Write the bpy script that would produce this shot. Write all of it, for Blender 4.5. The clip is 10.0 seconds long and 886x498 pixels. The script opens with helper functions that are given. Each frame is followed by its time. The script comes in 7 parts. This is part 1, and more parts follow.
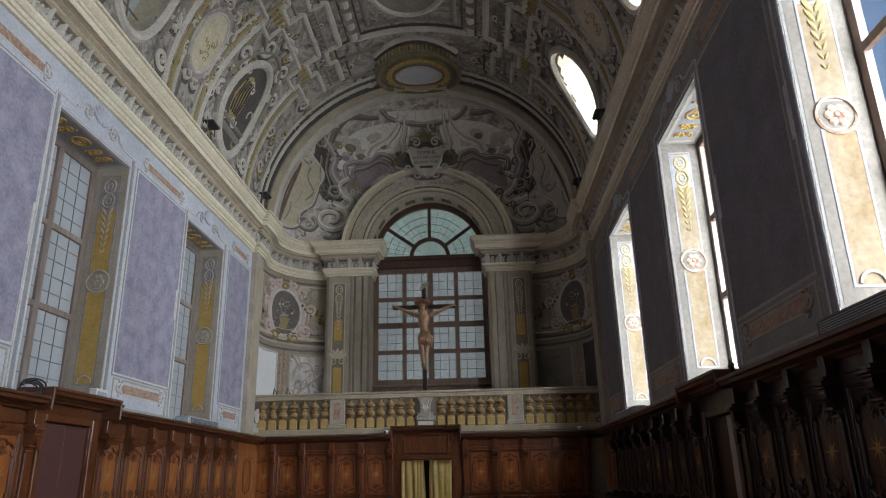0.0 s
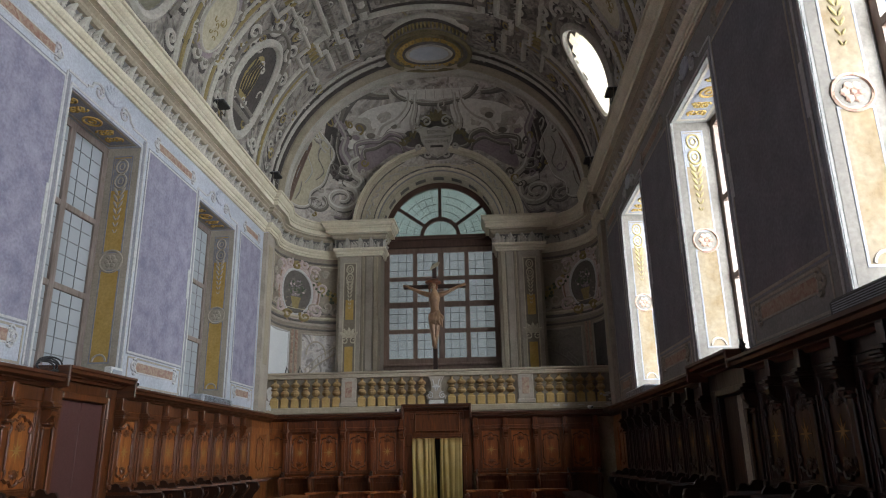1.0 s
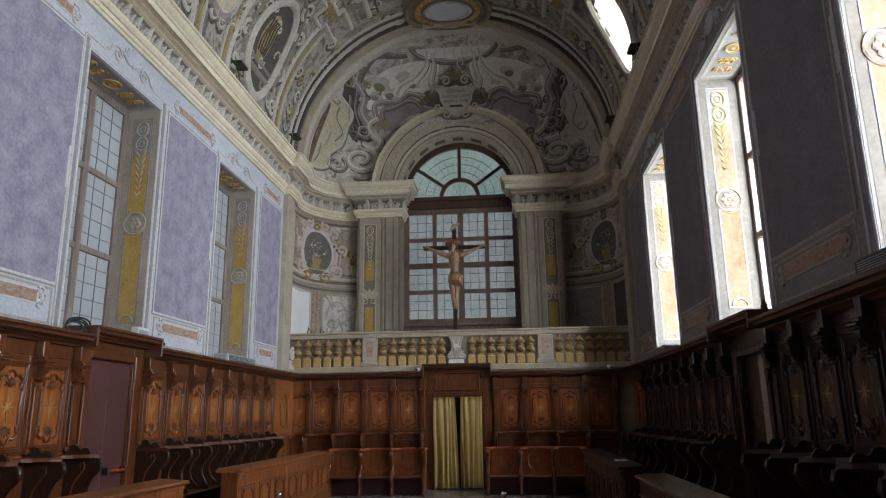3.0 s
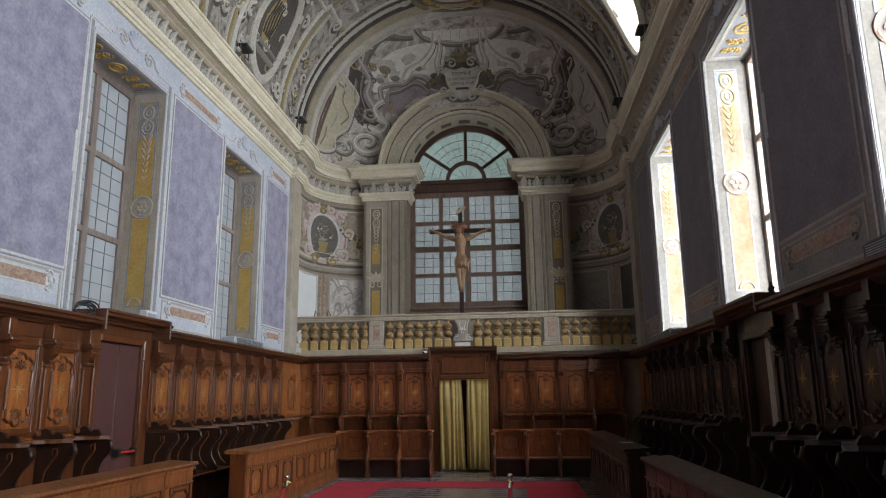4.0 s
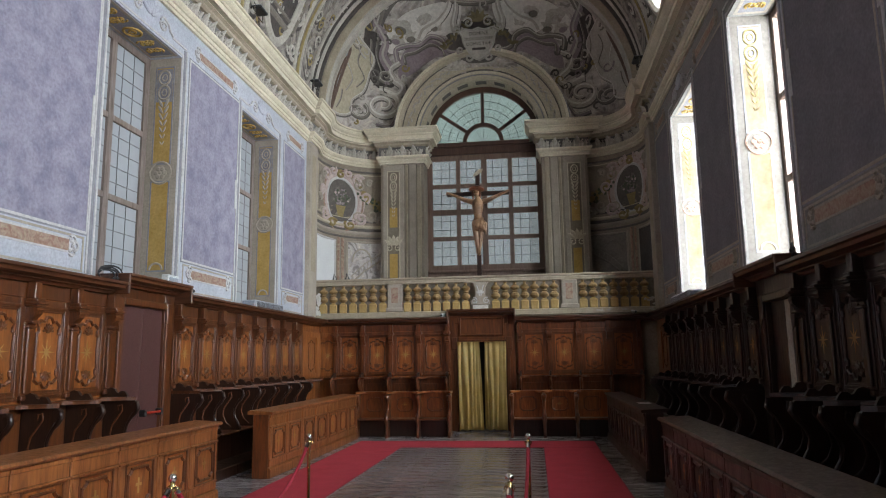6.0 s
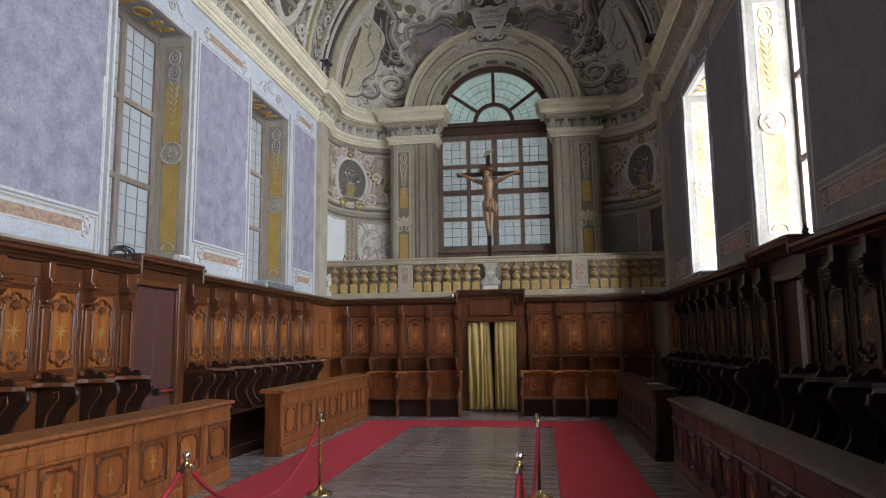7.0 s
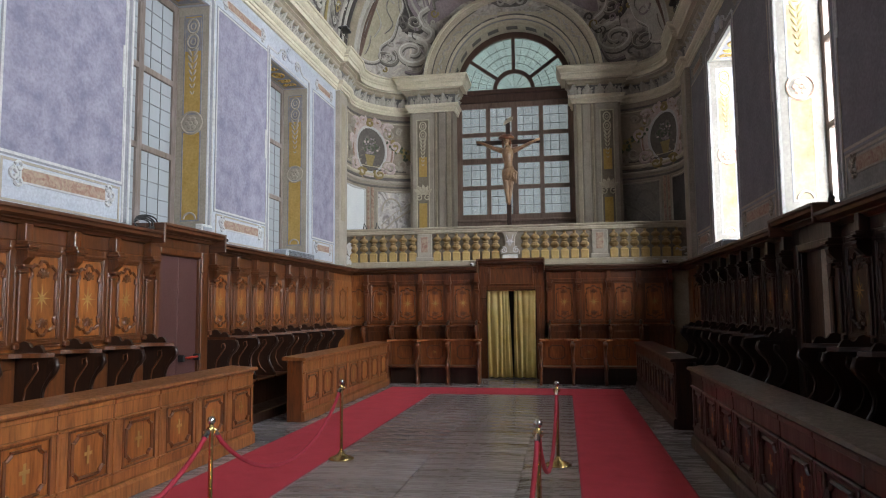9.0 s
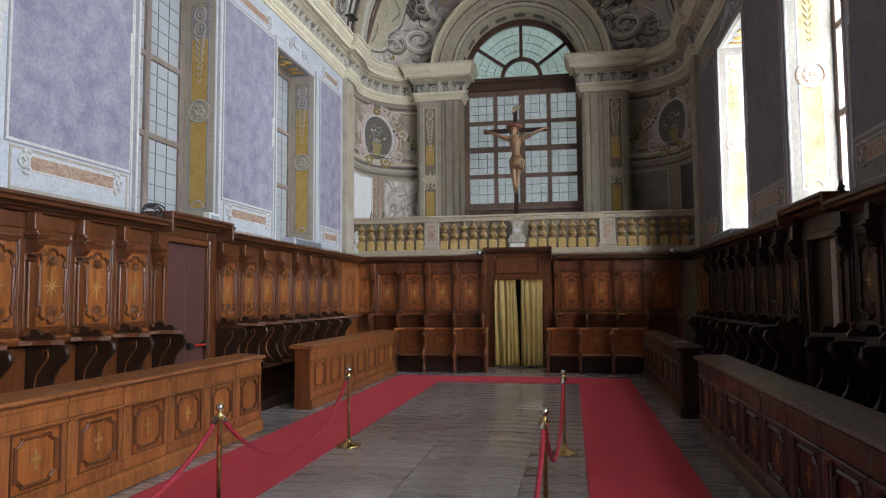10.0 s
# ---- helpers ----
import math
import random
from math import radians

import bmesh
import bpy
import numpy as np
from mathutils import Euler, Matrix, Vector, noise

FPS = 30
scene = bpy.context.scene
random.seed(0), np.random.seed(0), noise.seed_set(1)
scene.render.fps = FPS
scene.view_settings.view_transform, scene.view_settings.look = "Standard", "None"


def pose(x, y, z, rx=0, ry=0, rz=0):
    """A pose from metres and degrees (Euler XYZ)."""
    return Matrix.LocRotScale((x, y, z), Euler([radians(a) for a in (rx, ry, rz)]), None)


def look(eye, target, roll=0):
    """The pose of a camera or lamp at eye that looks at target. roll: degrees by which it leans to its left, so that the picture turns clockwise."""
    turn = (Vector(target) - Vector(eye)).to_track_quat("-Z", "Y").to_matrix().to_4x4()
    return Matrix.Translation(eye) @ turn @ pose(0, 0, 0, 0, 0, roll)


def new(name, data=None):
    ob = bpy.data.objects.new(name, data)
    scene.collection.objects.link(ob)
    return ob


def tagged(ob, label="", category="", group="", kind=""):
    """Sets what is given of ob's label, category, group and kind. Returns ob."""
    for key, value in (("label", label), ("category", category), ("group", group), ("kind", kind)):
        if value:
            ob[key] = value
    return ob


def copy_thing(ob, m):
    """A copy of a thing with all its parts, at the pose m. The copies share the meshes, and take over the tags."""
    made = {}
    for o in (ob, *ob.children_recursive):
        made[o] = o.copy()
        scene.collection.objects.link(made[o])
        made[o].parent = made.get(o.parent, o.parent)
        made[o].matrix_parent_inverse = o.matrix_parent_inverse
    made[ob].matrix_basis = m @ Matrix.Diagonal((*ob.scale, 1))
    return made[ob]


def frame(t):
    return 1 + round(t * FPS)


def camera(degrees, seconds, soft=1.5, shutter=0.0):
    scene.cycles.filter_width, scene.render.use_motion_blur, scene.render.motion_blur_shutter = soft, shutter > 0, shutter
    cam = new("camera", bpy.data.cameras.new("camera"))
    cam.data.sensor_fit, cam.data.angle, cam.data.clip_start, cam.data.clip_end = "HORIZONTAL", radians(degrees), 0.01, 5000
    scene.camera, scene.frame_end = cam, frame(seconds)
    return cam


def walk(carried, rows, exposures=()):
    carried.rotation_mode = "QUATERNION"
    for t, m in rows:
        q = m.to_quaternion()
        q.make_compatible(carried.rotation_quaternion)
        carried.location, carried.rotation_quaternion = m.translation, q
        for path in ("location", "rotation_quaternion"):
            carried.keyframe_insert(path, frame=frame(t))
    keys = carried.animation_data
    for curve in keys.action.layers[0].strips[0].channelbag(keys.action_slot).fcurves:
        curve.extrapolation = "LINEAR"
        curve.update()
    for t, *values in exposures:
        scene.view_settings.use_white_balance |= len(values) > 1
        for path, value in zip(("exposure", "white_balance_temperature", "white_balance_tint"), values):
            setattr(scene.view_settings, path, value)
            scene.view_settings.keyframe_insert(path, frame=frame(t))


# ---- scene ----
# camera: turns on the spot, standing at the origin of the plan, 1.8 m above the floor
cam = camera(65.1, 10.0, soft=1.1)
EYE_Z = 1.8
TURNS = [
    (0.0, 108.35, 1.20, 2.99),
    (0.5, 107.56, 1.06, 3.38),
    (1.0, 106.69, 0.97, 3.83),
    (1.5, 105.86, 0.87, 4.27),
    (2.0, 104.98, 0.85, 4.76),
    (2.5, 104.21, 0.82, 5.15),
    (4.0, 102.13, 0.71, 5.97),
    (4.5, 101.44, 0.74, 6.27),
    (5.0, 100.66, 0.75, 6.64),
    (5.5, 99.90, 0.82, 7.04),
    (7.0, 97.51, 0.65, 8.28),
    (7.5, 96.81, 0.58, 8.67),
    (8.0, 96.15, 0.56, 9.09),
    (8.5, 95.57, 0.54, 9.48),
    (9.0, 94.96, 0.51, 9.88),
    (9.5, 94.45, 0.44, 10.20),
    (10.0, 94.03, 0.39, 10.45),
]
walk(cam, [(t, pose(0, 0, EYE_Z, rx, ry, rz)) for t, rx, ry, rz in TURNS], [(0.0, 0.24), (2.5, 0.42), (5.0, 0.70), (7.5, 0.85), (10.0, 0.88)])

# ---- world, sun and window light ----
world = bpy.data.worlds.new("sky")
scene.world = world
world.use_nodes = True
wn = world.node_tree.nodes
sky = wn.new("ShaderNodeTexSky")
sky.sky_type = "NISHITA"
sky.sun_disc = False
sky.sun_elevation = radians(50)
sky.sun_rotation = radians(166)
wn["Background"].inputs["Strength"].default_value = 0.15
world.node_tree.links.new(sky.outputs[0], wn["Background"].inputs[0])
sun = new("sun", bpy.data.lights.new("sun", "SUN"))
sun.data.energy, sun.data.angle, sun.data.color = 2.0, radians(0.6), (1.0, 0.95, 0.86)
sun.matrix_world = look((0.15, -0.6, 0.78), (0, 0, 0))

# ---- plan ----
AX = -1.37            # axis of the room
XL, XR = -5.95, 3.2   # faces of the side walls
Y0, YE = -8.0, 18.35  # back wall, face of the balcony wall
YW = 20.9             # the great window
OVALS = [(14.4, 20.5), (9.75, 20.5), (9.75, 158), (5.05, 20.5), (5.05, 158)]
# the last two bays are unseen, added beside and behind the camera
BAYS = [14.4, 9.75, 5.05, 0.4, -4.25]
WZ0, WZ1, WHALF = 3.0, 7.1, 1.05
WALL_T = 0.75


def sky_lamp(name, x, y, z, w, h, watts, way, colour=(0.90, 0.95, 1.0)):
    lamp = new(name, bpy.data.lights.new(name, "AREA"))
    lamp.data.shape, lamp.data.size, lamp.data.size_y, lamp.data.energy, lamp.data.color = "RECTANGLE", w, h, watts, colour
    lamp.matrix_world = look((x, y, z), (x + way[0], y + way[1], z + way[2]))
    return lamp


# the sky is brightest on the sun's side, so the window light leans towards the far end
# lamps stand in for sky; the last two, at unseen windows, are boosted
for yc, share, dip in zip(BAYS, (1.6, 1.4, 1.2, 2.5, 2.8), (-0.12, -0.15, -0.3, -0.55, -0.55)):
    sky_lamp("window_daylight", XR + WALL_T + 1.75, yc - 1.1, (WZ0 + WZ1) / 2 - 0.1, 3.9, 5.8, 385 * 2.1 * share, (-1, 1.15, dip))
# sky light added at the ovals; the nearest oval is unseen
for yc in BAYS[:3]:
    sky_lamp("oval_daylight", 3.75, yc, 10.6, 1.3, 2.0, 385 * 0.32, (-1, 0.55, -0.2))

# ---- materials ----
def nodes_of(name):
    m = bpy.data.materials.new(name)
    m.use_nodes = True
    nt = m.node_tree
    return m, nt, nt.nodes, nt.links, nt.nodes["Principled BSDF"]


def ramp(nt, fac, stops):
    r = nt.nodes.new("ShaderNodeValToRGB")
    while len(r.color_ramp.elements) < len(stops):
        r.color_ramp.elements.new(0.5)
    for e, (p, c) in zip(r.color_ramp.elements, stops):
        e.position, e.color = p, (*c, 1)
    nt.links.new(fac, r.inputs[0])
    return r.outputs[0]


def noise_tex(nt, scale, detail=6, rough=0.6, distort=0.0, stretch=None):
    co = nt.nodes.new("ShaderNodeTexCoord")
    n = nt.nodes.new("ShaderNodeTexNoise")
    n.inputs["Scale"].default_value = scale
    n.inputs["Detail"].default_value = detail
    n.inputs["Roughness"].default_value = rough
    n.inputs["Distortion"].default_value = distort
    src = co.outputs["Object"]
    if stretch:
        mp = nt.nodes.new("ShaderNodeMapping")
        mp.inputs["Scale"].default_value = stretch
        nt.links.new(src, mp.inputs[0])
        src = mp.outputs[0]
    nt.links.new(src, n.inputs["Vector"])
    return n.outputs[0]


def blend(nt, a, b, fac, mode="MIX"):
    m = nt.nodes.new("ShaderNodeMix")
    m.data_type, m.blend_type = "RGBA", mode
    for sock, v in ((m.inputs[0], fac), (m.inputs[6], a), (m.inputs[7], b)):
        if isinstance(v, (int, float)):
            sock.default_value = v
        elif isinstance(v, tuple):
            sock.default_value = (*v, 1)
        else:
            nt.links.new(v, sock)
    return m.outputs[2]


def bump(nt, height, bsdf, strength=0.2, dist=0.01):
    b = nt.nodes.new("ShaderNodeBump")
    b.inputs["Strength"].default_value, b.inputs["Distance"].default_value = strength, dist
    nt.links.new(height, b.inputs["Height"])
    nt.links.new(b.outputs[0], bsdf.inputs["Normal"])


def paint(name, colour, alt, scale=3.0, rough=0.85, fine=40.0, spread=0.5, bumpy=0.15, metal=0.0, distort=0.0, stretch=None):
    """Two tones mixed by broad noise, broken by fine noise."""
    m, nt, nd, ln, bs = nodes_of(name)
    broad = noise_tex(nt, scale, 5, 0.6, distort, stretch)
    small = noise_tex(nt, fine, 4, 0.6, 0.0, stretch)
    a = 0.5 - spread / 2
    base = ramp(nt, broad, [(max(0.0, a), colour), (min(1.0, 1 - a), alt)])
    grain = ramp(nt, small, [(0.3, (0.66, 0.66, 0.66)), (0.7, (1.0, 1.0, 1.0))])
    ln.new(blend(nt, base, grain, 0.75, "MULTIPLY"), bs.inputs["Base Color"])
    rv = ramp(nt, small, [(0.3, (min(1, rough + 0.1),) * 3), (0.7, (max(0, rough - 0.12),) * 3)])
    ln.new(rv, bs.inputs["Roughness"])
    bs.inputs["Metallic"].default_value = metal
    if bumpy:
        bump(nt, small, bs, bumpy)
    return m


def wood(name, dark, light, rough=0.38, grain=(7, 7, 0.8), rnd=0.25, coat=0.3, relief=0.14):
    m, nt, nd, ln, bs = nodes_of(name)
    g = noise_tex(nt, 2.2, 8, 0.65, 1.2, grain)
    st = noise_tex(nt, 1.1, 3, 0.5)
    base = ramp(nt, g, [(0.28, dark), (0.5, tuple((a + b) / 2 for a, b in zip(dark, light))), (0.72, light)])
    stain = ramp(nt, st, [(0.3, (0.6, 0.56, 0.52)), (0.65, (1, 1, 1))])
    col = blend(nt, base, stain, 0.7, "MULTIPLY")
    oi = nd.new("ShaderNodeObjectInfo")
    rr = ramp(nt, oi.outputs["Random"], [(0, (1 - rnd,) * 3), (1, (1, 1, 1))])
    ln.new(blend(nt, col, rr, 1.0, "MULTIPLY"), bs.inputs["Base Color"])
    ln.new(ramp(nt, g, [(0.3, (rough + 0.18,) * 3), (0.7, (rough,) * 3)]), bs.inputs["Roughness"])
    bs.inputs["Coat Weight"].default_value, bs.inputs["Coat Roughness"].default_value = coat, 0.16
    bump(nt, g, bs, relief, 0.006)
    return m


def fresco(name, stops, scale=0.9, warp=2.5, fine=14.0):
    """Faded fresco: curling fields of several earth tones with crackle."""
    m, nt, nd, ln, bs = nodes_of(name)
    curl = noise_tex(nt, scale, 4, 0.55, warp)
    base = ramp(nt, curl, stops)
    line = noise_tex(nt, scale * 2.3, 3, 0.5, warp * 1.3)
    shade = ramp(nt, line, [(0.36, (0.45, 0.43, 0.42)), (0.47, (1, 1, 1)), (0.58, (0.82, 0.8, 0.78)), (0.66, (1.15, 1.12, 1.05))])
    small = noise_tex(nt, fine, 5, 0.65)
    dirt = ramp(nt, small, [(0.3, (0.7, 0.7, 0.7)), (0.65, (1, 1, 1))])
    ln.new(blend(nt, blend(nt, base, shade, 0.85, "MULTIPLY"), dirt, 0.7, "MULTIPLY"), bs.inputs["Base Color"])
    bs.inputs["Roughness"].default_value = 0.9
    bump(nt, small, bs, 0.1)
    return m


def glass(name, tint, rough=0.12, see=0.6):
    m, nt, nd, ln, bs = nodes_of(name)
    tr = nd.new("ShaderNodeBsdfTransparent")
    n = noise_tex(nt, 1.3, 4, 0.6)
    ln.new(ramp(nt, n, [(0.35, tuple(c * 0.93 for c in tint)), (0.65, tint)]), tr.inputs[0])
    bs.inputs["Base Color"].default_value = (*[c * 0.8 for c in tint], 1)
    bs.inputs["Roughness"].default_value = rough
    mix = nd.new("ShaderNodeMixShader")
    mix.inputs[0].default_value = 1 - see
    ln.new(tr.outputs[0], mix.inputs[1])
    ln.new(bs.outputs[0], mix.inputs[2])
    ln.new(mix.outputs[0], nd["Material Output"].inputs[0])
    bump(nt, noise_tex(nt, 6.0, 3, 0.5), bs, 0.15)
    return m


M = {}
M["oak"] = wood("polished_walnut", (0.052, 0.0145, 0.005), (0.215, 0.068, 0.019), 0.26)
M["oak_light"] = wood("honey_walnut_panel", (0.15, 0.042, 0.0115), (0.53, 0.185, 0.046), 0.27)
# dark wood of arms and crests; also paints shade on the right-hand furniture
M["oak_dark_and_shaded"] = wood("dark_and_shaded_walnut", (0.014, 0.006, 0.004), (0.052, 0.019, 0.009), 0.3)
M["oak_end"] = wood("red_brown_walnut", (0.065, 0.018, 0.007), (0.25, 0.074, 0.022), 0.26)
M["oak_end_panel"] = wood("red_brown_walnut_panel", (0.16, 0.043, 0.013), (0.50, 0.16, 0.042), 0.26)
M["oak_mid"] = wood("waxed_walnut", (0.135, 0.043, 0.014), (0.49, 0.182, 0.054), 0.27)
M["inlay"] = wood("boxwood_inlay", (0.34, 0.175, 0.05), (0.54, 0.32, 0.11), 0.35)
M["crown"] = wood("walnut_cornice", (0.052, 0.018, 0.008), (0.165, 0.06, 0.023), 0.34, (9, 0.9, 9))
M["floor"] = wood("worn_floor_boards", (0.11, 0.096, 0.098), (0.58, 0.53, 0.54), 0.18, (0.8, 6, 6), 0.42, 0.5, 0.008)
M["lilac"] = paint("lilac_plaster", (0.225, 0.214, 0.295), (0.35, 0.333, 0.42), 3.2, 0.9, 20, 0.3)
# lilac of the right wall, with its shade put into the colour
M["lilac_shaded"] = paint("shaded_lilac_plaster", (0.16, 0.152, 0.17), (0.235, 0.222, 0.24), 2.4, 0.9, 22, 0.5)
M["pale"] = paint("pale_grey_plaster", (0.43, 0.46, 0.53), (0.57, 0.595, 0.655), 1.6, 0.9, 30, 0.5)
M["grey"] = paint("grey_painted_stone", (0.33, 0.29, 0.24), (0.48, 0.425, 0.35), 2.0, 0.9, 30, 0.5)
# the pale plaster again, darkened for the shade on the right wall
M["pale_shaded"] = paint("shaded_pale_plaster", (0.21, 0.20, 0.19), (0.31, 0.295, 0.28), 1.6, 0.9, 24, 0.6)
M["white_line"] = paint("white_painted_moulding", (0.46, 0.455, 0.46), (0.68, 0.67, 0.66), 5, 0.85, 30, 0.8)
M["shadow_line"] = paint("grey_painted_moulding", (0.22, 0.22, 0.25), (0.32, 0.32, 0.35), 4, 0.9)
M["pinkstone"] = paint("painted_pink_marble", (0.30, 0.15, 0.12), (0.46, 0.37, 0.27), 7, 0.85, 30, 0.35, 0.1, 0, 1.5)
M["ochre"] = paint("ochre_painted_panel", (0.42, 0.26, 0.06), (0.56, 0.38, 0.13), 3, 0.9, 25, 0.6)
M["cornice"] = paint("cream_stucco", (0.66, 0.59, 0.43), (0.83, 0.775, 0.62), 2.2, 0.8, 26, 0.6)
M["frieze"] = paint("dark_frieze_ground", (0.14, 0.13, 0.13), (0.22, 0.21, 0.2), 3, 0.9)
M["stone"] = paint("warm_grey_stone", (0.33, 0.28, 0.205), (0.50, 0.435, 0.325), 2.5, 0.9, 22, 0.7)
M["arch_stone"] = paint("warm_pale_stone", (0.45, 0.395, 0.29), (0.66, 0.595, 0.46), 2.5, 0.88, 20, 0.7)
M["fresco"] = fresco("vault_fresco", [(0.3, (0.09, 0.08, 0.074)), (0.42, (0.23, 0.21, 0.19)), (0.52, (0.38, 0.35, 0.31)), (0.62, (0.22, 0.195, 0.18)), (0.72, (0.30, 0.245, 0.13))], 0.7, 3.4)
M["fresco_dome"] = fresco("dome_fresco", [(0.3, (0.22, 0.195, 0.175)), (0.42, (0.42, 0.385, 0.35)), (0.53, (0.64, 0.60, 0.55)), (0.64, (0.48, 0.43, 0.395)), (0.74, (0.28, 0.23, 0.20))], 0.5, 3.2)
M["fresco_wall"] = paint("grey_fresco_wall", (0.25, 0.212, 0.165), (0.37, 0.318, 0.25), 1.6, 0.9, 22, 0.6)
# for unseen surfaces, darkened to cut bounced light
M["plaster_back"] = paint("plain_dim_plaster", (0.12, 0.11, 0.105), (0.18, 0.165, 0.155), 1.0, 0.9)
M["carpet"] = paint("red_carpet_pile", (0.44, 0.024, 0.044), (0.56, 0.04, 0.066), 3, 0.97, 180, 0.5, 0.4)
M["window_wood"] = wood("brown_window_frame", (0.13, 0.08, 0.06), (0.26, 0.175, 0.135), 0.5)
# left window frames: haze is put into the wood as a paler, greyer tone
M["window_pale"] = wood("hazed_window_frame", (0.19, 0.145, 0.125), (0.36, 0.295, 0.265), 0.6)
M["lintel_wood"] = wood("dark_red_brown_beam", (0.06, 0.03, 0.02), (0.12, 0.06, 0.042), 0.5)
# darker copy of the jamb stone, offsets the glare of the window lamps
M["jamb_grey_dimmed"] = paint("dimmed_grey_stone", (0.125, 0.11, 0.096), (0.225, 0.202, 0.176), 2.0, 0.9, 18, 0.7)
M["baluster_bulb"] = paint("brown_ochre_baluster_paint", (0.22, 0.14, 0.062), (0.45, 0.31, 0.135), 7, 0.9, 25, 0.7)
M["baluster_ochre"] = paint("ochre_baluster_paint", (0.42, 0.28, 0.095), (0.56, 0.40, 0.17), 6, 0.9, 25, 0.8)
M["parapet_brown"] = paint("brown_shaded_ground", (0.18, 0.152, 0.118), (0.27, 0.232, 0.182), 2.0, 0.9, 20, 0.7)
# window glare put into the ochre: paler, and darkened against the lamps
M["ochre_dimmed"] = paint("dimmed_pale_ochre", (0.185, 0.12, 0.05), (0.26, 0.22, 0.165), 1.6, 0.9, 14, 0.5)
M["lead"] = paint("lead_came", (0.13, 0.135, 0.14), (0.22, 0.22, 0.22), 8, 0.5, 40, 0.5, 0.1, 0.6)
M["glass_left"] = glass("grey_leaded_glass", (0.78, 0.82, 0.86), 0.25, 0.5)
M["glass_fan"] = glass("pale_green_leaded_glass", (0.84, 0.96, 0.95), 0.25, 0.78)
M["glass_pale"] = glass("pale_leaded_glass", (0.82, 0.87, 0.90), 0.25, 0.72)
M["bluecloth"] = paint("dark_blue_cloth", (0.04, 0.045, 0.09), (0.06, 0.065, 0.12), 5, 0.9)
M["glass_clear"] = glass("clear_window_glass", (0.95, 0.97, 0.97), 0.05, 0.95)
M["brass"] = paint("polished_brass", (0.62, 0.42, 0.16), (0.78, 0.58, 0.28), 12, 0.2, 60, 0.4, 0.02, 1.0)
M["chrome"] = paint("polished_steel_knob", (0.7, 0.68, 0.64), (0.8, 0.78, 0.74), 12, 0.15, 60, 0.4, 0.02, 1.0)
M["rope"] = paint("red_velvet_rope", (0.32, 0.012, 0.03), (0.45, 0.03, 0.06), 20, 0.85, 120, 0.5, 0.4)
M["curtain"] = paint("yellow_satin_curtain", (0.78, 0.57, 0.18), (0.92, 0.73, 0.31), 2.5, 0.4, 60, 0.5, 0.1)
M["door"] = paint("maroon_steel_door", (0.09, 0.033, 0.028), (0.11, 0.042, 0.036), 2, 0.65, 60, 0.5, 0.05)
M["black"] = paint("black_plastic", (0.012, 0.012, 0.013), (0.025, 0.025, 0.026), 6, 0.45)
M["void"] = paint("passage_darkness", (0.02, 0.018, 0.016), (0.03, 0.027, 0.024), 2, 0.9)
M["red_bar"] = paint("red_plastic_bar", (0.5, 0.03, 0.015), (0.6, 0.05, 0.02), 6, 0.35)
M["white_plastic"] = paint("white_plastic", (0.68, 0.68, 0.68), (0.76, 0.76, 0.76), 6, 0.45)
M["grey_plastic"] = paint("grey_plastic", (0.3, 0.33, 0.38), (0.38, 0.4, 0.45), 6, 0.5)
M["figure"] = paint("painted_carved_wood", (0.13, 0.06, 0.03), (0.44, 0.27, 0.15), 6, 0.4, 30, 0.5, 0.5, 0, 0.8, (1, 1, 0.35))
M["marble"] = paint("white_marble", (0.62, 0.6, 0.57), (0.75, 0.74, 0.71), 5, 0.5)
def glow(name, colour, strength):
    m, nt, nd, ln, bs = nodes_of(name)
    em = nd.new("ShaderNodeEmission")
    n = noise_tex(nt, 0.5, 3, 0.5)
    ln.new(ramp(nt, n, [(0.35, tuple(c * 0.8 for c in colour)), (0.65, colour)]), em.inputs[0])
    em.inputs[1].default_value = strength
    ln.new(em.outputs[0], nd["Material Output"].inputs[0])
    return m


# emission for the sheets that brighten the panes from outside
M["glow_end"] = glow("backdrop_glow_end", (0.95, 0.97, 0.93), 0.33)
M["glow_left"] = glow("backdrop_glow_left", (0.88, 0.94, 1.0), 0.21)
M["leafpaint"] = paint("dark_green_paint", (0.07, 0.09, 0.06), (0.12, 0.14, 0.09), 6, 0.9)
M["rose"] = paint("rose_white_paint", (0.44, 0.31, 0.30), (0.68, 0.61, 0.56), 4, 0.9, 25, 0.7, 0.15, 0, 1.5)
# white that stands in for the light in the left doorway
M["doorway_light"] = paint("lit_doorway_white", (0.74, 0.76, 0.77), (0.8, 0.82, 0.82), 2, 0.6, 40, 0.4, 0.05)
M["fresco_pale"] = fresco("pale_stair_fresco", [(0.35, (0.42, 0.38, 0.38)), (0.5, (0.6, 0.57, 0.54)), (0.65, (0.5, 0.45, 0.43))], 1.2, 1.5)
M["vault_light"] = paint("pale_painted_stone", (0.38, 0.355, 0.31), (0.63, 0.595, 0.525), 2.0, 0.9, 18, 0.7, 0.2, 0, 1.0)
M["vault_mid"] = paint("grey_painted_stone_dim", (0.17, 0.152, 0.13), (0.28, 0.255, 0.22), 2.0, 0.9, 18, 0.7, 0.2, 0, 1.0)
M["vault_dark"] = paint("umber_paint", (0.055, 0.048, 0.045), (0.11, 0.096, 0.088), 2.0, 0.92, 18, 0.7)
M["vault_gold"] = paint("dull_gold_paint", (0.25, 0.19, 0.07), (0.40, 0.32, 0.15), 4.0, 0.85, 24, 0.7, 0.2, 0, 1.0)
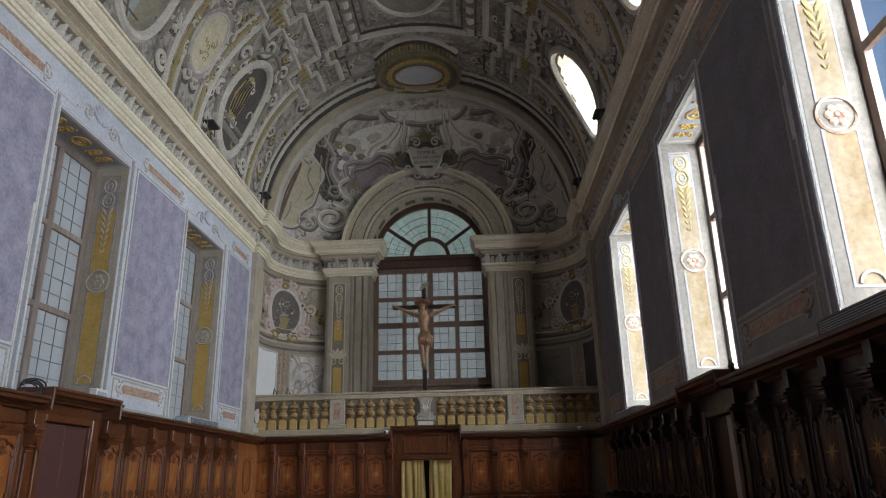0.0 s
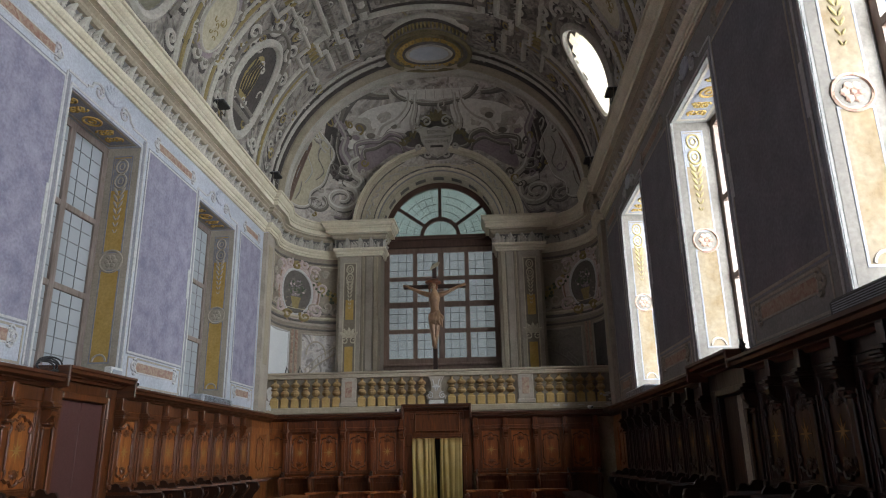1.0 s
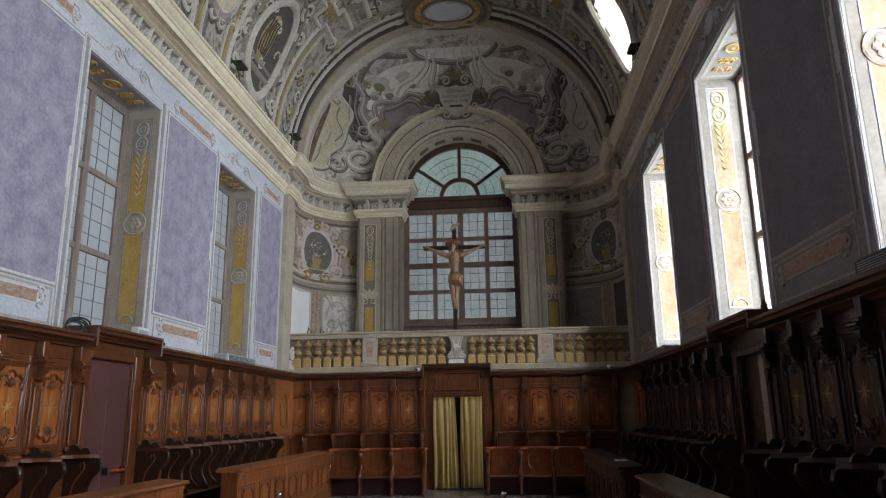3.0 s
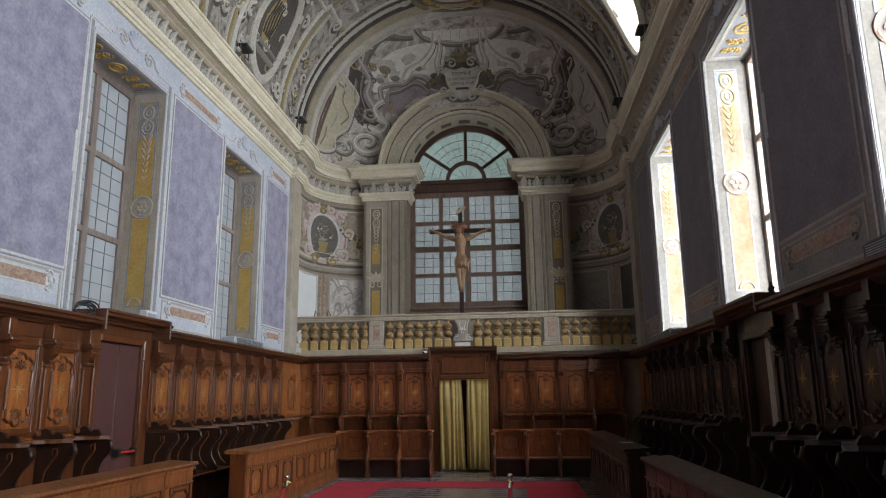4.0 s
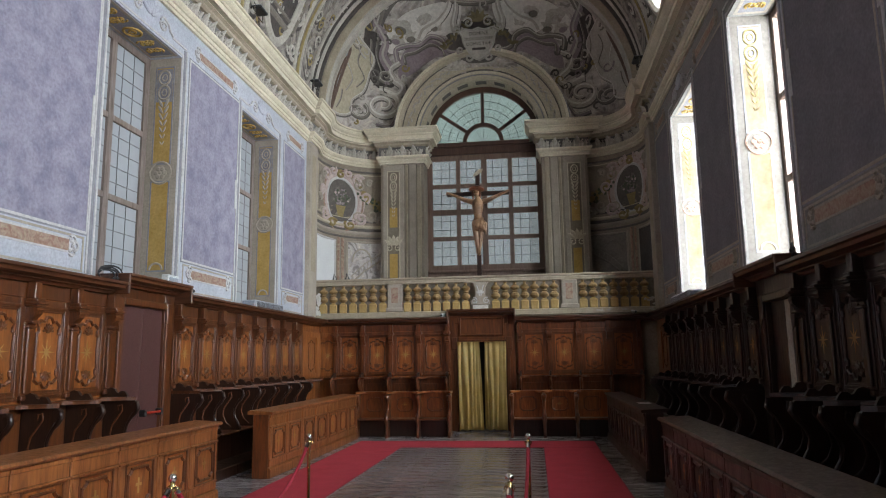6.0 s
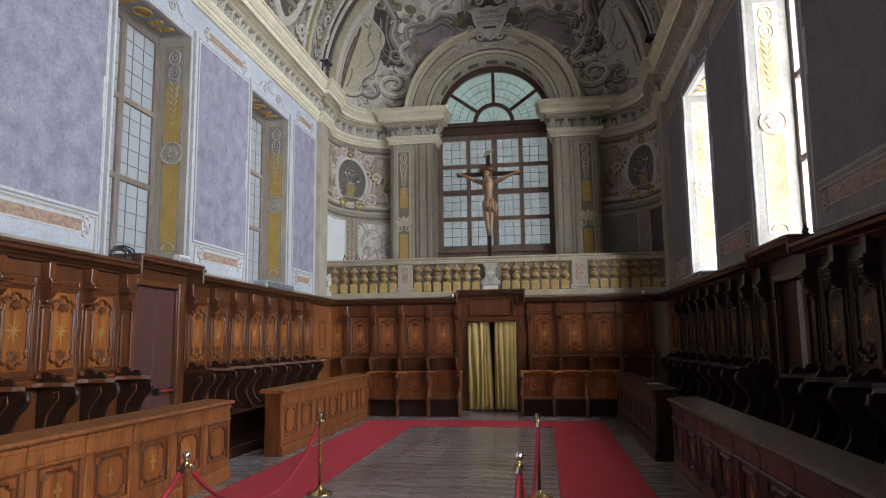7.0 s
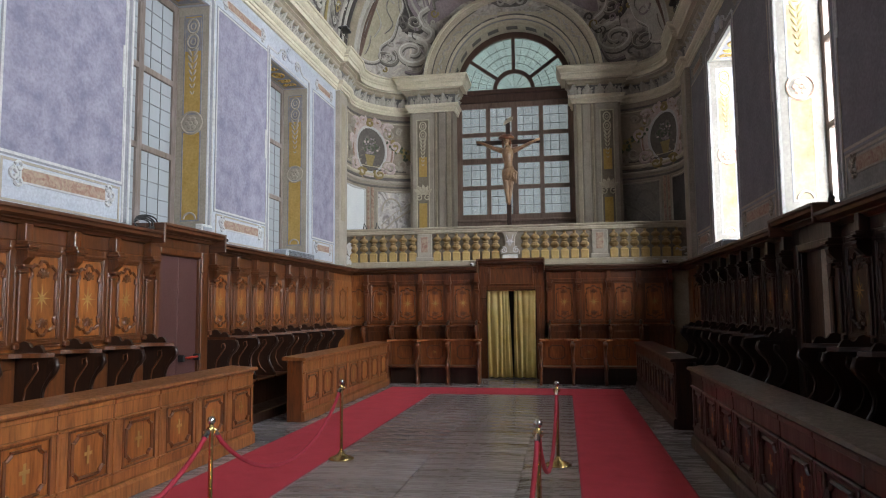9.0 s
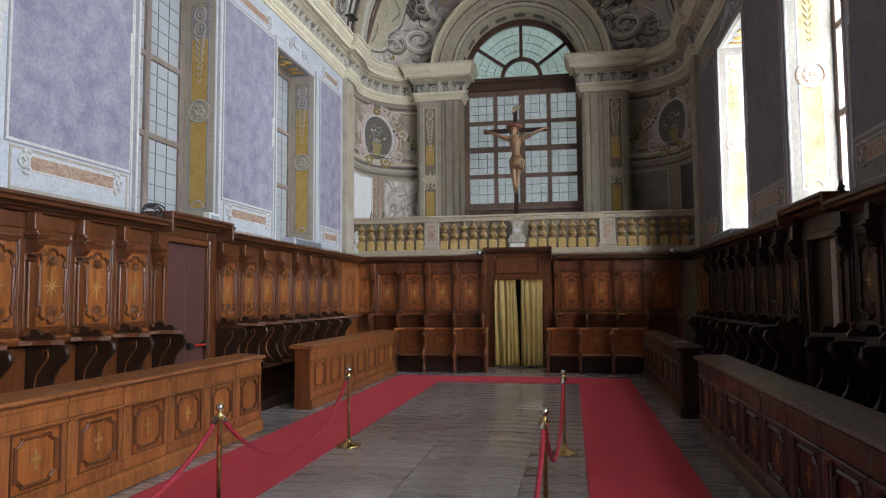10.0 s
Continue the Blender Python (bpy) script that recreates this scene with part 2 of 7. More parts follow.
M["vault_mauve"] = paint("mauve_paint", (0.25, 0.20, 0.22), (0.38, 0.32, 0.33), 3.0, 0.9, 20, 0.7, 0.2, 0, 1.5)
M["vault_cream"] = paint("cream_paint", (0.46, 0.41, 0.28), (0.60, 0.55, 0.42), 1.5, 0.9, 14, 0.8, 0.1, 0, 1.5)
M["vault_mid_dark"] = paint("brown_grey_paint", (0.11, 0.098, 0.09), (0.20, 0.18, 0.165), 2.0, 0.9, 18, 0.7)
M["vault_olive"] = paint("olive_brown_paint", (0.13, 0.105, 0.055), (0.27, 0.225, 0.125), 4.0, 0.9, 20, 0.7)
M["oval_umber"] = paint("grey_umber_paint", (0.10, 0.088, 0.078), (0.19, 0.17, 0.15), 1.6, 0.9, 18, 0.7)
M["bluewhite"] = paint("pale_blue_paint", (0.42, 0.45, 0.52), (0.55, 0.57, 0.62), 3.0, 0.9)
M["sky_paint"] = paint("pale_sky_paint", (0.64, 0.615, 0.565), (0.86, 0.835, 0.775), 0.9, 0.9, 12, 0.8, 0.15, 0, 2.0)
M["ground"] = paint("courtyard_gravel", (0.25, 0.23, 0.2), (0.34, 0.32, 0.28), 1.5, 0.95)


# ---- mesh helpers ----
def part(name, bm, mat, parent=None, label="", smooth=False):
    me = bpy.data.meshes.new(name)
    bmesh.ops.recalc_face_normals(bm, faces=bm.faces[:])
    bm.to_mesh(me)
    bm.free()
    if smooth:
        me.polygons.foreach_set("use_smooth", [True] * len(me.polygons))
    me.materials.append(M[mat] if isinstance(mat, str) else mat)
    ob = new(name, me)
    if parent is not None:
        ob.parent = parent
    if label:
        tagged(ob, label)
    return ob


def thing(name, m, label, category, group="", kind=""):
    e = new(name)
    e.empty_display_size = 0.1
    e.matrix_basis = m
    return tagged(e, label, category, group, kind)


def box(bm, x0, y0, z0, x1, y1, z1, bev=0.0):
    r = bmesh.ops.create_cube(bm, size=1.0, matrix=Matrix.LocRotScale(((x0 + x1) / 2, (y0 + y1) / 2, (z0 + z1) / 2), None, (abs(x1 - x0), abs(y1 - y0), abs(z1 - z0))))
    if bev:
        edges = list({e for v in r["verts"] for e in v.link_edges})
        bmesh.ops.bevel(bm, geom=edges, offset=bev, segments=1, affect="EDGES")
    return bm


def poly(bm, pts, d):
    """A solid from a planar loop of points, pushed along d."""
    d = Vector(d)
    lo = [bm.verts.new(Vector(p)) for p in pts]
    hi = [bm.verts.new(Vector(p) + d) for p in pts]
    bm.faces.new(lo)
    bm.faces.new(hi[::-1])
    n = len(pts)
    for i in range(n):
        bm.faces.new((lo[i], hi[i], hi[(i + 1) % n], lo[(i + 1) % n]))
    return bm


def lathe(bm, prof, n=12, at=(0, 0, 0)):
    rings = []
    for r, z in prof:
        rings.append([bm.verts.new((at[0] + r * math.cos(2 * math.pi * k / n), at[1] + r * math.sin(2 * math.pi * k / n), at[2] + z)) for k in range(n)])
    for a, b in zip(rings, rings[1:]):
        for k in range(n):
            bm.faces.new((a[k], a[(k + 1) % n], b[(k + 1) % n], b[k]))
    bm.faces.new(rings[0][::-1])
    bm.faces.new(rings[-1])
    return bm


def tube(bm, pts, r, n=6, closed=False, up=Vector((0, 0, 1))):
    """A round bar along a line of points; r may be a list."""
    pts = [Vector(p) for p in pts]
    m = len(pts)
    rings = []
    for i, p in enumerate(pts):
        a = pts[(i - 1) % m] if closed or i else p
        b = pts[(i + 1) % m] if closed or i < m - 1 else p
        t = (b - a).normalized()
        s = t.cross(up)
        if s.length < 1e-4:
            s = t.cross(Vector((0, 1, 0.01)))
        s.normalize()
        u = s.cross(t)
        rr = r[i] if isinstance(r, (list, tuple)) else r
        rings.append([bm.verts.new(p + s * rr * math.cos(2 * math.pi * k / n) + u * rr * math.sin(2 * math.pi * k / n)) for k in range(n)])
    for i in range(m if closed else m - 1):
        a, b = rings[i], rings[(i + 1) % m]
        for k in range(n):
            bm.faces.new((a[k], a[(k + 1) % n], b[(k + 1) % n], b[k]))
    if not closed:
        bm.faces.new(rings[0][::-1])
        bm.faces.new(rings[-1])
    return bm


def sweep(bm, path, prof, closed=False):
    """A moulding: prof is a loop of (out, z), out to the right of the plan path."""
    path = [Vector((p[0], p[1])) for p in path]
    n = len(path)
    rows = []
    for i, p in enumerate(path):
        dirs = []
        if closed or i > 0:
            dirs.append((p - path[i - 1]).normalized())
        if closed or i < n - 1:
            dirs.append((path[(i + 1) % n] - p).normalized())
        nr = [Vector((d.y, -d.x)) for d in dirs]
        if len(nr) == 2:
            b = nr[0] + nr[1]
            b = b / max(0.15, (1 + nr[0].dot(nr[1])))
        else:
            b = nr[0]
        rows.append([bm.verts.new((p.x + b.x * o, p.y + b.y * o, z)) for o, z in prof])
    k = len(prof)
    for i in range(n if closed else n - 1):
        a, b = rows[i], rows[(i + 1) % n]
        for j in range(k):
            bm.faces.new((a[j], a[(j + 1) % k], b[(j + 1) % k], b[j]))
    if not closed:
        bm.faces.new(rows[0])
        bm.faces.new(rows[-1][::-1])
    return bm


def ring_band(bm, loop, w, d, inward=None):
    """A flat moulded band round a closed loop of (u, v): points (u, -d.., v) in the xz plane, proud towards -y by d."""
    c = Vector((sum(p[0] for p in loop) / len(loop), sum(p[1] for p in loop) / len(loop)))
    out, inn = [], []
    for p in loop:
        v = Vector(p) - c
        f = max(0.0, 1 - w / max(1e-6, v.length))
        out.append(Vector(p))
        inn.append(c + v * f)
    n = len(loop)
    rows = []
    for o, i in zip(out, inn):
        mid = (o + i) / 2
        rows.append([bm.verts.new((o.x, 0, o.y)), bm.verts.new((o.x, -d * 0.6, o.y)), bm.verts.new((mid.x, -d, mid.y)), bm.verts.new((i.x, -d * 0.6, i.y)), bm.verts.new((i.x, 0, i.y))])
    for a in range(n):
        p, q = rows[a], rows[(a + 1) % n]
        for j in range(4):
            bm.faces.new((p[j], p[j + 1], q[j + 1], q[j]))
    return bm


def scroll(cx, cz, r0, r1, turns, a0, n=22):
    """Points of a spiral in the xz plane."""
    out = []
    for i in range(n + 1):
        f = i / n
        a = a0 + f * turns * 2 * math.pi
        r = r0 + (r1 - r0) * f
        out.append((cx + r * math.cos(a), 0.0, cz + r * math.sin(a)))
    return out


LEFT = lambda y, z=0.0, x=XL: pose(x, y, z, 0, 0, 90)     # local -y looks to +x
RIGHT = lambda y, z=0.0, x=XR: pose(x, y, z, 0, 0, -90)   # local -y looks to -x
END = lambda x, z=0.0, y=YE: pose(x, y, z, 0, 0, 0)       # local -y looks to the camera


# ---- floor, carpet, ground ----
bm = bmesh.new()
box(bm, XL - WALL_T, Y0, -0.3, XR + WALL_T, YW + 0.6, -0.02)
FLOOR = tagged(part("floor", bm, "floor"), "dark worn wooden floor boards", "floor", kind="structure")
bm = bmesh.new()
box(bm, -400, -400, -0.5, 400, 400, -0.32)
tagged(part("ground", bm, "ground"), "gravel ground outside the building", "ground", kind="structure")
CX0, CX1, CXI0, CXI1, CY0, CY1 = -4.0, 1.22, -2.85, 0.12, 14.8, 15.95


def carpet(x0, y0, x1, y1, along_x=False):
    root = thing("carpet_runner", pose((x0 + x1) / 2, (y0 + y1) / 2, 0), "bright red carpet runner laid on the wooden floor", "carpet", "carpet runners")
    hx, hy, e = (x1 - x0) / 2, (y1 - y0) / 2, 0.02
    bm = bmesh.new()
    if along_x:
        box(bm, -hx, -hy + e, 0.0, hx, hy - e, 0.008)
    else:
        box(bm, -hx + e, -hy, 0.0, hx - e, hy, 0.008)
    part("runner", bm, "carpet", root)
    for q in (-1, 1):
        bm = bmesh.new()
        if along_x:
            box(bm, -hx, min(q * hy, q * (hy - e)), 0.0, hx, max(q * hy, q * (hy - e)), 0.010, 0.003)
        else:
            box(bm, min(q * hx, q * (hx - e)), -hy, 0.0, max(q * hx, q * (hx - e)), hy, 0.010, 0.003)
        part("edge_binding", bm, "rope", root, "stitched red edge")
    return root


carpet(CX0, -3.0, CXI0, CY0)
carpet(CXI1, -3.0, CX1, CY0)
carpet(CX0, CY0 + 0.003, CX1, CY1, True)


# ---- side walls with window openings ----
def side_wall(name, x0, x1, label, mat):
    bm = bmesh.new()
    ys = [Y0]
    for yc in sorted(BAYS):
        ys += [yc - WHALF, yc + WHALF]
    ys.append(YW + 0.6)
    box(bm, x0, Y0, -0.02, x1, YW + 0.6, WZ0)
    box(bm, x0, Y0, WZ1, x1, YW + 0.6, 8.75)
    for a, b in zip(ys[::2], ys[1::2]):
        box(bm, x0, a, WZ0, x1, b, WZ1)
    return tagged(part(name, bm, mat), label, "wall", kind="structure")


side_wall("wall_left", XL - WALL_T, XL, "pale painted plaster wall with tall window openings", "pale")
side_wall("wall_right", XR, XR + WALL_T, "plaster wall with shade in its paint and tall window openings", "pale_shaded")
# unseen end behind the camera, kept dark so the right side stays dim
bm = bmesh.new()
box(bm, XL - WALL_T, Y0 - 0.4, -0.02, XR + WALL_T, Y0, 13.6)
tagged(part("wall_back", bm, "plaster_back"), "unseen dark wall added to close the hall", "wall", kind="structure")
# end wall under the balcony, with the curtained doorway
DX0, DX1, DZ = -1.98, -0.70, 2.3
bm = bmesh.new()
box(bm, XL, YE, -0.02, DX0, YE + 0.35, 3.02)
box(bm, DX1, YE, -0.02, XR, YE + 0.35, 3.02)
box(bm, DX0, YE, DZ, DX1, YE + 0.35, 3.02)
tagged(part("wall_end", bm, "stone"), "plain wall behind the choir stalls", "wall", kind="structure")
bm = bmesh.new()
box(bm, XL, YE + 0.35, 2.85, XR, YW + 0.6, 3.05)
tagged(part("balcony_floor", bm, "stone"), "stone balcony floor behind the balustrade", "balcony", kind="structure")
# added sheet; the darkness of the passage is its colour
bm = bmesh.new()
box(bm, DX0 - 0.5, YE + 0.9, -0.02, DX1 + 0.5, YE + 1.0, 2.8)
tagged(part("passage_wall", bm, "void"), "near-black sheet behind the curtain, the passage's darkness in its colour", "wall", kind="structure")


# ---- apse: curved wall, great arch, dome ----
def apse_plan(side, r=1.75, grow=0.0, n=10):
    """Plan line from the side wall round the concave corner to the pier; side -1 left, +1 right."""
    hw = (XR - XL) / 2 + grow
    yb = 20.55 + grow
    pts = [(AX + side * hw, 18.2)]
    for k in range(n + 1):
        a = math.pi / 2 * k / n
        pts.append((AX + side * (hw - r + r * math.cos(a)), yb - r + r * math.sin(a)))
    return pts


ARCH_R, ARCH_Z = 1.78, 8.55


def apse_wall(side, name):
    bm = bmesh.new()
    inner = apse_plan(side)
    inner.append((AX + side * ARCH_R, 20.55))
    rows = [[bm.verts.new((x, y, z)) for z in (3.0, 8.8)] for x, y in inner]
    back = [bm.verts.new((AX + side * ARCH_R, 21.5, z)) for z in (3.0, 8.8)]
    rows.append(back)
    for a, b in zip(rows, rows[1:]):
        bm.faces.new((a[0], b[0], b[1], a[1]))
    far = [bm.verts.new((AX + side * 4.7, 21.5, z)) for z in (3.0, 8.8)]
    bm.faces.new((back[0], far[0], far[1], back[1]))
    bm.faces.new((far[0], rows[0][0], rows[0][1], far[1]))
    return tagged(part(name, bm, "fresco_wall"), "curved grey frescoed apse wall", "wall", kind="structure")


apse_wall(-1, "wall_apse_left")
apse_wall(1, "wall_apse_right")

VR, VRZ, VZ = 4.4, 4.2, 8.75   # vault half-span, rise, springing
YRIB = 18.3


def vault(y, a, off=0.0):
    """A point of the barrel vault; a in degrees from the right springing."""
    c, s = math.cos(radians(a)), math.sin(radians(a))
    return Vector((AX + (VR - off) * c, y, VZ + (VRZ - off) * s))


OVA, OVY = 15.0, 0.74


def in_oval(y, a, grow=1.0):
    return any(((y - oy) / (OVY * grow)) ** 2 + ((a - oa) / (OVA * grow)) ** 2 < 1 for oy, oa in OVALS)


bm = bmesh.new()
NA, DY = 90, 0.12
NY = int((YRIB - Y0) / DY)
grid = [[bm.verts.new(vault(Y0 + (YRIB - Y0) * j / NY, 180 * i / NA)) for i in range(NA + 1)] for j in range(NY + 1)]
for j in range(NY):
    for i in range(NA):
        if not in_oval(Y0 + (YRIB - Y0) * (j + 0.5) / NY, 180 * (i + 0.5) / NA):
            bm.faces.new((grid[j][i], grid[j][i + 1], grid[j + 1][i + 1], grid[j + 1][i]))
bmesh.ops.delete(bm, geom=[v for v in bm.verts if not v.link_faces], context="VERTS")
tagged(part("ceiling", bm, "fresco", smooth=True), "barrel vault painted with faded illusionistic architecture", "ceiling", kind="structure")


def dome_plan(n=40):
    """Cornice line of the apse from left to right, as the foot of the dome."""
    left = [(AX - VR, YRIB)]
    r = 1.6
    for k in range(13):
        a = math.pi / 2 * k / 12
        left.append((AX - VR + r - r * math.cos(a), 20.35 - r + r * math.sin(a)))
    right = [(2 * AX - x, y) for x, y in reversed(left)]
    mid = [(AX - VR + r + (2 * VR - 2 * r) * k / 16, 20.35) for k in range(1, 16)]
    return left + mid + right


PLAN = dome_plan()


def dome(s, p, off=0.0):
    """s along the foot 0..1, p degrees up the meridian."""
    f = s * (len(PLAN) - 1)
    i = min(int(f), len(PLAN) - 2)
    x = PLAN[i][0] + (PLAN[i + 1][0] - PLAN[i][0]) * (f - i)
    y = PLAN[i][1] + (PLAN[i + 1][1] - PLAN[i][1]) * (f - i)
    c, q = math.cos(radians(p)), math.sin(radians(p))
    v = Vector((AX + (x - AX) * c, YRIB + (y - YRIB) * c, VZ + VRZ * q))
    if off:
        v += (Vector((AX, YRIB, VZ)) - v).normalized() * off
    return v


bm = bmesh.new()
NS, NP = 96, 40
grid = [[bm.verts.new(dome(i / NS, 90 * j / NP)) for j in range(NP + 1)] for i in range(NS + 1)]
for i in range(NS):
    for j in range(NP):
        c = dome((i + 0.5) / NS, 90 * (j + 0.5) / NP)
        if (c.x - AX) ** 2 + (c.z - ARCH_Z) ** 2 > (ARCH_R + 0.3) ** 2:
            bm.faces.new((grid[i][j], grid[i + 1][j], grid[i + 1][j + 1], grid[i][j + 1]))
bmesh.ops.delete(bm, geom=[v for v in bm.verts if not v.link_faces], context="VERTS")
tagged(part("ceiling_apse", bm, "fresco_dome", smooth=True), "half dome over the apse with faded painted draperies and clouds", "ceiling", kind="structure")

# unseen roof shell added above the vault, so that daylight comes only through the openings
bm = bmesh.new()
box(bm, XL - WALL_T, Y0 - 0.4, 13.6, XR + WALL_T, 22.2, 13.9)
box(bm, XL - WALL_T, 21.6, 11.0, XR + WALL_T, 22.2, 13.6)
box(bm, XL - WALL_T, 21.6, 8.8, AX - 2.3, 22.2, 11.0)
box(bm, AX + 2.3, 21.6, 8.8, XR + WALL_T, 22.2, 11.0)
tagged(part("roof_shell", bm, "plaster_back"), "unseen shell over the vault that keeps daylight out", "roof", kind="structure")


def arch_ring(bm, r0, r1, y0, y1, z=ARCH_Z, n=40, a0=0, a1=180):
    rows = []
    for k in range(n + 1):
        a = radians(a0 + (a1 - a0) * k / n)
        rows.append([bm.verts.new((AX + r * math.cos(a), y, z + r * math.sin(a))) for r, y in ((r0, y0), (r1, y0), (r1, y1), (r0, y1))])
    for p, q in zip(rows, rows[1:]):
        for j in range(4):
            bm.faces.new((p[j], p[(j + 1) % 4], q[(j + 1) % 4], q[j]))
    bm.faces.new(rows[0])
    bm.faces.new(rows[-1][::-1])
    return bm


bm = bmesh.new()
arch_ring(bm, ARCH_R, ARCH_R + 0.45, 20.3, 21.5)
great_arch = tagged(part("great_arch", bm, "arch_stone"), "stone arch round the great end window", "arch", kind="structure")
# dark rings paint the shade of grooves, cream ones the lit edges
for r0, r1, y, mat in ((0.14, 0.17, 20.285, "shadow_line"), (0.20, 0.26, 20.25, "cornice"), (0.26, 0.285, 20.18, "vault_mid_dark"), (0.64, 0.665, 20.10, "vault_mid_dark"), (0.78, 0.86, 19.9, "cornice"), (0.86, 0.90, 20.02, "shadow_line")):
    bm = bmesh.new()
    arch_ring(bm, ARCH_R + r0, ARCH_R + r1, y, 20.45)
    part("arch_fillet", bm, mat, great_arch)
for r0, r1, y in ((ARCH_R + 0.04, ARCH_R + 0.12, 20.26), (ARCH_R + 0.28, ARCH_R + 0.66, 20.14), (ARCH_R + 0.665, ARCH_R + 0.78, 19.95)):
    bm = bmesh.new()
    arch_ring(bm, r0, r1, y, 20.45)
    part("arch_moulding", bm, "arch_stone", great_arch)

# ---- great cornice round the hall ----
def hall_path(side):
    hw = (XR - XL) / 2
    p = [(AX + side * hw, Y0), (AX + side * hw, 17.55), (AX + side * (hw - 0.12), 17.55), (AX + side * (hw - 0.12), 18.2)]
    p += apse_plan(side)[1:]
    p[-1] = (AX + side * 3.1, 20.55)
    p += [(AX + side * 3.1, 20.16), (AX + side * (ARCH_R - 0.02), 20.16), (AX + side * (ARCH_R - 0.02), 20.85)]
    return p if side < 0 else p[::-1]


PROFILES = {
    "architrave": ([(0, 7.72), (0.05, 7.72), (0.05, 7.775), (0.035, 7.78), (0.075, 7.785), (0.075, 7.85), (0.06, 7.855), (0.10, 7.865), (0.14, 7.91), (0.14, 7.96), (0, 7.96)], "cornice"),
    "frieze": ([(0, 7.962), (0.05, 7.962), (0.05, 8.24), (0, 8.24)], "frieze"),
    "bed_moulding": ([(0, 8.242), (0.12, 8.242), (0.16, 8.28), (0.16, 8.33), (0.22, 8.37), (0, 8.37)], "stone"),
    "corona": ([(0, 8.372), (0.20, 8.372), (0.20, 8.40), (0.31, 8.40), (0.31, 8.385), (0.33, 8.385), (0.33, 8.49), (0.31, 8.495), (0.31, 8.51), (0.345, 8.515), (0.36, 8.54), (0.35, 8.56), (0.33, 8.565), (0.36, 8.58), (0.40, 8.61), (0.425, 8.65), (0.43, 8.68), (0.41, 8.685), (0.41, 8.695), (0.46, 8.70), (0.46, 8.745), (0, 8.78)], "cornice"),
}
for side, nm in ((-1, "cornice_left"), (1, "cornice_right")):
    root = thing(nm, pose(0, 0, 0), "cream stucco cornice with leaf frieze round the hall", "cornice", kind="structure")
    for pn, (prof, mat) in PROFILES.items():
        bm = bmesh.new()
        sweep(bm, hall_path(side), prof)
        part(pn, bm, mat, root)

bm = bmesh.new()
box(bm, AX - ARCH_R + 0.002, YW - 0.05, 3.06, AX + ARCH_R - 0.002, YW + 0.25, 4.498)
sillw = tagged(part("window_apron", bm, "window_wood"), "brown panelled apron below the great window", "panelling", kind="structure")
bm = bmesh.new()
box(bm, AX - ARCH_R + 0.01, YW - 0.14, 4.42, AX + ARCH_R - 0.01, YW - 0.051, 4.49, 0.012)
part("sill", bm, "window_wood", sillw)


# ---- windows ----
def grid_window(name, m, w, z0, z1, cols, rows, glassm, lead_cols, lead_rows, label, bar=0.07, frame_w=0.1, thick=0.08, panes_shadow=True, wd="window_wood"):
    """A wooden window in its own xz plane, looking to -y; each light is a part with its lead lattice."""
    root = thing(name, m, label, "window", kind="structure")
    bm = bmesh.new()
    box(bm, -w / 2, 0, z0, -w / 2 + frame_w, thick, z1)
    box(bm, w / 2 - frame_w, 0, z0, w / 2, thick, z1)
    box(bm, -w / 2 + frame_w, 0, z0, w / 2 - frame_w, thick, z0 + frame_w)
    box(bm, -w / 2 + frame_w, 0, z1 - frame_w, w / 2 - frame_w, thick, z1)
    part("window_frame", bm, wd, root)
    iw, ih = w - 2 * frame_w, z1 - z0 - 2 * frame_w
    for c in range(1, cols):
        x = -iw / 2 + iw * c / cols
        bm = bmesh.new()
        bw = bar * (1.35 if c * 2 == cols else 1)
        box(bm, x - bw / 2, -0.012, z0 + frame_w, x + bw / 2, thick - 0.01, z1 - frame_w, 0.008)
        part("mullion", bm, wd, root)
    for r in range(1, rows):
        z = z0 + frame_w + ih * r / rows
        bm = bmesh.new()
        bw = bar * (1.35 if r * 2 == rows else 1)
        box(bm, -iw / 2, -0.006, z - bw / 2, iw / 2, thick - 0.015, z + bw / 2, 0.008)
        part("transom", bm, wd, root)
    for c in range(cols):
        for r in range(rows):
            x0, x1 = -iw / 2 + iw * c / cols, -iw / 2 + iw * (c + 1) / cols
            za, zb = z0 + frame_w + ih * r / rows, z0 + frame_w + ih * (r + 1) / rows
            bm = bmesh.new()
            box(bm, x0, thick * 0.45, za, x1, thick * 0.45 + 0.006, zb)
            p = part("pane", bm, glassm, root)
            if not panes_shadow:
                p.visible_shadow = False
            if lead_cols:
                bm = bmesh.new()
                for k in range(1, lead_cols):
                    xx = x0 + (x1 - x0) * k / lead_cols
                    box(bm, xx - 0.007, thick * 0.45 - 0.008, za, xx + 0.007, thick * 0.45 - 0.001, zb)
                for k in range(1, lead_rows):
                    zz = za + (zb - za) * k / lead_rows
                    box(bm, x0, thick * 0.45 - 0.009, zz - 0.007, x1, thick * 0.45 - 0.002, zz + 0.007)
                part("lead_lattice", bm, "lead", p)
    return root


for k, yc in enumerate(BAYS):
    grid_window("window_left_%d" % (k + 1), LEFT(yc, 0, XL - 0.58), 2 * WHALF - 0.004, WZ0, WZ1, 2, 3, "glass_left", 3, 5,
                "tall brown-framed window, haze in its frame colour, grey leaded panes", 0.1, 0.13, wd="window_pale")
    grid_window("window_right_%d" % (k + 1), RIGHT(yc, 0, XR + 0.64), 2 * WHALF - 0.004, WZ0, WZ1, 2, 3, "glass_clear", 0, 0,
                "tall brown-framed window bright with daylight", 0.1, 0.13, panes_shadow=False)
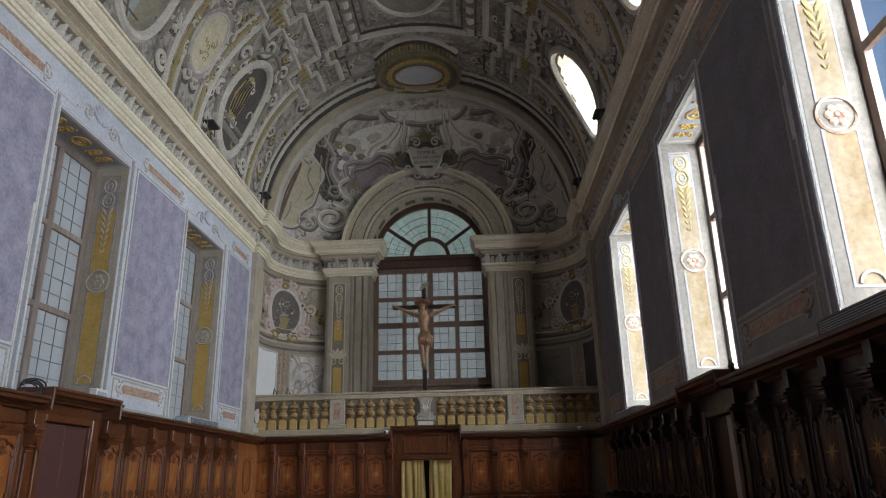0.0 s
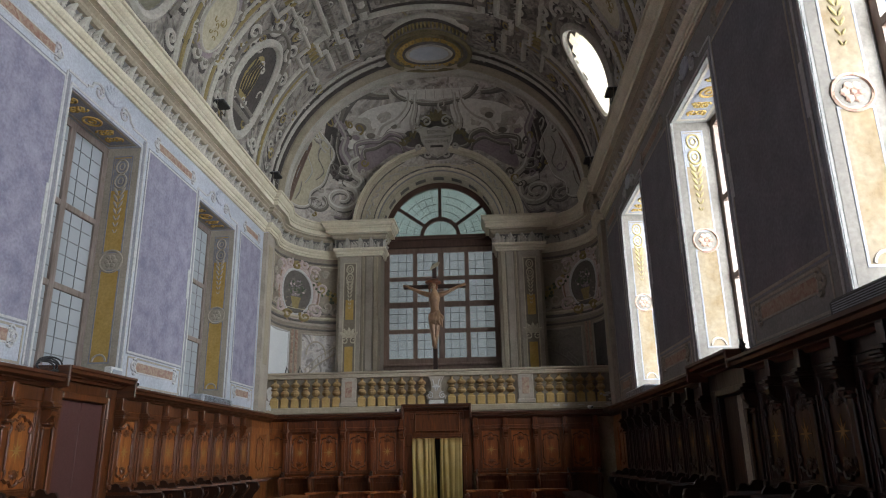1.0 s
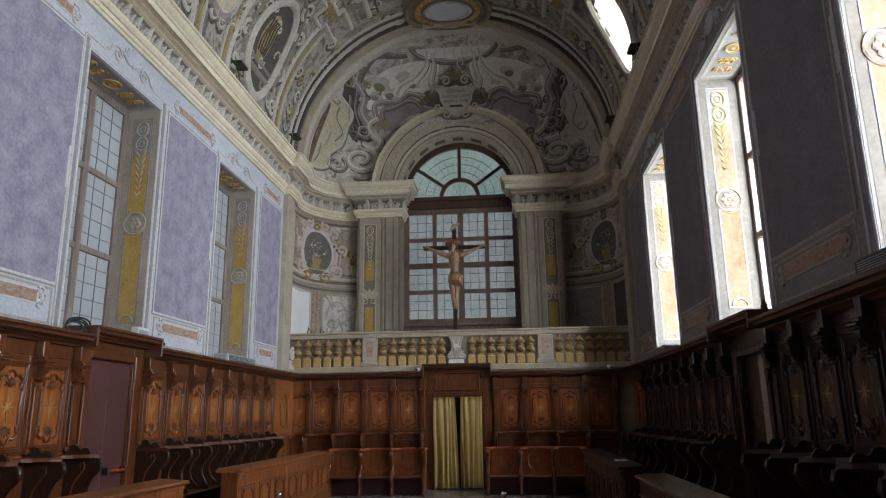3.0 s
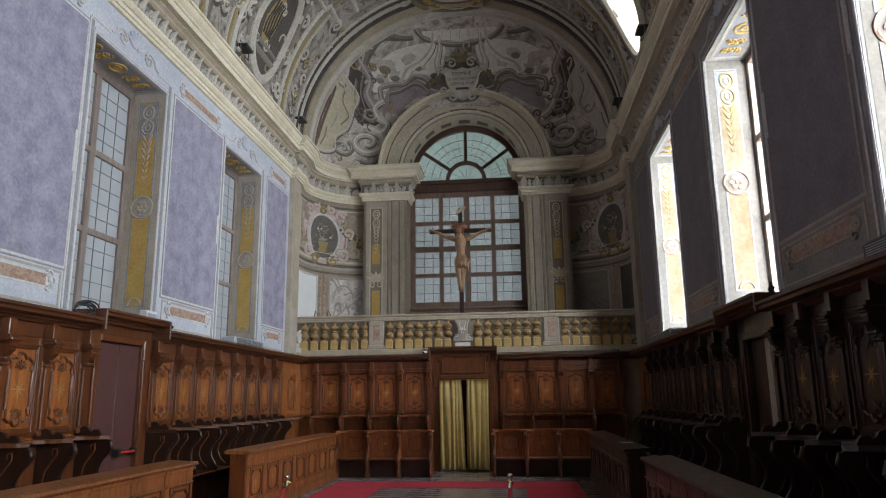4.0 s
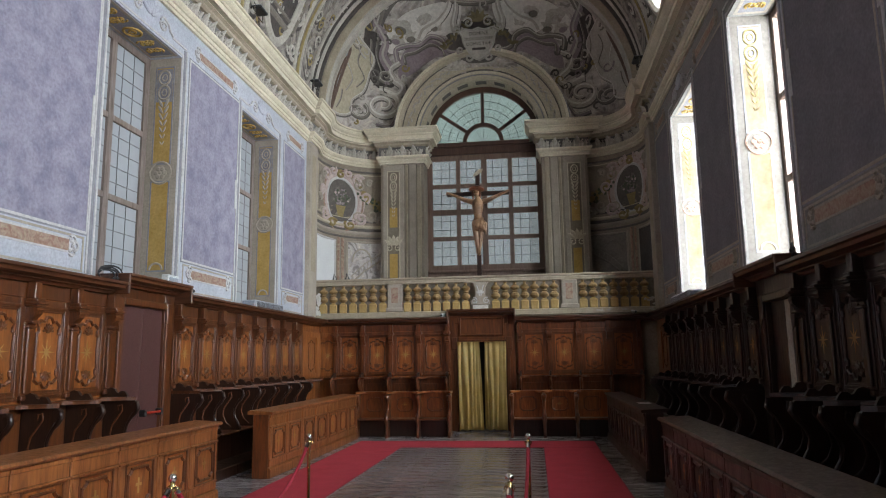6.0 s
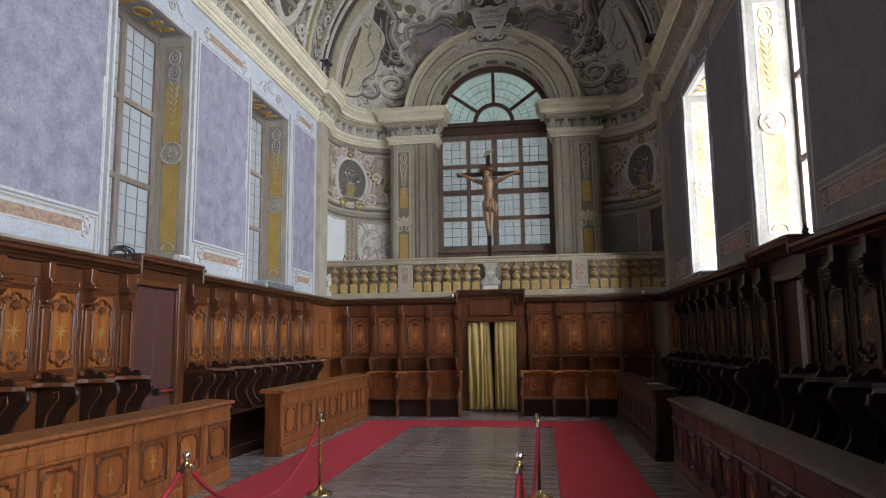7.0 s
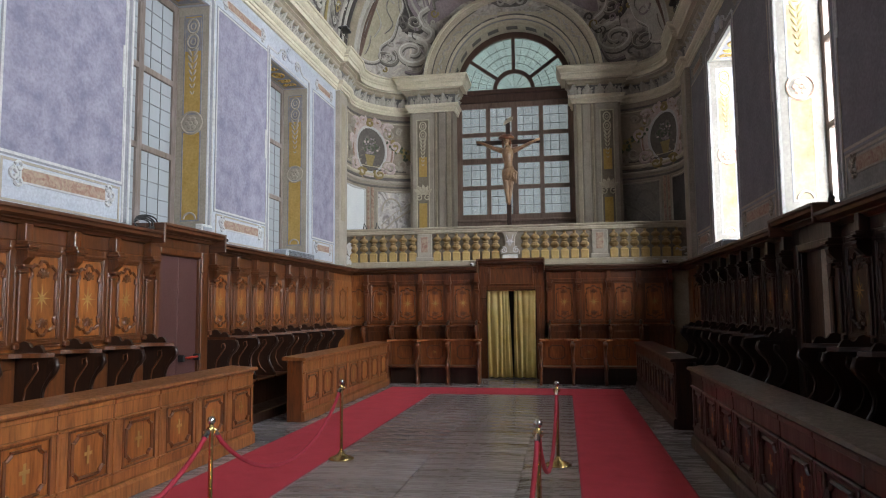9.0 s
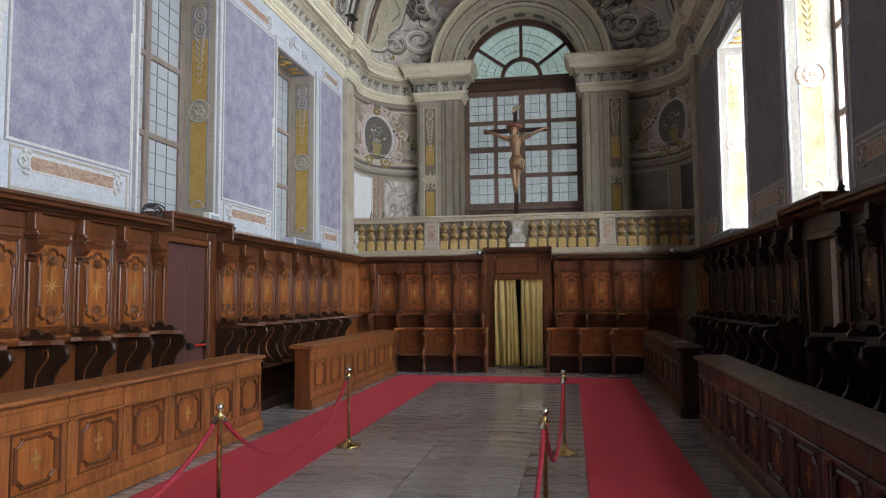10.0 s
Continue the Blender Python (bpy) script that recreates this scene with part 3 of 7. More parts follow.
# glowing sheets added outside the dim windows, in place of daylight
bm = bmesh.new()
box(bm, XL - 2.6, Y0, -0.3, XL - 2.5, 25.0, 12.0)
tagged(part("backdrop_court", bm, "glow_left"), "pale glowing sheet added outside the dim windows", "backdrop", kind="structure")
bm = bmesh.new()
box(bm, XL - 2.4, 24.0, -0.3, XR + 3, 24.1, 13.5)
tagged(part("backdrop_end", bm, "glow_end"), "pale glowing sheet added outside the end window", "backdrop", kind="structure")

# great end window: lights below, fan above
grid_window("window_end", END(AX, 0, YW), 2 * ARCH_R - 0.01, 4.5, 8.12, 4, 4, "glass_pale", 3, 3,
            "great wooden end window with pale leaded panes", 0.13, 0.16)
fan = thing("window_fan", END(AX, 0, YW), "half-round fan window with leaded green panes", "window", kind="structure")
bm = bmesh.new()
box(bm, -ARCH_R + 0.003, -0.10, 8.12, ARCH_R - 0.003, 0.1, 8.36, 0.02)
box(bm, -ARCH_R + 0.003, -0.16, 8.36, ARCH_R - 0.003, 0.1, 8.50, 0.02)
part("lintel", bm, "lintel_wood", fan)


def arch_local(bm, r0, r1, y0, y1, z=8.5, n=32, a0=0, a1=180):
    rows = []
    for k in range(n + 1):
        a = radians(a0 + (a1 - a0) * k / n)
        rows.append([bm.verts.new((r * math.cos(a), y, z + r * math.sin(a))) for r, y in ((r0, y0), (r1, y0), (r1, y1), (r0, y1))])
    for p, q in zip(rows, rows[1:]):
        for j in range(4):
            bm.faces.new((p[j], p[(j + 1) % 4], q[(j + 1) % 4], q[j]))
    bm.faces.new(rows[0])
    bm.faces.new(rows[-1][::-1])
    return bm


for r0, r1 in ((ARCH_R - 0.14, ARCH_R + 0.04), (0.52, 0.64)):
    bm = bmesh.new()
    arch_local(bm, r0, r1, -0.02, 0.08)
    part("arched_frame", bm, "lintel_wood", fan)
for a in (0, 36, 90, 144, 180):
    bm = bmesh.new()
    ca, sa = math.cos(radians(a)), math.sin(radians(a))
    px, pz = -sa * 0.05, ca * 0.05
    if a not in (0, 180):
        poly(bm, [(0.6 * ca + px, -0.01, 8.5 + 0.6 * sa + pz), ((ARCH_R - 0.1) * ca + px, -0.01, 8.5 + (ARCH_R - 0.1) * sa + pz),
                  ((ARCH_R - 0.1) * ca - px, -0.01, 8.5 + (ARCH_R - 0.1) * sa - pz), (0.6 * ca - px, -0.01, 8.5 + 0.6 * sa - pz)], (0, 0.07, 0))
        part("spoke", bm, "lintel_wood", fan)
for a0, a1 in ((0, 36), (36, 90), (90, 144), (144, 180)):
    bm = bmesh.new()
    arch_local(bm, 0.6, ARCH_R - 0.1, 0.03, 0.036, n=10, a0=a0, a1=a1)
    pn = part("pane", bm, "glass_fan", fan)
    bm = bmesh.new()
    for r in (0.85, 1.1, 1.35):
        arch_local(bm, r - 0.007, r + 0.007, 0.02, 0.028, n=10, a0=a0, a1=a1)
    for f in range(1, 5):
        a = radians(a0 + (a1 - a0) * f / 5)
        tube(bm, [(0.6 * math.cos(a), 0.024, 8.5 + 0.6 * math.sin(a)), (1.66 * math.cos(a), 0.024, 8.5 + 1.66 * math.sin(a))], 0.006, 4)
    part("lead_lattice", bm, "lead", pn)
bm = bmesh.new()
arch_local(bm, 0.01, 0.56, 0.03, 0.036, n=14)
pn = part("pane", bm, "glass_fan", fan)
bm = bmesh.new()
for a in (30, 60, 90, 120, 150):
    tube(bm, [(0.02, 0.024, 8.5), (0.53 * math.cos(radians(a)), 0.024, 8.5 + 0.53 * math.sin(radians(a)))], 0.006, 4)
part("lead_lattice", bm, "lead", pn)


# ---- choir stalls ----
PANEL_L, PANEL_R, PANEL_E = -5.7, 3.10, 18.2
STALL_TOP = 2.74


def lobed(w, h, zc, notch=0.06):
    """Outline of the carved panel frame: a long octagon with stepped and rounded corners."""
    q = [(w, 0), (w, h * 0.52), (w * 0.86, h * 0.58), (w * 0.86, h * 0.70), (w * 0.98, h * 0.78), (w * 0.62, h * 0.90), (w * 0.36, h * 0.88), (w * 0.2, h), (0, h * 1.02)]
    pts = q + [(-x, z) for x, z in reversed(q[:-1])]
    pts += [(x, -z) for x, z in reversed(pts[1:-1])]
    return [(x, zc + z) for x, z in pts]


def star(bm, r, zc, y, n=8):
    pts = []
    for k in range(2 * n):
        a = math.pi * k / n
        rr = r * (0.2 if k % 2 else (1.0 if k % 4 == 0 else 0.74))
        pts.append((rr * math.cos(a), y, zc + rr * math.sin(a)))
    return poly(bm, pts, (0, -0.004, 0))


def palmette(bm, zc, r, up, y=-0.002, t=0.016):
    """A carved fan with curled ends, in one piece."""
    pts = [(-1.15, -0.1), (-1.3, 0.12), (-1.1, 0.3), (-0.86, 0.22), (-0.9, 0.5), (-0.6, 0.62), (-0.52, 0.85), (-0.22, 0.84), (0, 1.08)]
    loop = pts + [(-x, z) for x, z in reversed(pts[:-1])] + [(0.5, -0.02), (0.2, -0.3), (0, -0.16), (-0.2, -0.3), (-0.5, -0.02)]
    return poly(bm, [(x * r, y, zc + up * z * r) for x, z in loop], (0, -t, 0))


def console(bm, x, z0, z1, d, w):
    """A scrolled bracket in profile, d deep at the top."""
    h = z1 - z0
    pr = [(0, 0), (0.25, 0.02), (0.38, 0.12), (0.34, 0.26), (0.42, 0.4), (0.75, 0.62), (0.98, 0.74), (1.0, 0.88), (0.92, 1.0), (0, 1.0)]
    poly(bm, [(x - w / 2, -d * a, z0 + h * b) for a, b in pr], (w, 0, 0))
    return bm


def shell(bm, x, z, r, up, y=-0.012):
    for k in range(-2, 3):
        a = math.pi / 2 + k * 0.5
        m = Matrix.LocRotScale((x + 0.55 * r * math.cos(a), y, z + up * 0.55 * r * math.sin(a)), Euler((0, -up * (a - math.pi / 2), 0)), (r * 0.2, 0.012, r * 0.55))
        bmesh.ops.create_icosphere(bm, subdivisions=1, radius=1.0, matrix=m)
    return bm


def arm_side(bm, x, z0, z1, d, t=0.045):
    """The S-shaped side of a stall."""
    pr = [(0, 0), (0.95, 0), (0.93, 0.08), (0.82, 0.2), (0.72, 0.32), (0.68, 0.46), (0.72, 0.58), (0.80, 0.68), (0.88, 0.78), (0.98, 0.84), (1.0, 0.92), (0.94, 1.0), (0, 1.0)]
    poly(bm, [(x - t / 2, -d * a, z0 + (z1 - z0) * b) for a, b in pr], (t, 0, 0))
    return bm


def choir_stall(m, w, label, dark=False, last=False, tones=None):
    hw = w / 2
    root = thing("choir_stall", m, label, "choir stall", "choir stalls")
    # dark: the same walnut with the right side's shade put into its colour
    main, panelm = tones or (("oak_dark_and_shaded", "oak_dark_and_shaded") if dark else ("oak", "oak_light"))
    armm = "oak_end" if main == "oak_end" else "oak_dark_and_shaded"
    bm = bmesh.new()
    box(bm, -hw, 0.0, 0.0, hw, 0.2, STALL_TOP)
    part("back_board", bm, panelm, root)
    bm = bmesh.new()
    pw = hw - 0.13
    box(bm, -hw, -0.03, 1.42, -pw, -0.001, 2.56, 0.006)
    box(bm, pw, -0.03, 1.42, hw, -0.001, 2.56, 0.006)
    box(bm, -pw, -0.03, 1.42, pw, -0.001, 1.50, 0.006)
    box(bm, -pw, -0.03, 2.44, pw, -0.001, 2.56, 0.006)
    box(bm, -pw - 0.03, -0.044, 2.46, pw + 0.03, -0.031, 2.49, 0.006)
    box(bm, -pw - 0.03, -0.044, 1.45, pw + 0.03, -0.031, 1.47, 0.006)
    for x0, x1, z0, z1 in ((-pw, -pw + 0.02, 1.5, 2.44), (pw - 0.02, pw, 1.5, 2.44), (-pw, pw, 1.5, 1.52), (-pw, pw, 2.42, 2.44)):
        box(bm, x0, -0.018, z0, x1, -0.001, z1, 0.004)
    part("panel_frame", bm, main, root)
    bm = bmesh.new()
    ring_band(bm, lobed(pw - 0.035, 0.42, 1.96), 0.034, 0.03)
    part("carved_moulding", bm, "oak_dark_and_shaded" if main == "oak_dark_and_shaded" else "oak", root)
    for zc, up in ((2.20, 1), (1.72, -1)):
        bm = bmesh.new()
        palmette(bm, zc, 0.072, up, -0.002, 0.010)
        shell(bm, 0, zc, 0.10, up, -0.014)
        part("carved_palmette", bm, main, root)
    bm = bmesh.new()
    star(bm, 0.15, 1.96, -0.001)
    part("star_inlay", bm, "inlay", root, "pale star inlaid in the panel")
    for x in ((-hw, hw) if last else (-hw,)):
        bm = bmesh.new()
        box(bm, x - 0.075, -0.05, 1.42, x + 0.075, -0.031, 2.3, 0.006)
        box(bm, x - 0.048, -0.085, 1.5, x + 0.048, -0.051, 2.22, 0.01)
        box(bm, x - 0.085, -0.09, 1.42, x + 0.085, -0.031, 1.48, 0.012)
        box(bm, x - 0.07, -0.10, 2.22, x + 0.07, -0.031, 2.25, 0.008)
        pil = part("pilaster", bm, main, root)
        bm = bmesh.new()
        console(bm, x, 2.16, 2.46, 0.17, 0.10)
        for z0_, z1_, d_, w_ in ((2.28, 2.31, 0.14, 0.065), (2.46, 2.485, 0.19, 0.075), (2.485, 2.52, 0.215, 0.09), (2.52, 2.56, 0.18, 0.07)):
            box(bm, x - w_, -d_, z0_, x + w_, -0.0305, z1_, 0.007)
        box(bm, x - 0.055, -0.14, 2.56, x + 0.055, -0.0305, STALL_TOP, 0.006)
        tube(bm, [(x - 0.056, -0.135, 2.43), (x + 0.056, -0.135, 2.43)], 0.042, 10)
        part("bracket", bm, main, pil)
        bm = bmesh.new()
        arm_side(bm, x, 0.62, 1.34, 0.52)
        arm = part("arm", bm, armm, root)
        bm = bmesh.new()
        line = [(0.92, 0.05), (0.82, 0.2), (0.72, 0.32), (0.68, 0.46), (0.72, 0.58), (0.80, 0.68), (0.9, 0.76), (0.99, 0.86), (0.95, 0.96), (0.84, 0.95), (0.82, 0.86), (0.9, 0.83)]
        tube(bm, [(x, -0.52 * a - 0.012, 0.62 + 0.72 * b) for a, b in line], [0.024, 0.02, 0.018, 0.018, 0.02, 0.022, 0.03, 0.032, 0.03, 0.026, 0.022, 0.018], 7, False, Vector((1, 0, 0)))
        part("arm_scroll", bm, armm, arm, "", True)
        bm = bmesh.new()
        for q in (-1, 1):
            tube(bm, [(x + q * 0.024, -0.52 * a, 0.62 + 0.72 * b) for a, b in ((0.62, 0.1), (0.42, 0.22), (0.32, 0.4), (0.36, 0.56), (0.5, 0.7), (0.62, 0.82), (0.6, 0.92), (0.5, 0.9), (0.5, 0.82))], [0.008, 0.011, 0.012, 0.012, 0.012, 0.012, 0.011, 0.009, 0.007], 6, False, Vector((1, 0, 0)))
        part("arm_relief", bm, main, arm, "", True)
        bm = bmesh.new()
        crest = [(-0.04, 0), (-0.04, 0.05), (-0.08, 0.095), (-0.14, 0.12), (-0.19, 0.105), (-0.22, 0.06), (-0.25, 0.05), (-0.28, 0.075), (-0.33, 0.075), (-0.36, 0.04), (-0.38, 0)]
        poly(bm, [(x - 0.022, y, 1.386 + z) for y, z in crest], (0.044, 0, 0))
        part("crest", bm, "oak_dark_and_shaded", arm, "dark scalloped crest")
    bm = bmesh.new()
    box(bm, -hw + 0.001, -0.022, STALL_TOP - 0.17, hw - 0.001, -0.001, STALL_TOP, 0.004)
    part("frieze_board", bm, "oak_dark_and_shaded" if dark else main, root)
    bm = bmesh.new()
    n = 10
    front = [(-hw + 2 * hw * k / n, -0.13 - 0.36 * abs(math.cos(math.pi * k / n)) ** 6) for k in range(n + 1)]
    poly(bm, [(-hw, 0, 1.34), *[(x, y, 1.34) for x, y in front], (hw, 0, 1.34)], (0, 0, 0.045))
    part("arm_rail", bm, main, root)
    bm = bmesh.new()
    box(bm, -hw + 0.03, -0.06, 0.62, hw - 0.03, -0.001, 1.339, 0.006)
    box(bm, -hw + 0.09, -0.08, 0.75, hw - 0.09, -0.061, 1.22, 0.01)
    part("seat_back", bm, main, root)
    bm = bmesh.new()
    box(bm, -hw + 0.024, -0.5, 0.60, hw - 0.024, -0.061, 0.64, 0.01)
    part("seat", bm, main, root)
    bm = bmesh.new()
    box(bm, -hw, -0.34, 0.17, hw, -0.001, 0.595, 0.006)
    part("base", bm, "oak_dark_and_shaded", root)
    bm = bmesh.new()
    box(bm, -hw, -0.8, 0.0, hw, -0.001, 0.168, 0.01)
    part("platform", bm, "oak_dark_and_shaded", root)
    return root


STALL_LABEL = "carved walnut choir stall with star-inlaid panel against the wall"
first = choir_stall(LEFT(10.88, 0, PANEL_L), 0.78, STALL_LABEL)
for k in range(1, 8):
    copy_thing(first, LEFT(10.88 + 0.78 * k, 0, PANEL_L))
choir_stall(LEFT(8.33, 0, PANEL_L), 0.75, STALL_LABEL, last=True)
near = choir_stall(LEFT(7.58, 0, PANEL_L), 0.75, STALL_LABEL)
for k in range(2, 9):
    copy_thing(near, LEFT(8.33 - 0.75 * k, 0, PANEL_L))
SHADED_LABEL = "walnut choir stall under the windows, its deep shade in the wood colour"
choir_stall(RIGHT(10.51, 0, PANEL_R), 0.78, SHADED_LABEL, dark=True, last=True)
shaded1 = choir_stall(RIGHT(11.29, 0, PANEL_R), 0.78, SHADED_LABEL, dark=True)
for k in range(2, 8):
    copy_thing(shaded1, RIGHT(10.51 + 0.78 * k, 0, PANEL_R))
shaded2 = choir_stall(RIGHT(8.04, 0, PANEL_R), 0.75, "walnut choir stall under the windows, its deep shade in the wood colour", dark=True)
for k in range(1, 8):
    copy_thing(shaded2, RIGHT(8.04 - 0.75 * k, 0, PANEL_R))
ends = choir_stall(END(-4.88, 0, PANEL_E), 0.75, "red-brown walnut end choir stall beside the curtained doorway", tones=("oak_end", "oak_end_panel"))
for x in (-4.13, -3.38, 0.0, 0.75, 1.5):
    copy_thing(ends, END(x, 0, PANEL_E))
closing = choir_stall(END(-2.63, 0, PANEL_E), 0.75, "red-brown walnut end choir stall beside the curtained doorway", last=True, tones=("oak_end", "oak_end_panel"))
copy_thing(closing, END(2.25, 0, PANEL_E))


def corner_panel(m, w):
    root = thing("corner_panel", m, "wide flush walnut corner panel with inlaid star", "wall panel")
    bm = bmesh.new()
    box(bm, -w / 2, 0, 0, w / 2, 0.2, STALL_TOP)
    part("back_board", bm, "oak_light", root)
    bm = bmesh.new()
    for a, b, c, d in ((-w / 2, -0.36, 1.42, 2.56), (0.36, w / 2, 1.42, 2.56), (-0.36, 0.36, 1.42, 1.52), (-0.36, 0.36, 2.42, 2.56)):
        box(bm, a, -0.025, c, b, -0.001, d, 0.005)
    part("panel_frame", bm, "oak_light", root)
    bm = bmesh.new()
    ring_band(bm, lobed(0.26, 0.4, 1.96), 0.03, 0.02)
    part("carved_moulding", bm, "oak", root)
    bm = bmesh.new()
    star(bm, 0.13, 1.96, -0.001)
    part("star_inlay", bm, "inlay", root)
    bm = bmesh.new()
    box(bm, -w / 2, -0.14, 1.34, w / 2, -0.001, 1.385, 0.01)
    part("arm_rail", bm, "oak", root)
    return root


corner_panel(LEFT(17.46, 0, PANEL_L), 1.46)
corner_panel(RIGHT(17.27, 0, PANEL_R), 1.86)
corner_panel(END(-5.48, 0, PANEL_E), 0.44)

CROWN = [(0, 2.742), (0.07, 2.742), (0.09, 2.77), (0.13, 2.785), (0.13, 2.80), (0.26, 2.815), (0.27, 2.85), (0.30, 2.865), (0.30, 2.90), (0, 2.90)]


def crown(name, path, dz=0.0, mat="crown", out=0.0):
    bm = bmesh.new()
    sweep(bm, path, [(-0.22, 2.742 + dz)] + [(o + out, z + dz) for o, z in CROWN[1:-1]] + [(-0.22, 2.90 + dz)])
    return tagged(part(name, bm, mat), "moulded walnut cornice running along the stall tops", "stall cornice", "stall cornices")


LP0, LP1, RP0, RP1 = 8.72, 10.46, 8.42, 10.12
crown("stall_cornice", [(PANEL_L, 1.2), (PANEL_L, LP0)])
crown("stall_cornice", [(PANEL_L, LP1), (PANEL_L, PANEL_E), (-2.22, PANEL_E)])
crown("stall_cornice", [(-0.49, PANEL_E), (PANEL_R, PANEL_E), (PANEL_R, RP1)], -0.02)
crown("stall_cornice", [(PANEL_R, RP0), (PANEL_R, 1.2)], -0.05)


def portal(m, w, door_w, door_h, rise, label, dark=False):
    """A wooden door surround that breaks up through the stall cornice."""
    root = thing("door_surround", m, label, "door surround", kind="structure")
    # dark: surround on the right, shade painted into the wood
    mat = "oak_dark_and_shaded" if dark else "oak"
    top = 2.742 + rise
    bm = bmesh.new()
    hw, dw = w / 2, door_w / 2
    box(bm, -hw, -0.02, 0, -dw, 0.2, top, 0.005)
    box(bm, dw, -0.02, 0, hw, 0.2, top, 0.005)
    box(bm, -dw, -0.02, door_h, dw, 0.2, top, 0.005)
    part("surround", bm, mat, root)
    bm = bmesh.new()
    for s in (-1, 1):
        x0, x1 = s * (dw + 0.005), s * (dw + 0.10)
        box(bm, min(x0, x1), -0.06, 0, max(x0, x1), -0.021, door_h - 0.22, 0.012)
        x2 = s * (dw + 0.16)
        box(bm, min(x0, x2), -0.065, door_h - 0.22, max(x0, x2), -0.021, door_h + 0.1, 0.012)
        poly(bm, [(s * (dw + 0.02), -0.07, door_h - 0.22), (s * (dw + 0.16), -0.07, door_h - 0.22), (s * (dw + 0.12), -0.07, door_h - 0.36), (s * (dw + 0.05), -0.07, door_h - 0.40)], (0, 0.048, 0))
    box(bm, -dw + 0.003, -0.06, door_h + 0.003, dw - 0.003, -0.021, door_h + 0.1, 0.012)
    part("architrave", bm, mat, root)
    bm = bmesh.new()
    sweep(bm, [(-hw, 0.0), (hw, 0.0)], [(-0.2, top)] + [(o + 0.02, z + rise) for o, z in CROWN[1:-1]] + [(-0.2, 2.905 + rise)])
    part("hood", bm, "crown", root)
    bm = bmesh.new()
    z0, z1 = door_h + 0.14, top - 0.05
    if z1 - z0 > 0.15:
        for a, b, c, d in ((-dw + 0.05, -dw + 0.09, z0, z1), (dw - 0.09, dw - 0.05, z0, z1), (-dw + 0.09, dw - 0.09, z0, z0 + 0.04), (-dw + 0.09, dw - 0.09, z1 - 0.04, z1), (-dw - 0.06, -dw + 0.049, z1 - 0.16, z1), (dw - 0.049, dw + 0.06, z1 - 0.16, z1)):
            box(bm, a, -0.075, c, b, -0.021, d, 0.012)
        part("overdoor_frame", bm, mat, root)
    else:
        bm.free()
    bm = bmesh.new()
    for s in (-1, 1):
        box(bm, s * hw - 0.02, -0.31, top - rise + 0.0, s * hw + 0.02, 0.0, top + 0.16, 0.01)
    part("hood_return", bm, "crown", root)
    return root


portal(LEFT((LP0 + LP1) / 2, 0, PANEL_L), LP1 - LP0, 1.14, 2.63, 0.13, "walnut door surround with raised hood in the stalls")
portal(RIGHT((RP0 + RP1) / 2, 0, PANEL_R), RP1 - RP0, 1.0, 2.5, 0.07, "walnut door surround with raised hood, shade in its wood colour", True)
portal(END(-1.355, 0, PANEL_E), 1.73, 1.26, 2.28, 0.2, "red-brown walnut surround of the curtained doorway")

# maroon emergency door
door = thing("door_left", LEFT((LP0 + LP1) / 2, 0, PANEL_L + 0.0), "closed maroon double door with a red push bar", "door", kind="structure")
for s, a, b in ((0, -0.565, 0.02), (1, 0.026, 0.565)):
    bm = bmesh.new()
    box(bm, a, 0.02, 0.01, b, 0.07, 2.625, 0.006)
    leaf = part("door_leaf", bm, "door", door)
    if s:
        bm = bmesh.new()
        tube(bm, [(0.10, -0.06, 1.1), (0.50, -0.06, 1.1)], 0.018, 8)
        part("push_bar", bm, "red_bar", leaf, "red push bar")
        for x in (0.08, 0.52):
            bm = bmesh.new()
            box(bm, x - 0.03, -0.085, 1.05, x + 0.03, 0.019, 1.15, 0.012)
            part("bar_bracket", bm, "black", leaf)
rdoor = thing("door_right", RIGHT((RP0 + RP1) / 2, 0, PANEL_R), "grey-white door leaf half hidden in the dark stalls", "door", kind="structure")
for a, b, mat in ((-0.495, 0.0, "oak_dark_and_shaded"), (0.004, 0.495, "grey")):
    bm = bmesh.new()
    box(bm, a, 0.05, 0.01, b, 0.1, 2.495, 0.006)
    part("door_leaf", bm, mat, rdoor)


# ---- curtains in the end doorway ----
def drape(x0, x1, label, seed, lean=0.0):
    rng = random.Random(seed)
    bm = bmesh.new()
    nx, nz = 90, 16
    ph = [rng.uniform(0, 6.28) for _ in range(4)]
    rows = []
    for j in range(nz + 1):
        f = j / nz
        z = 2.26 - f * 2.22
        row = []
        for i in range(nx + 1):
            g = i / nx
            h = g + 0.07 * math.sin(5 * g + ph[3]) + 0.03 * math.sin(f * 3.1 + 7 * g)
            y = (0.022 + 0.028 * f) * math.sin(h * 34 + ph[0]) * (0.55 + 0.45 * math.sin(h * 7 + ph[1])) + 0.03 * f * math.sin(h * 13 + ph[2] + f)
            x = x0 + (x1 - x0) * g + 0.010 * math.sin(h * 34 + f * 3 + ph[3]) + lean * f * g
            row.append(bm.verts.new((x, 18.08 + y, z + 0.012 * math.sin(h * 20 + ph[1]) * f)))
        rows.append(row)
    for a, b in zip(rows, rows[1:]):
        for i in range(nx):
            bm.faces.new((a[i], a[i + 1], b[i + 1], b[i]))
    bmesh.ops.solidify(bm, geom=bm.faces[:], thickness=0.006)
    return tagged(part("curtain", bm, "curtain", smooth=True), label, "curtain", "doorway curtains")


drape(-1.97, -1.41, "yellow satin curtain hanging in the doorway", 1, 0.07)
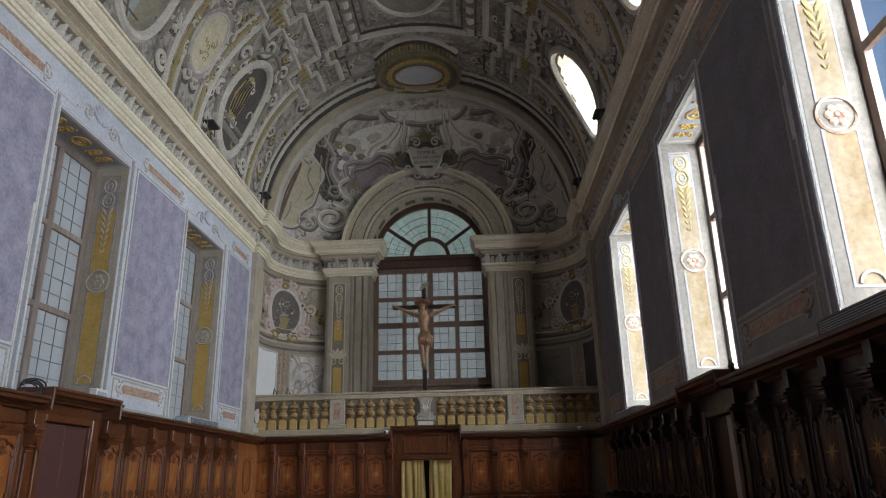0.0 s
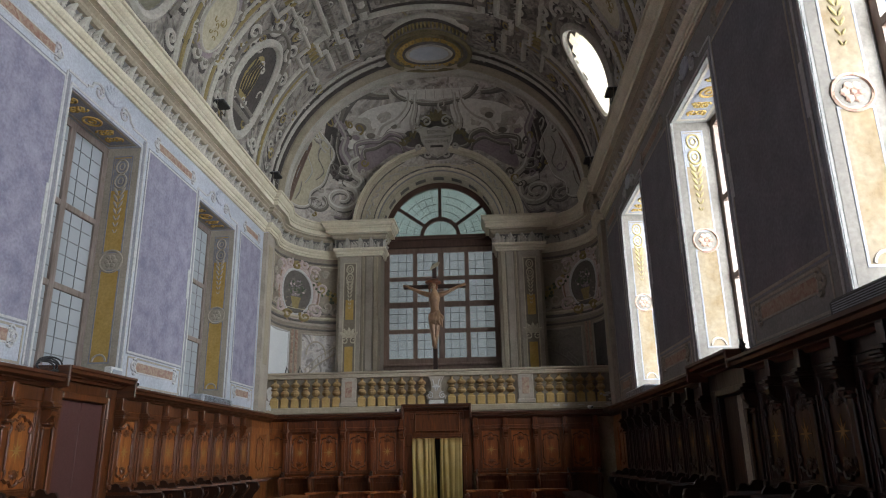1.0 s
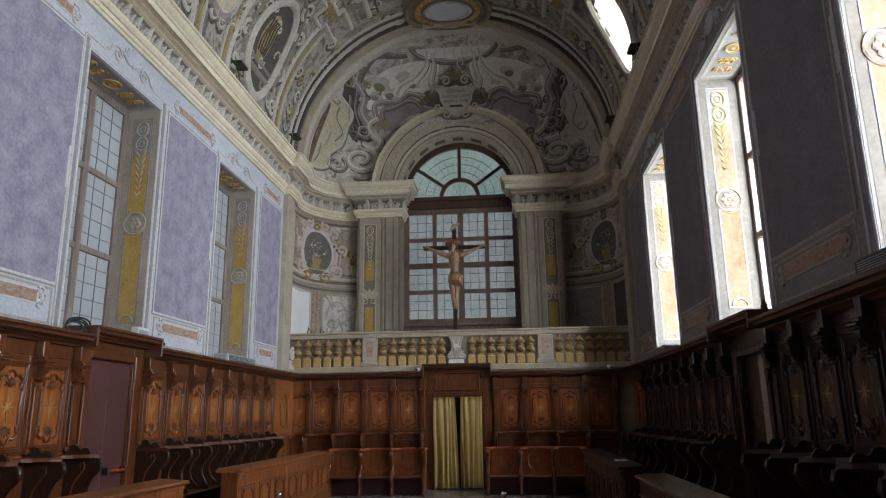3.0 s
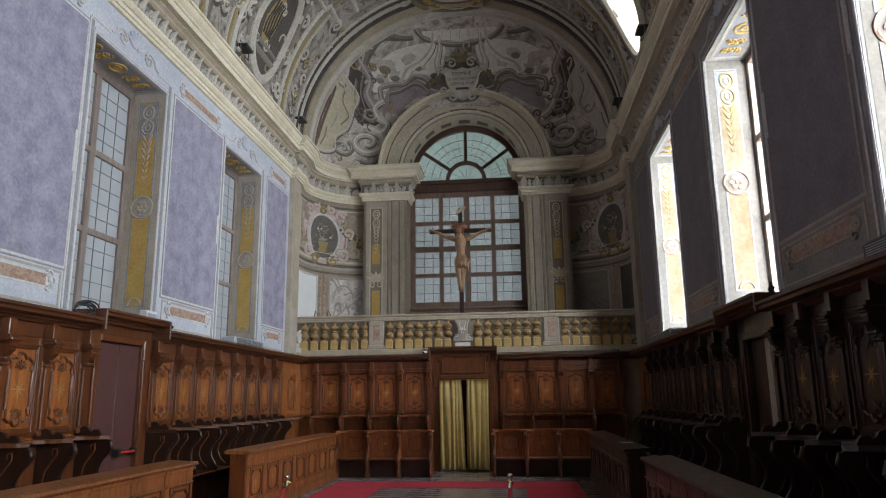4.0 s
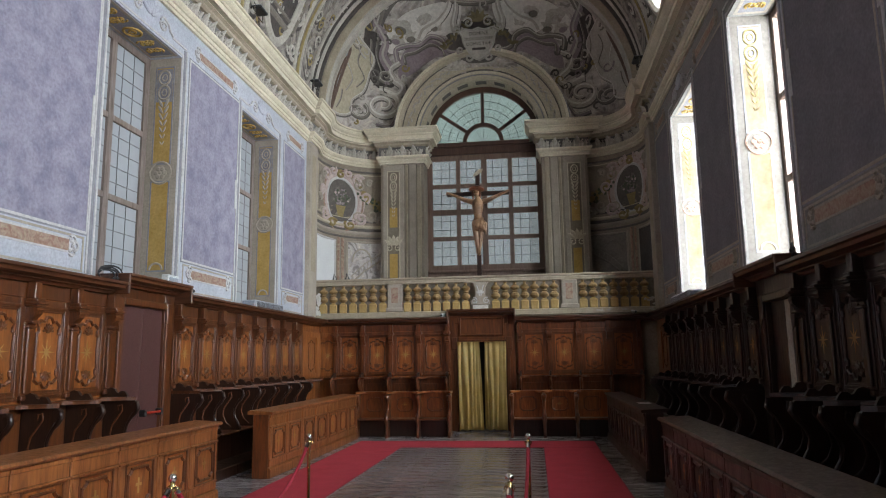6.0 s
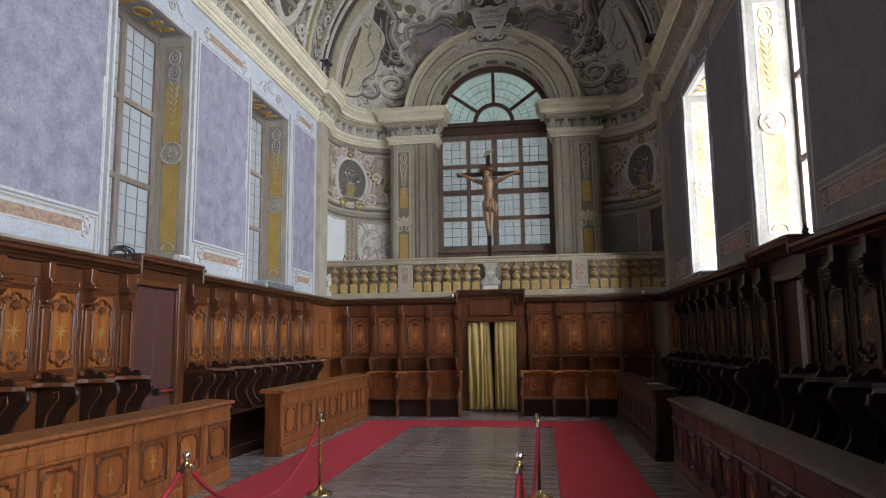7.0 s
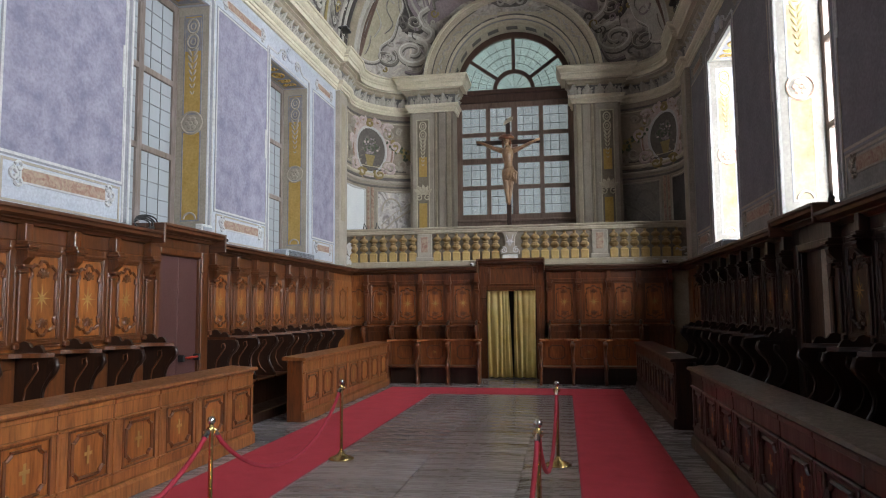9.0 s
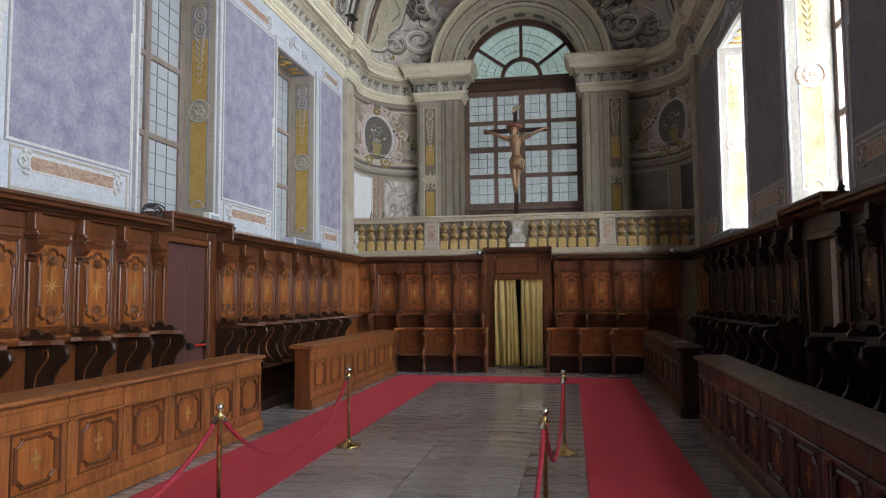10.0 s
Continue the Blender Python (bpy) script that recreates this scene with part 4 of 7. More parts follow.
drape(-1.29, -0.73, "yellow satin curtain drawn slightly aside in the doorway", 2)
bm = bmesh.new()
tube(bm, [(-1.985, 18.09, 2.262), (-0.725, 18.09, 2.262)], 0.012, 8)
tagged(part("curtain_rod", bm, "brass"), "thin brass rod carrying the doorway curtains", "curtain rod")


# ---- desks and low benches ----
def octagon(w, h, zc, c=0.3):
    q = [(w, h * (1 - c)), (w * 0.9, h * (1 - c)), (w * (1 - c), h * 0.9), (w * (1 - c), h)]
    pts = [(w, -h * (1 - c)), *q]
    loop = pts + [(-x, z) for x, z in reversed(pts)]
    lower = [(-x, -z) for x, z in q]
    loop = q + [(-x, z) for x, z in reversed(q)] + lower + [(-x, z) for x, z in reversed(lower)]
    return [(x, zc + z) for x, z in loop]


def desk(m, bays, pitch, label, dark=False):
    """A long kneeling desk looking to -y; origin at the middle of its foot."""
    L = bays * pitch
    root = thing("kneeling_desk", m, label, "desk", "kneeling desks")
    # dark: right-hand desks, their shade painted in by darker wood throughout
    main, pan = ("oak_dark_and_shaded", "oak_dark_and_shaded") if dark else ("oak_mid", "oak_light")
    bm = bmesh.new()
    box(bm, -L / 2, 0.0, 0.0, L / 2, 0.26, 0.985, 0.008)
    part("carcass", bm, "oak_dark_and_shaded" if dark else "oak_end", root)
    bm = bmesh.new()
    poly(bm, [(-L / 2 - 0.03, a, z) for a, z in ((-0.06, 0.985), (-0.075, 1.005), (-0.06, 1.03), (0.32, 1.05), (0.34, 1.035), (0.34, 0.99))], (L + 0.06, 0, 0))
    part("desk_top", bm, "oak_mid" if not dark else "oak_dark_and_shaded", root)
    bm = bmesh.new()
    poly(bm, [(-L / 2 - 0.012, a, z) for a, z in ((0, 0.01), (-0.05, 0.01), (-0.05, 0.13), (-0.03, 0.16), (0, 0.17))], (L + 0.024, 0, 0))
    part("plinth", bm, "oak_mid" if not dark else "oak_dark_and_shaded", root)
    for k in range(bays):
        x = -L / 2 + (k + 0.5) * pitch
        hw = pitch / 2 - 0.007
        bm = bmesh.new()
        box(bm, x - hw, -0.022, 0.80, x + hw, -0.001, 0.975, 0.008)
        box(bm, x - hw, -0.042, 0.775, x + hw, -0.001, 0.80, 0.008)
        box(bm, x - hw, -0.034, 0.93, x + hw, -0.001, 0.978, 0.008)
        box(bm, x - hw, -0.034, 0.27, x + hw, -0.001, 0.295, 0.006)
        box(bm, x - hw, -0.022, 0.175, x + hw, -0.001, 0.29, 0.006)
        box(bm, x - hw, -0.022, 0.29, x - hw + 0.13, -0.001, 0.775, 0.006)
        box(bm, x + hw - 0.06, -0.022, 0.29, x + hw, -0.001, 0.775, 0.006)
        fr = part("panel_frame", bm, main, root)
        bm = bmesh.new()
        box(bm, x - hw + 0.035, -0.026, 0.33, x - hw + 0.095, -0.0225, 0.74, 0.003)
        part("strip", bm, main, fr)
        cx = x + 0.035
        bm = bmesh.new()
        box(bm, x - hw + 0.13, -0.008, 0.29, x + hw - 0.06, -0.001, 0.775)
        part("panel", bm, pan, root)
        bm = bmesh.new()
        ring_band(bm, [(cx + a, z) for a, z in octagon(hw * 0.62, 0.2, 0.53)], 0.036, 0.034)
        for a0, a1, b0, b1 in ((x - hw + 0.13, x - hw + 0.15, 0.29, 0.775), (x + hw - 0.08, x + hw - 0.06, 0.29, 0.775), (x - hw + 0.15, x + hw - 0.08, 0.29, 0.31), (x - hw + 0.15, x + hw - 0.08, 0.755, 0.775)):
            box(bm, a0, -0.03, b0, a1, -0.009, b1, 0.006)
        part("carved_moulding", bm, "oak" if not dark else "oak_dark_and_shaded", root)
        bm = bmesh.new()
        box(bm, cx - 0.016, -0.012, 0.45, cx + 0.016, -0.0085, 0.61)
        box(bm, cx - 0.055, -0.0125, 0.525, cx + 0.055, -0.0086, 0.556)
        part("cross_inlay", bm, "inlay", root, "pale cross inlaid in the panel")
    return root


desk(LEFT(9.06 - 0.75 * 5, 0, -4.25), 10, 0.75, "long walnut kneeling desk with cross-inlaid panels")
desk(LEFT((10.84 + 16.3) / 2, 0, -4.22), 7, 0.78, "walnut kneeling desk before the farther stalls")
desk(RIGHT(9.5 - 0.75 * 5, 0, 1.62), 10, 0.75, "walnut kneeling desk beside the carpet, shade in its wood colour", True)
desk(RIGHT((10.84 + 16.3) / 2, 0, 1.60), 7, 0.78, "walnut kneeling desk before the right stalls, shade in its wood colour", True)


def low_bench(m, bays, pitch, label):
    L = bays * pitch
    root = thing("low_bench", m, label, "bench", "low benches")
    bm = bmesh.new()
    box(bm, -L / 2, 0.40, 0.0, L / 2, 0.46, 1.02, 0.006)
    part("back", bm, "oak_end_panel", root)
    bm = bmesh.new()
    n = 12
    edge = []
    for k in range(bays):
        edge += [(-L / 2 + pitch * (k + j / n), 0.30 - 0.26 * abs(math.cos(math.pi * j / n)) ** 10) for j in range(n)]
    poly(bm, [(-L / 2 - 0.04, 0.48, 1.02), (-L / 2 - 0.04, 0.05, 1.02), *[(x_, y_, 1.02) for x_, y_ in edge], (L / 2, 0.04, 1.02), (L / 2 + 0.04, 0.05, 1.02), (L / 2 + 0.04, 0.48, 1.02)], (0, 0, 0.045))
    part("top_rail", bm, "oak_end_panel", root)
    bm = bmesh.new()
    box(bm, -L / 2 + 0.03, -0.02, 0.40, L / 2 - 0.03, 0.398, 0.44, 0.01)
    part("seat", bm, "oak_end", root)
    # dark board stands in for the shade under the seat
    bm = bmesh.new()
    box(bm, -L / 2 + 0.02, 0.3, 0.0, L / 2 - 0.02, 0.36, 0.398)
    part("riser", bm, "oak_dark_and_shaded", root)
    for k in range(bays + 1):
        x = -L / 2 + k * pitch
        bm = bmesh.new()
        poly(bm, [(x - 0.03, 0.40 - 0.42 * a, 0.0 + 1.0 * b) for a, b in ((0, 0), (1.0, 0), (1.0, 0.06), (0.86, 0.12), (0.8, 0.3), (0.98, 0.38), (1.02, 0.46), (0.9, 0.52), (0.55, 0.57), (0.4, 0.66), (0.38, 0.76), (0.52, 0.85), (0.78, 0.9), (0.86, 0.96), (0.8, 1.0), (0, 1.0))], (0.06, 0, 0))
        arm = part("arm", bm, "oak_end", root)
        bm = bmesh.new()
        line = [(1.0, 0.05), (0.86, 0.12), (0.8, 0.3), (0.98, 0.38), (1.02, 0.46), (0.9, 0.52), (0.55, 0.57), (0.4, 0.68), (0.44, 0.8), (0.74, 0.89), (0.84, 0.97)]
        tube(bm, [(x, 0.40 - 0.42 * a - 0.01, b) for a, b in line], [0.04, 0.034, 0.036, 0.05, 0.056, 0.046, 0.034, 0.034, 0.038, 0.05, 0.06], 8, False, Vector((1, 0, 0)))
        part("arm_scroll", bm, "oak_end", arm, "", True)
    for k in range(bays):
        x = -L / 2 + (k + 0.5) * pitch
        bm = bmesh.new()
        ring_band(bm, [(x + a, z) for a, z in octagon(0.2, 0.17, 0.75)], 0.028, 0.02)
        bmesh.ops.translate(bm, verts=bm.verts[:], vec=(0, 0.4, 0))
        part("carved_moulding", bm, "oak_end", root)
        bm = bmesh.new()
        star(bm, 0.09, 0.75, 0.398)
        part("star_inlay", bm, "inlay", root)
    return root


low_bench(END(-3.18, 0, 16.62), 3, 0.75, "dark walnut low bench with scrolled arms before the end stalls")
low_bench(END(0.55, 0, 16.62), 3, 0.75, "dark walnut low bench with scrolled arms before the end stalls")


# ---- rope barriers ----
def stanchion(x, y):
    root = thing("stanchion", pose(x, y, 0.0), "brass rope stanchion with ball top on the floor", "rope stanchion", "rope stanchions")
    bm = bmesh.new()
    lathe(bm, [(0.155, 0.0), (0.155, 0.012), (0.12, 0.03), (0.06, 0.05), (0.035, 0.075), (0.03, 0.1)], 24)
    part("base", bm, "brass", root, "", True)
    bm = bmesh.new()
    lathe(bm, [(0.019, 0.1), (0.019, 0.83), (0.027, 0.835), (0.027, 0.87), (0.017, 0.88), (0.017, 0.895)], 14)
    part("post", bm, "brass", root, "", True)
    bm = bmesh.new()
    bmesh.ops.create_uvsphere(bm, u_segments=16, v_segments=10, radius=0.034, matrix=Matrix.Translation((0, 0, 0.925)))
    part("ball", bm, "chrome", root, "polished ball", True)
    bm = bmesh.new()
    for a in (0, math.pi / 2, math.pi, 1.5 * math.pi):
        tube(bm, [(0.02 * math.cos(a) + 0.02 * math.cos(a) * math.cos(t), 0.02 * math.sin(a) + 0.02 * math.sin(a) * math.cos(t), 0.85 + 0.02 * math.sin(t)) for t in [k * math.pi / 4 for k in range(9)]], 0.004, 4)
    part("hook_ring", bm, "brass", root)
    return root


POSTS = [(-2.71, 8.27), (-2.82, 5.28), (-0.11, 8.27), (-0.22, 5.42), (-2.95, 2.2), (-0.35, 2.4)]
for x, y in POSTS:
    stanchion(x, y)


def rope(a, b, sag):
    root = thing("barrier_rope", pose(0, 0, 0), "red velvet rope hanging between stanchions", "rope", "barrier ropes")
    n = 24
    d = (Vector(b) - Vector(a)).normalized() * 0.045
    p, q = Vector((*a, 0.845)) + Vector((d.x, d.y, 0)), Vector((*b, 0.845)) - Vector((d.x, d.y, 0))
    pts = []
    for k in range(n + 1):
        f = k / n
        v = p.lerp(q, f)
        v.z -= sag * (1 - (2 * f - 1) ** 2) ** 0.85
        pts.append(v)
    bm = bmesh.new()
    tube(bm, pts, 0.019, 8)
    part("cord", bm, "rope", root, "", True)
    for u, w in ((pts[0], pts[2]), (pts[-1], pts[-3])):
        bm = bmesh.new()
        tube(bm, [u - (w - u) * 0.08, u.lerp(w, 0.04), u.lerp(w, 0.18), u.lerp(w, 0.22)], [0.008, 0.023, 0.023, 0.02], 8)
        part("end_cap", bm, "chrome", root, "polished hook cap")
    return root


rope(POSTS[0], POSTS[1], 0.55)
rope(POSTS[2], POSTS[3], 0.55)
rope(POSTS[1], POSTS[4], 0.5)
rope(POSTS[3], POSTS[5], 0.5)


# ---- balustrade of the balcony ----
bal = thing("balustrade", pose(0, 0, 0), "painted stone balustrade with ochre balusters", "balustrade", kind="structure")
bm = bmesh.new()
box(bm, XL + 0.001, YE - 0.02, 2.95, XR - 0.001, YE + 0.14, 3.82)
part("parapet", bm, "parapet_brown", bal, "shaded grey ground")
bm = bmesh.new()
box(bm, XL + 0.001, YE - 0.10, 3.83, XR - 0.001, YE + 0.2, 3.93, 0.012)
box(bm, XL + 0.001, YE - 0.13, 3.93, XR - 0.001, YE + 0.24, 4.0, 0.02)
part("hand_rail", bm, "stone", bal)
bm = bmesh.new()
box(bm, XL + 0.001, YE - 0.12, 2.93, XR - 0.001, YE - 0.021, 3.09, 0.015)
part("base_course", bm, "stone", bal)
bm = bmesh.new()
lathe(bm, [(0.04, 0.26), (0.045, 0.28), (0.10, 0.32), (0.118, 0.36), (0.10, 0.41), (0.06, 0.45), (0.05, 0.46), (0.09, 0.47), (0.09, 0.485), (0.05, 0.50), (0.06, 0.52), (0.11, 0.55), (0.118, 0.585), (0.09, 0.625), (0.04, 0.66), (0.03, 0.70), (0.045, 0.71), (0.045, 0.73)], 12)
box(bm, -0.10, -0.06, 0.0, 0.10, 0.06, 0.22, 0.01)
poly(bm, [(-0.10, -0.05, 0.22), (-0.03, -0.05, 0.27), (0.03, -0.05, 0.27), (0.10, -0.05, 0.22)], (0, 0.1, 0))
proto = part("baluster", bm, "baluster_ochre", bal)
proto.data.materials.append(M["baluster_bulb"])
for pg in proto.data.polygons:
    pg.material_index = 1 if pg.center.z > 0.255 else 0
groups = [(-5.65, 0.275), (-3.33, 0.262), (-0.97, 0.255), (1.30, 0.26)]
firstb = True
for x0, p in groups:
    for k in range(7):
        if firstb:
            b, firstb = proto, False
        else:
            b = new("baluster", proto.data)
            b.parent = bal
        b.location = (x0 + p * k, YE - 0.03, 3.092)
for xc in (-3.67, 0.945):
    bm = bmesh.new()
    box(bm, xc - 0.2, YE - 0.10, 3.091, xc + 0.2, YE - 0.0205, 3.829, 0.012)
    box(bm, xc - 0.24, YE - 0.115, 3.091, xc + 0.24, YE - 0.0205, 3.20, 0.012)
    ped = part("pedestal", bm, "grey", bal)
    bm = bmesh.new()
    box(bm, xc - 0.09, YE - 0.112, 3.33, xc + 0.09, YE - 0.101, 3.74, 0.004)
    part("inset", bm, "pinkstone", ped)
bm = bmesh.new()
poly(bm, [(AX + x, YE - 0.16, z) for x, z in ((-0.2, 3.82), (0.2, 3.82), (0.13, 3.68), (0.12, 3.5), (0.16, 3.4), (0.26, 3.33), (0.24, 3.24), (-0.24, 3.24), (-0.26, 3.33), (-0.16, 3.4), (-0.12, 3.5), (-0.13, 3.68))], (0, 0.138, 0))
con = part("console", bm, "grey", bal, "scrolled grey console")
bm = bmesh.new()
for s in (-1, 1):
    tube(bm, [(AX + s * p[0], YE - 0.17, p[2]) for p in scroll(0.16, 3.33, 0.09, 0.02, 1.4, 1.2, 16)], 0.014, 5)
    tube(bm, [(AX + s * 0.02, YE - 0.17, 3.45), (AX + s * 0.05, YE - 0.17, 3.6), (AX + s * 0.09, YE - 0.17, 3.74)], 0.012, 5)
shell(bm, AX, 3.5, 0.12, 1, YE - 0.17)
part("scrollwork", bm, "white_line", con)
bm = bmesh.new()
box(bm, AX - 0.2, YE - 0.14, 3.05, AX + 0.2, YE - 0.121, 3.22, 0.005)
tagged(part("plaque", bm, "marble"), "small white marble plaque under the balustrade console", "plaque")


rp = random.Random(6)
bm = bmesh.new()
for k in range(7):
    cx_, cz_ = XL + 0.06 + 0.05 * k * rp.random(), 3.1 + 0.1 * k * rp.random()
    n = 9
    poly(bm, [(cx_ + rp.uniform(0.03, 0.1) * math.cos(2 * math.pi * j / n), YE - 0.124 - 0.0004 * k, cz_ + rp.uniform(0.03, 0.14) * math.sin(2 * math.pi * j / n)) for j in range(n)], (0, 0.003, 0))
part("peeling_plaster", bm, "marble", bal, "white peeling plaster patch")
bm = bmesh.new()
for k in range(12):
    cx_, cz_ = XR - 0.08 - 0.16 * k * rp.random(), 3.0 + 0.04 * rp.random() + (0.28 * rp.random() if k < 5 else 0)
    n = 9
    poly(bm, [(cx_ + rp.uniform(0.02, 0.12) * math.cos(2 * math.pi * j / n), YE - 0.124 - 0.0004 * k, cz_ + rp.uniform(0.01, 0.05) * math.sin(2 * math.pi * j / n)) for j in range(n)], (0, 0.003, 0))
part("peeling_plaster", bm, "vault_light", bal, "pale peeling plaster patch")

# ---- crucifix on the balcony ----
cx, cy = -1.405, 18.62
cross = thing("crucifix", pose(cx, cy, 0), "dark wooden cross with a carved painted figure", "crucifix")
bm = bmesh.new()
box(bm, -0.06, 0.0, 3.4, 0.06, 0.07, 6.98, 0.008)
box(bm, -0.86, 0.0, 6.26, 0.86, 0.065, 6.38, 0.008)
part("cross", bm, "oak_dark_and_shaded", cross)
bm = bmesh.new()
poly(bm, [(-0.12, -0.015, 6.78), (0.13, -0.015, 6.92), (0.16, -0.015, 7.02), (0.04, -0.015, 7.0), (-0.1, -0.015, 6.88)], (0, 0.014, 0))
part("title_scroll", bm, "stone", cross, "pale curling scroll")
bm = bmesh.new()
FWD = Vector((0, 1, 0))
tube(bm, [(0.0, -0.05, 4.60), (0.01, -0.09, 4.72), (0.05, -0.15, 5.05), (0.07, -0.14, 5.3), (0.06, -0.12, 5.45)], [0.05, 0.055, 0.075, 0.095, 0.11], 10, False, FWD)
tube(bm, [(-0.03, -0.09, 4.64), (-0.02, -0.13, 4.78), (-0.05, -0.17, 5.08), (-0.07, -0.14, 5.32), (-0.06, -0.12, 5.46)], [0.045, 0.055, 0.075, 0.095, 0.11], 10, False, FWD)
tube(bm, [(0.0, -0.12, 5.24), (0.0, -0.13, 5.3), (0.0, -0.13, 5.42), (0.01, -0.12, 5.54), (0.01, -0.12, 5.64), (0.0, -0.13, 5.76), (0.0, -0.14, 5.9), (0.0, -0.12, 6.04), (0.0, -0.11, 6.12), (0.0, -0.11, 6.24)], [0.12, 0.15, 0.16, 0.145, 0.11, 0.118, 0.15, 0.155, 0.10, 0.055], 14, False, FWD)
for s in (-1, 1):
    tube(bm, [(s * 0.08, -0.11, 6.04), (s * 0.2, -0.1, 6.08), (s * 0.36, -0.1, 6.13), (s * 0.54, -0.08, 6.22), (s * 0.76, -0.04, 6.33), (s * 0.86, -0.03, 6.36)], [0.09, 0.075, 0.058, 0.048, 0.034, 0.04], 8)
bmesh.ops.create_uvsphere(bm, u_segments=12, v_segments=8, radius=1, matrix=Matrix.LocRotScale((-0.03, -0.17, 6.3), Euler((0.4, -0.2, 0)), (0.08, 0.09, 0.115)))
rng = random.Random(4)
for k in range(9):
    x = -0.15 + 0.037 * k
    zl = 5.25 - 0.012 * k + 0.07 * abs(math.sin(k * 2.3))
    bow = math.sqrt(max(0.05, 1 - (x / 0.2) ** 2))
    tube(bm, [(x * 0.9, -0.12 - 0.13 * bow, 5.5 + 0.012 * k), (x * 1.02 + 0.02, -0.14 - 0.15 * bow, 5.36), (x * 0.8 + 0.03, -0.13 - 0.14 * bow, zl)], [0.022, 0.03, 0.014], 6, False, FWD)
tube(bm, [(0.15, -0.2, 5.5), (0.21, -0.2, 5.42), (0.19, -0.18, 5.28), (0.21, -0.17, 5.14)], [0.04, 0.05, 0.035, 0.012], 7, False, FWD)
for k in range(5):
    for q in (-1, 1):
        z = 5.98 - 0.055 * k
        tube(bm, [(q * 0.02, -0.285 + 0.012 * k, z), (q * 0.09, -0.255 + 0.012 * k, z - 0.02), (q * 0.14, -0.17, z + 0.01)], [0.008, 0.013, 0.008], 5)
tube(bm, [(-0.03, -0.25, 6.26), (-0.03, -0.27, 6.2), (-0.02, -0.25, 6.13)], [0.05, 0.045, 0.015], 8, False, FWD)
part("figure", bm, "figure", cross, "carved painted figure", True)
bm = bmesh.new()
lathe(bm, [(0.13, 6.35), (0.21, 6.37), (0.225, 6.41), (0.19, 6.46), (0.12, 6.49), (0.04, 6.49)], 16, (-0.03, -0.12, 0))
for q in (-1, 1):
    tube(bm, [(-0.03 + q * 0.07, -0.12, 6.36), (-0.03 + q * 0.10, -0.13, 6.26), (-0.03 + q * 0.09, -0.14, 6.12)], [0.045, 0.04, 0.015], 7, False, FWD)
part("crown", bm, "oak_end", cross, "red-brown crown")


# ---- painted architecture on the side walls ----
def strip_frame(bm, x0, z0, x1, z1, w, y=-0.006, y0=-0.001):
    box(bm, x0, y, z0, x0 + w, y0, z1)
    box(bm, x1 - w, y, z0, x1, y0, z1)
    box(bm, x0 + w, y, z0, x1 - w, y0, z0 + w)
    box(bm, x0 + w, y, z1 - w, x1 - w, y0, z1)
    return bm


def trefoil(bm, x, z, s, r, y=-0.010):
    """A curled end ornament, opening to the side s."""
    tube(bm, [(x + s * p[0], y, z + p[2]) for p in scroll(0.0, 0.08, r, r * 0.25, 1.2, -1.4, 12)], 0.022, 5)
    tube(bm, [(x + s * p[0], y, z - p[2]) for p in scroll(0.0, 0.08, r, r * 0.25, 1.2, -1.4, 12)], 0.022, 5)
    tube(bm, [(x + s * (0.07 + 0.055 * math.cos(t)), y, z + 0.055 * math.sin(t)) for t in [k * math.pi / 5 for k in range(11)]], 0.019, 5)
    return bm


def wall_panel(m, w, label, field="lilac"):
    """Lilac field with moulded borders, a marbled strip above and below; origin at the middle of its foot."""
    root = thing("painted_wall_panel", m, label, "wall panel", "painted wall panels", "structure")
    h = w / 2
    # right-hand panels get duller trim too, shade painted in
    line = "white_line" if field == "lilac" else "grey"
    bm = bmesh.new()
    box(bm, -h, -0.004, 3.58, h, -0.0005, 7.16)
    part("field", bm, field, root, "mottled %s field" % ("lilac" if field == "lilac" else "shaded lilac"))
    bm = bmesh.new()
    strip_frame(bm, -h - 0.035, 3.545, h + 0.035, 7.195, 0.034, -0.009)
    part("border", bm, line, root)
    bm = bmesh.new()
    strip_frame(bm, -h - 0.058, 3.522, h + 0.058, 7.218, 0.022, -0.006)
    part("shadow_border", bm, "shadow_line", root)
    for z0, z1, ins in ((7.34, 7.48, 0.3), (3.27, 3.42, 0.32)):
        bm = bmesh.new()
        box(bm, -h + ins, -0.006, z0, h - ins, -0.001, z1)
        part("marbled_strip", bm, "pinkstone", root, "painted pink marble strip")
        bm = bmesh.new()
        strip_frame(bm, -h + ins - 0.025, z0 - 0.025, h - ins + 0.025, z1 + 0.025, 0.025, -0.009)
        part("strip_border", bm, line, root)
        for s in (-1, 1):
            bm = bmesh.new()
            trefoil(bm, s * (h - ins + 0.05), (z0 + z1) / 2, s, 0.075)
            part("end_scroll", bm, line, root)
    bm = bmesh.new()
    strip_frame(bm, -h + 0.02, 3.02, h - 0.02, 3.50, 0.03, -0.007)
    part("dado_border", bm, "grey", root)
    return root


PIERS = [(11.12, 13.17), (6.42, 8.50), (1.80, 3.85), (-2.85, -0.8), (15.88, 17.40)]
for a, b in PIERS:
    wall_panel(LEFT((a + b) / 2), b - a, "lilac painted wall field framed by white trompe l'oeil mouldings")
    wall_panel(RIGHT((a + b) / 2), b - a, "lilac wall field with shade in its colour, framed by painted mouldings", "lilac_shaded")


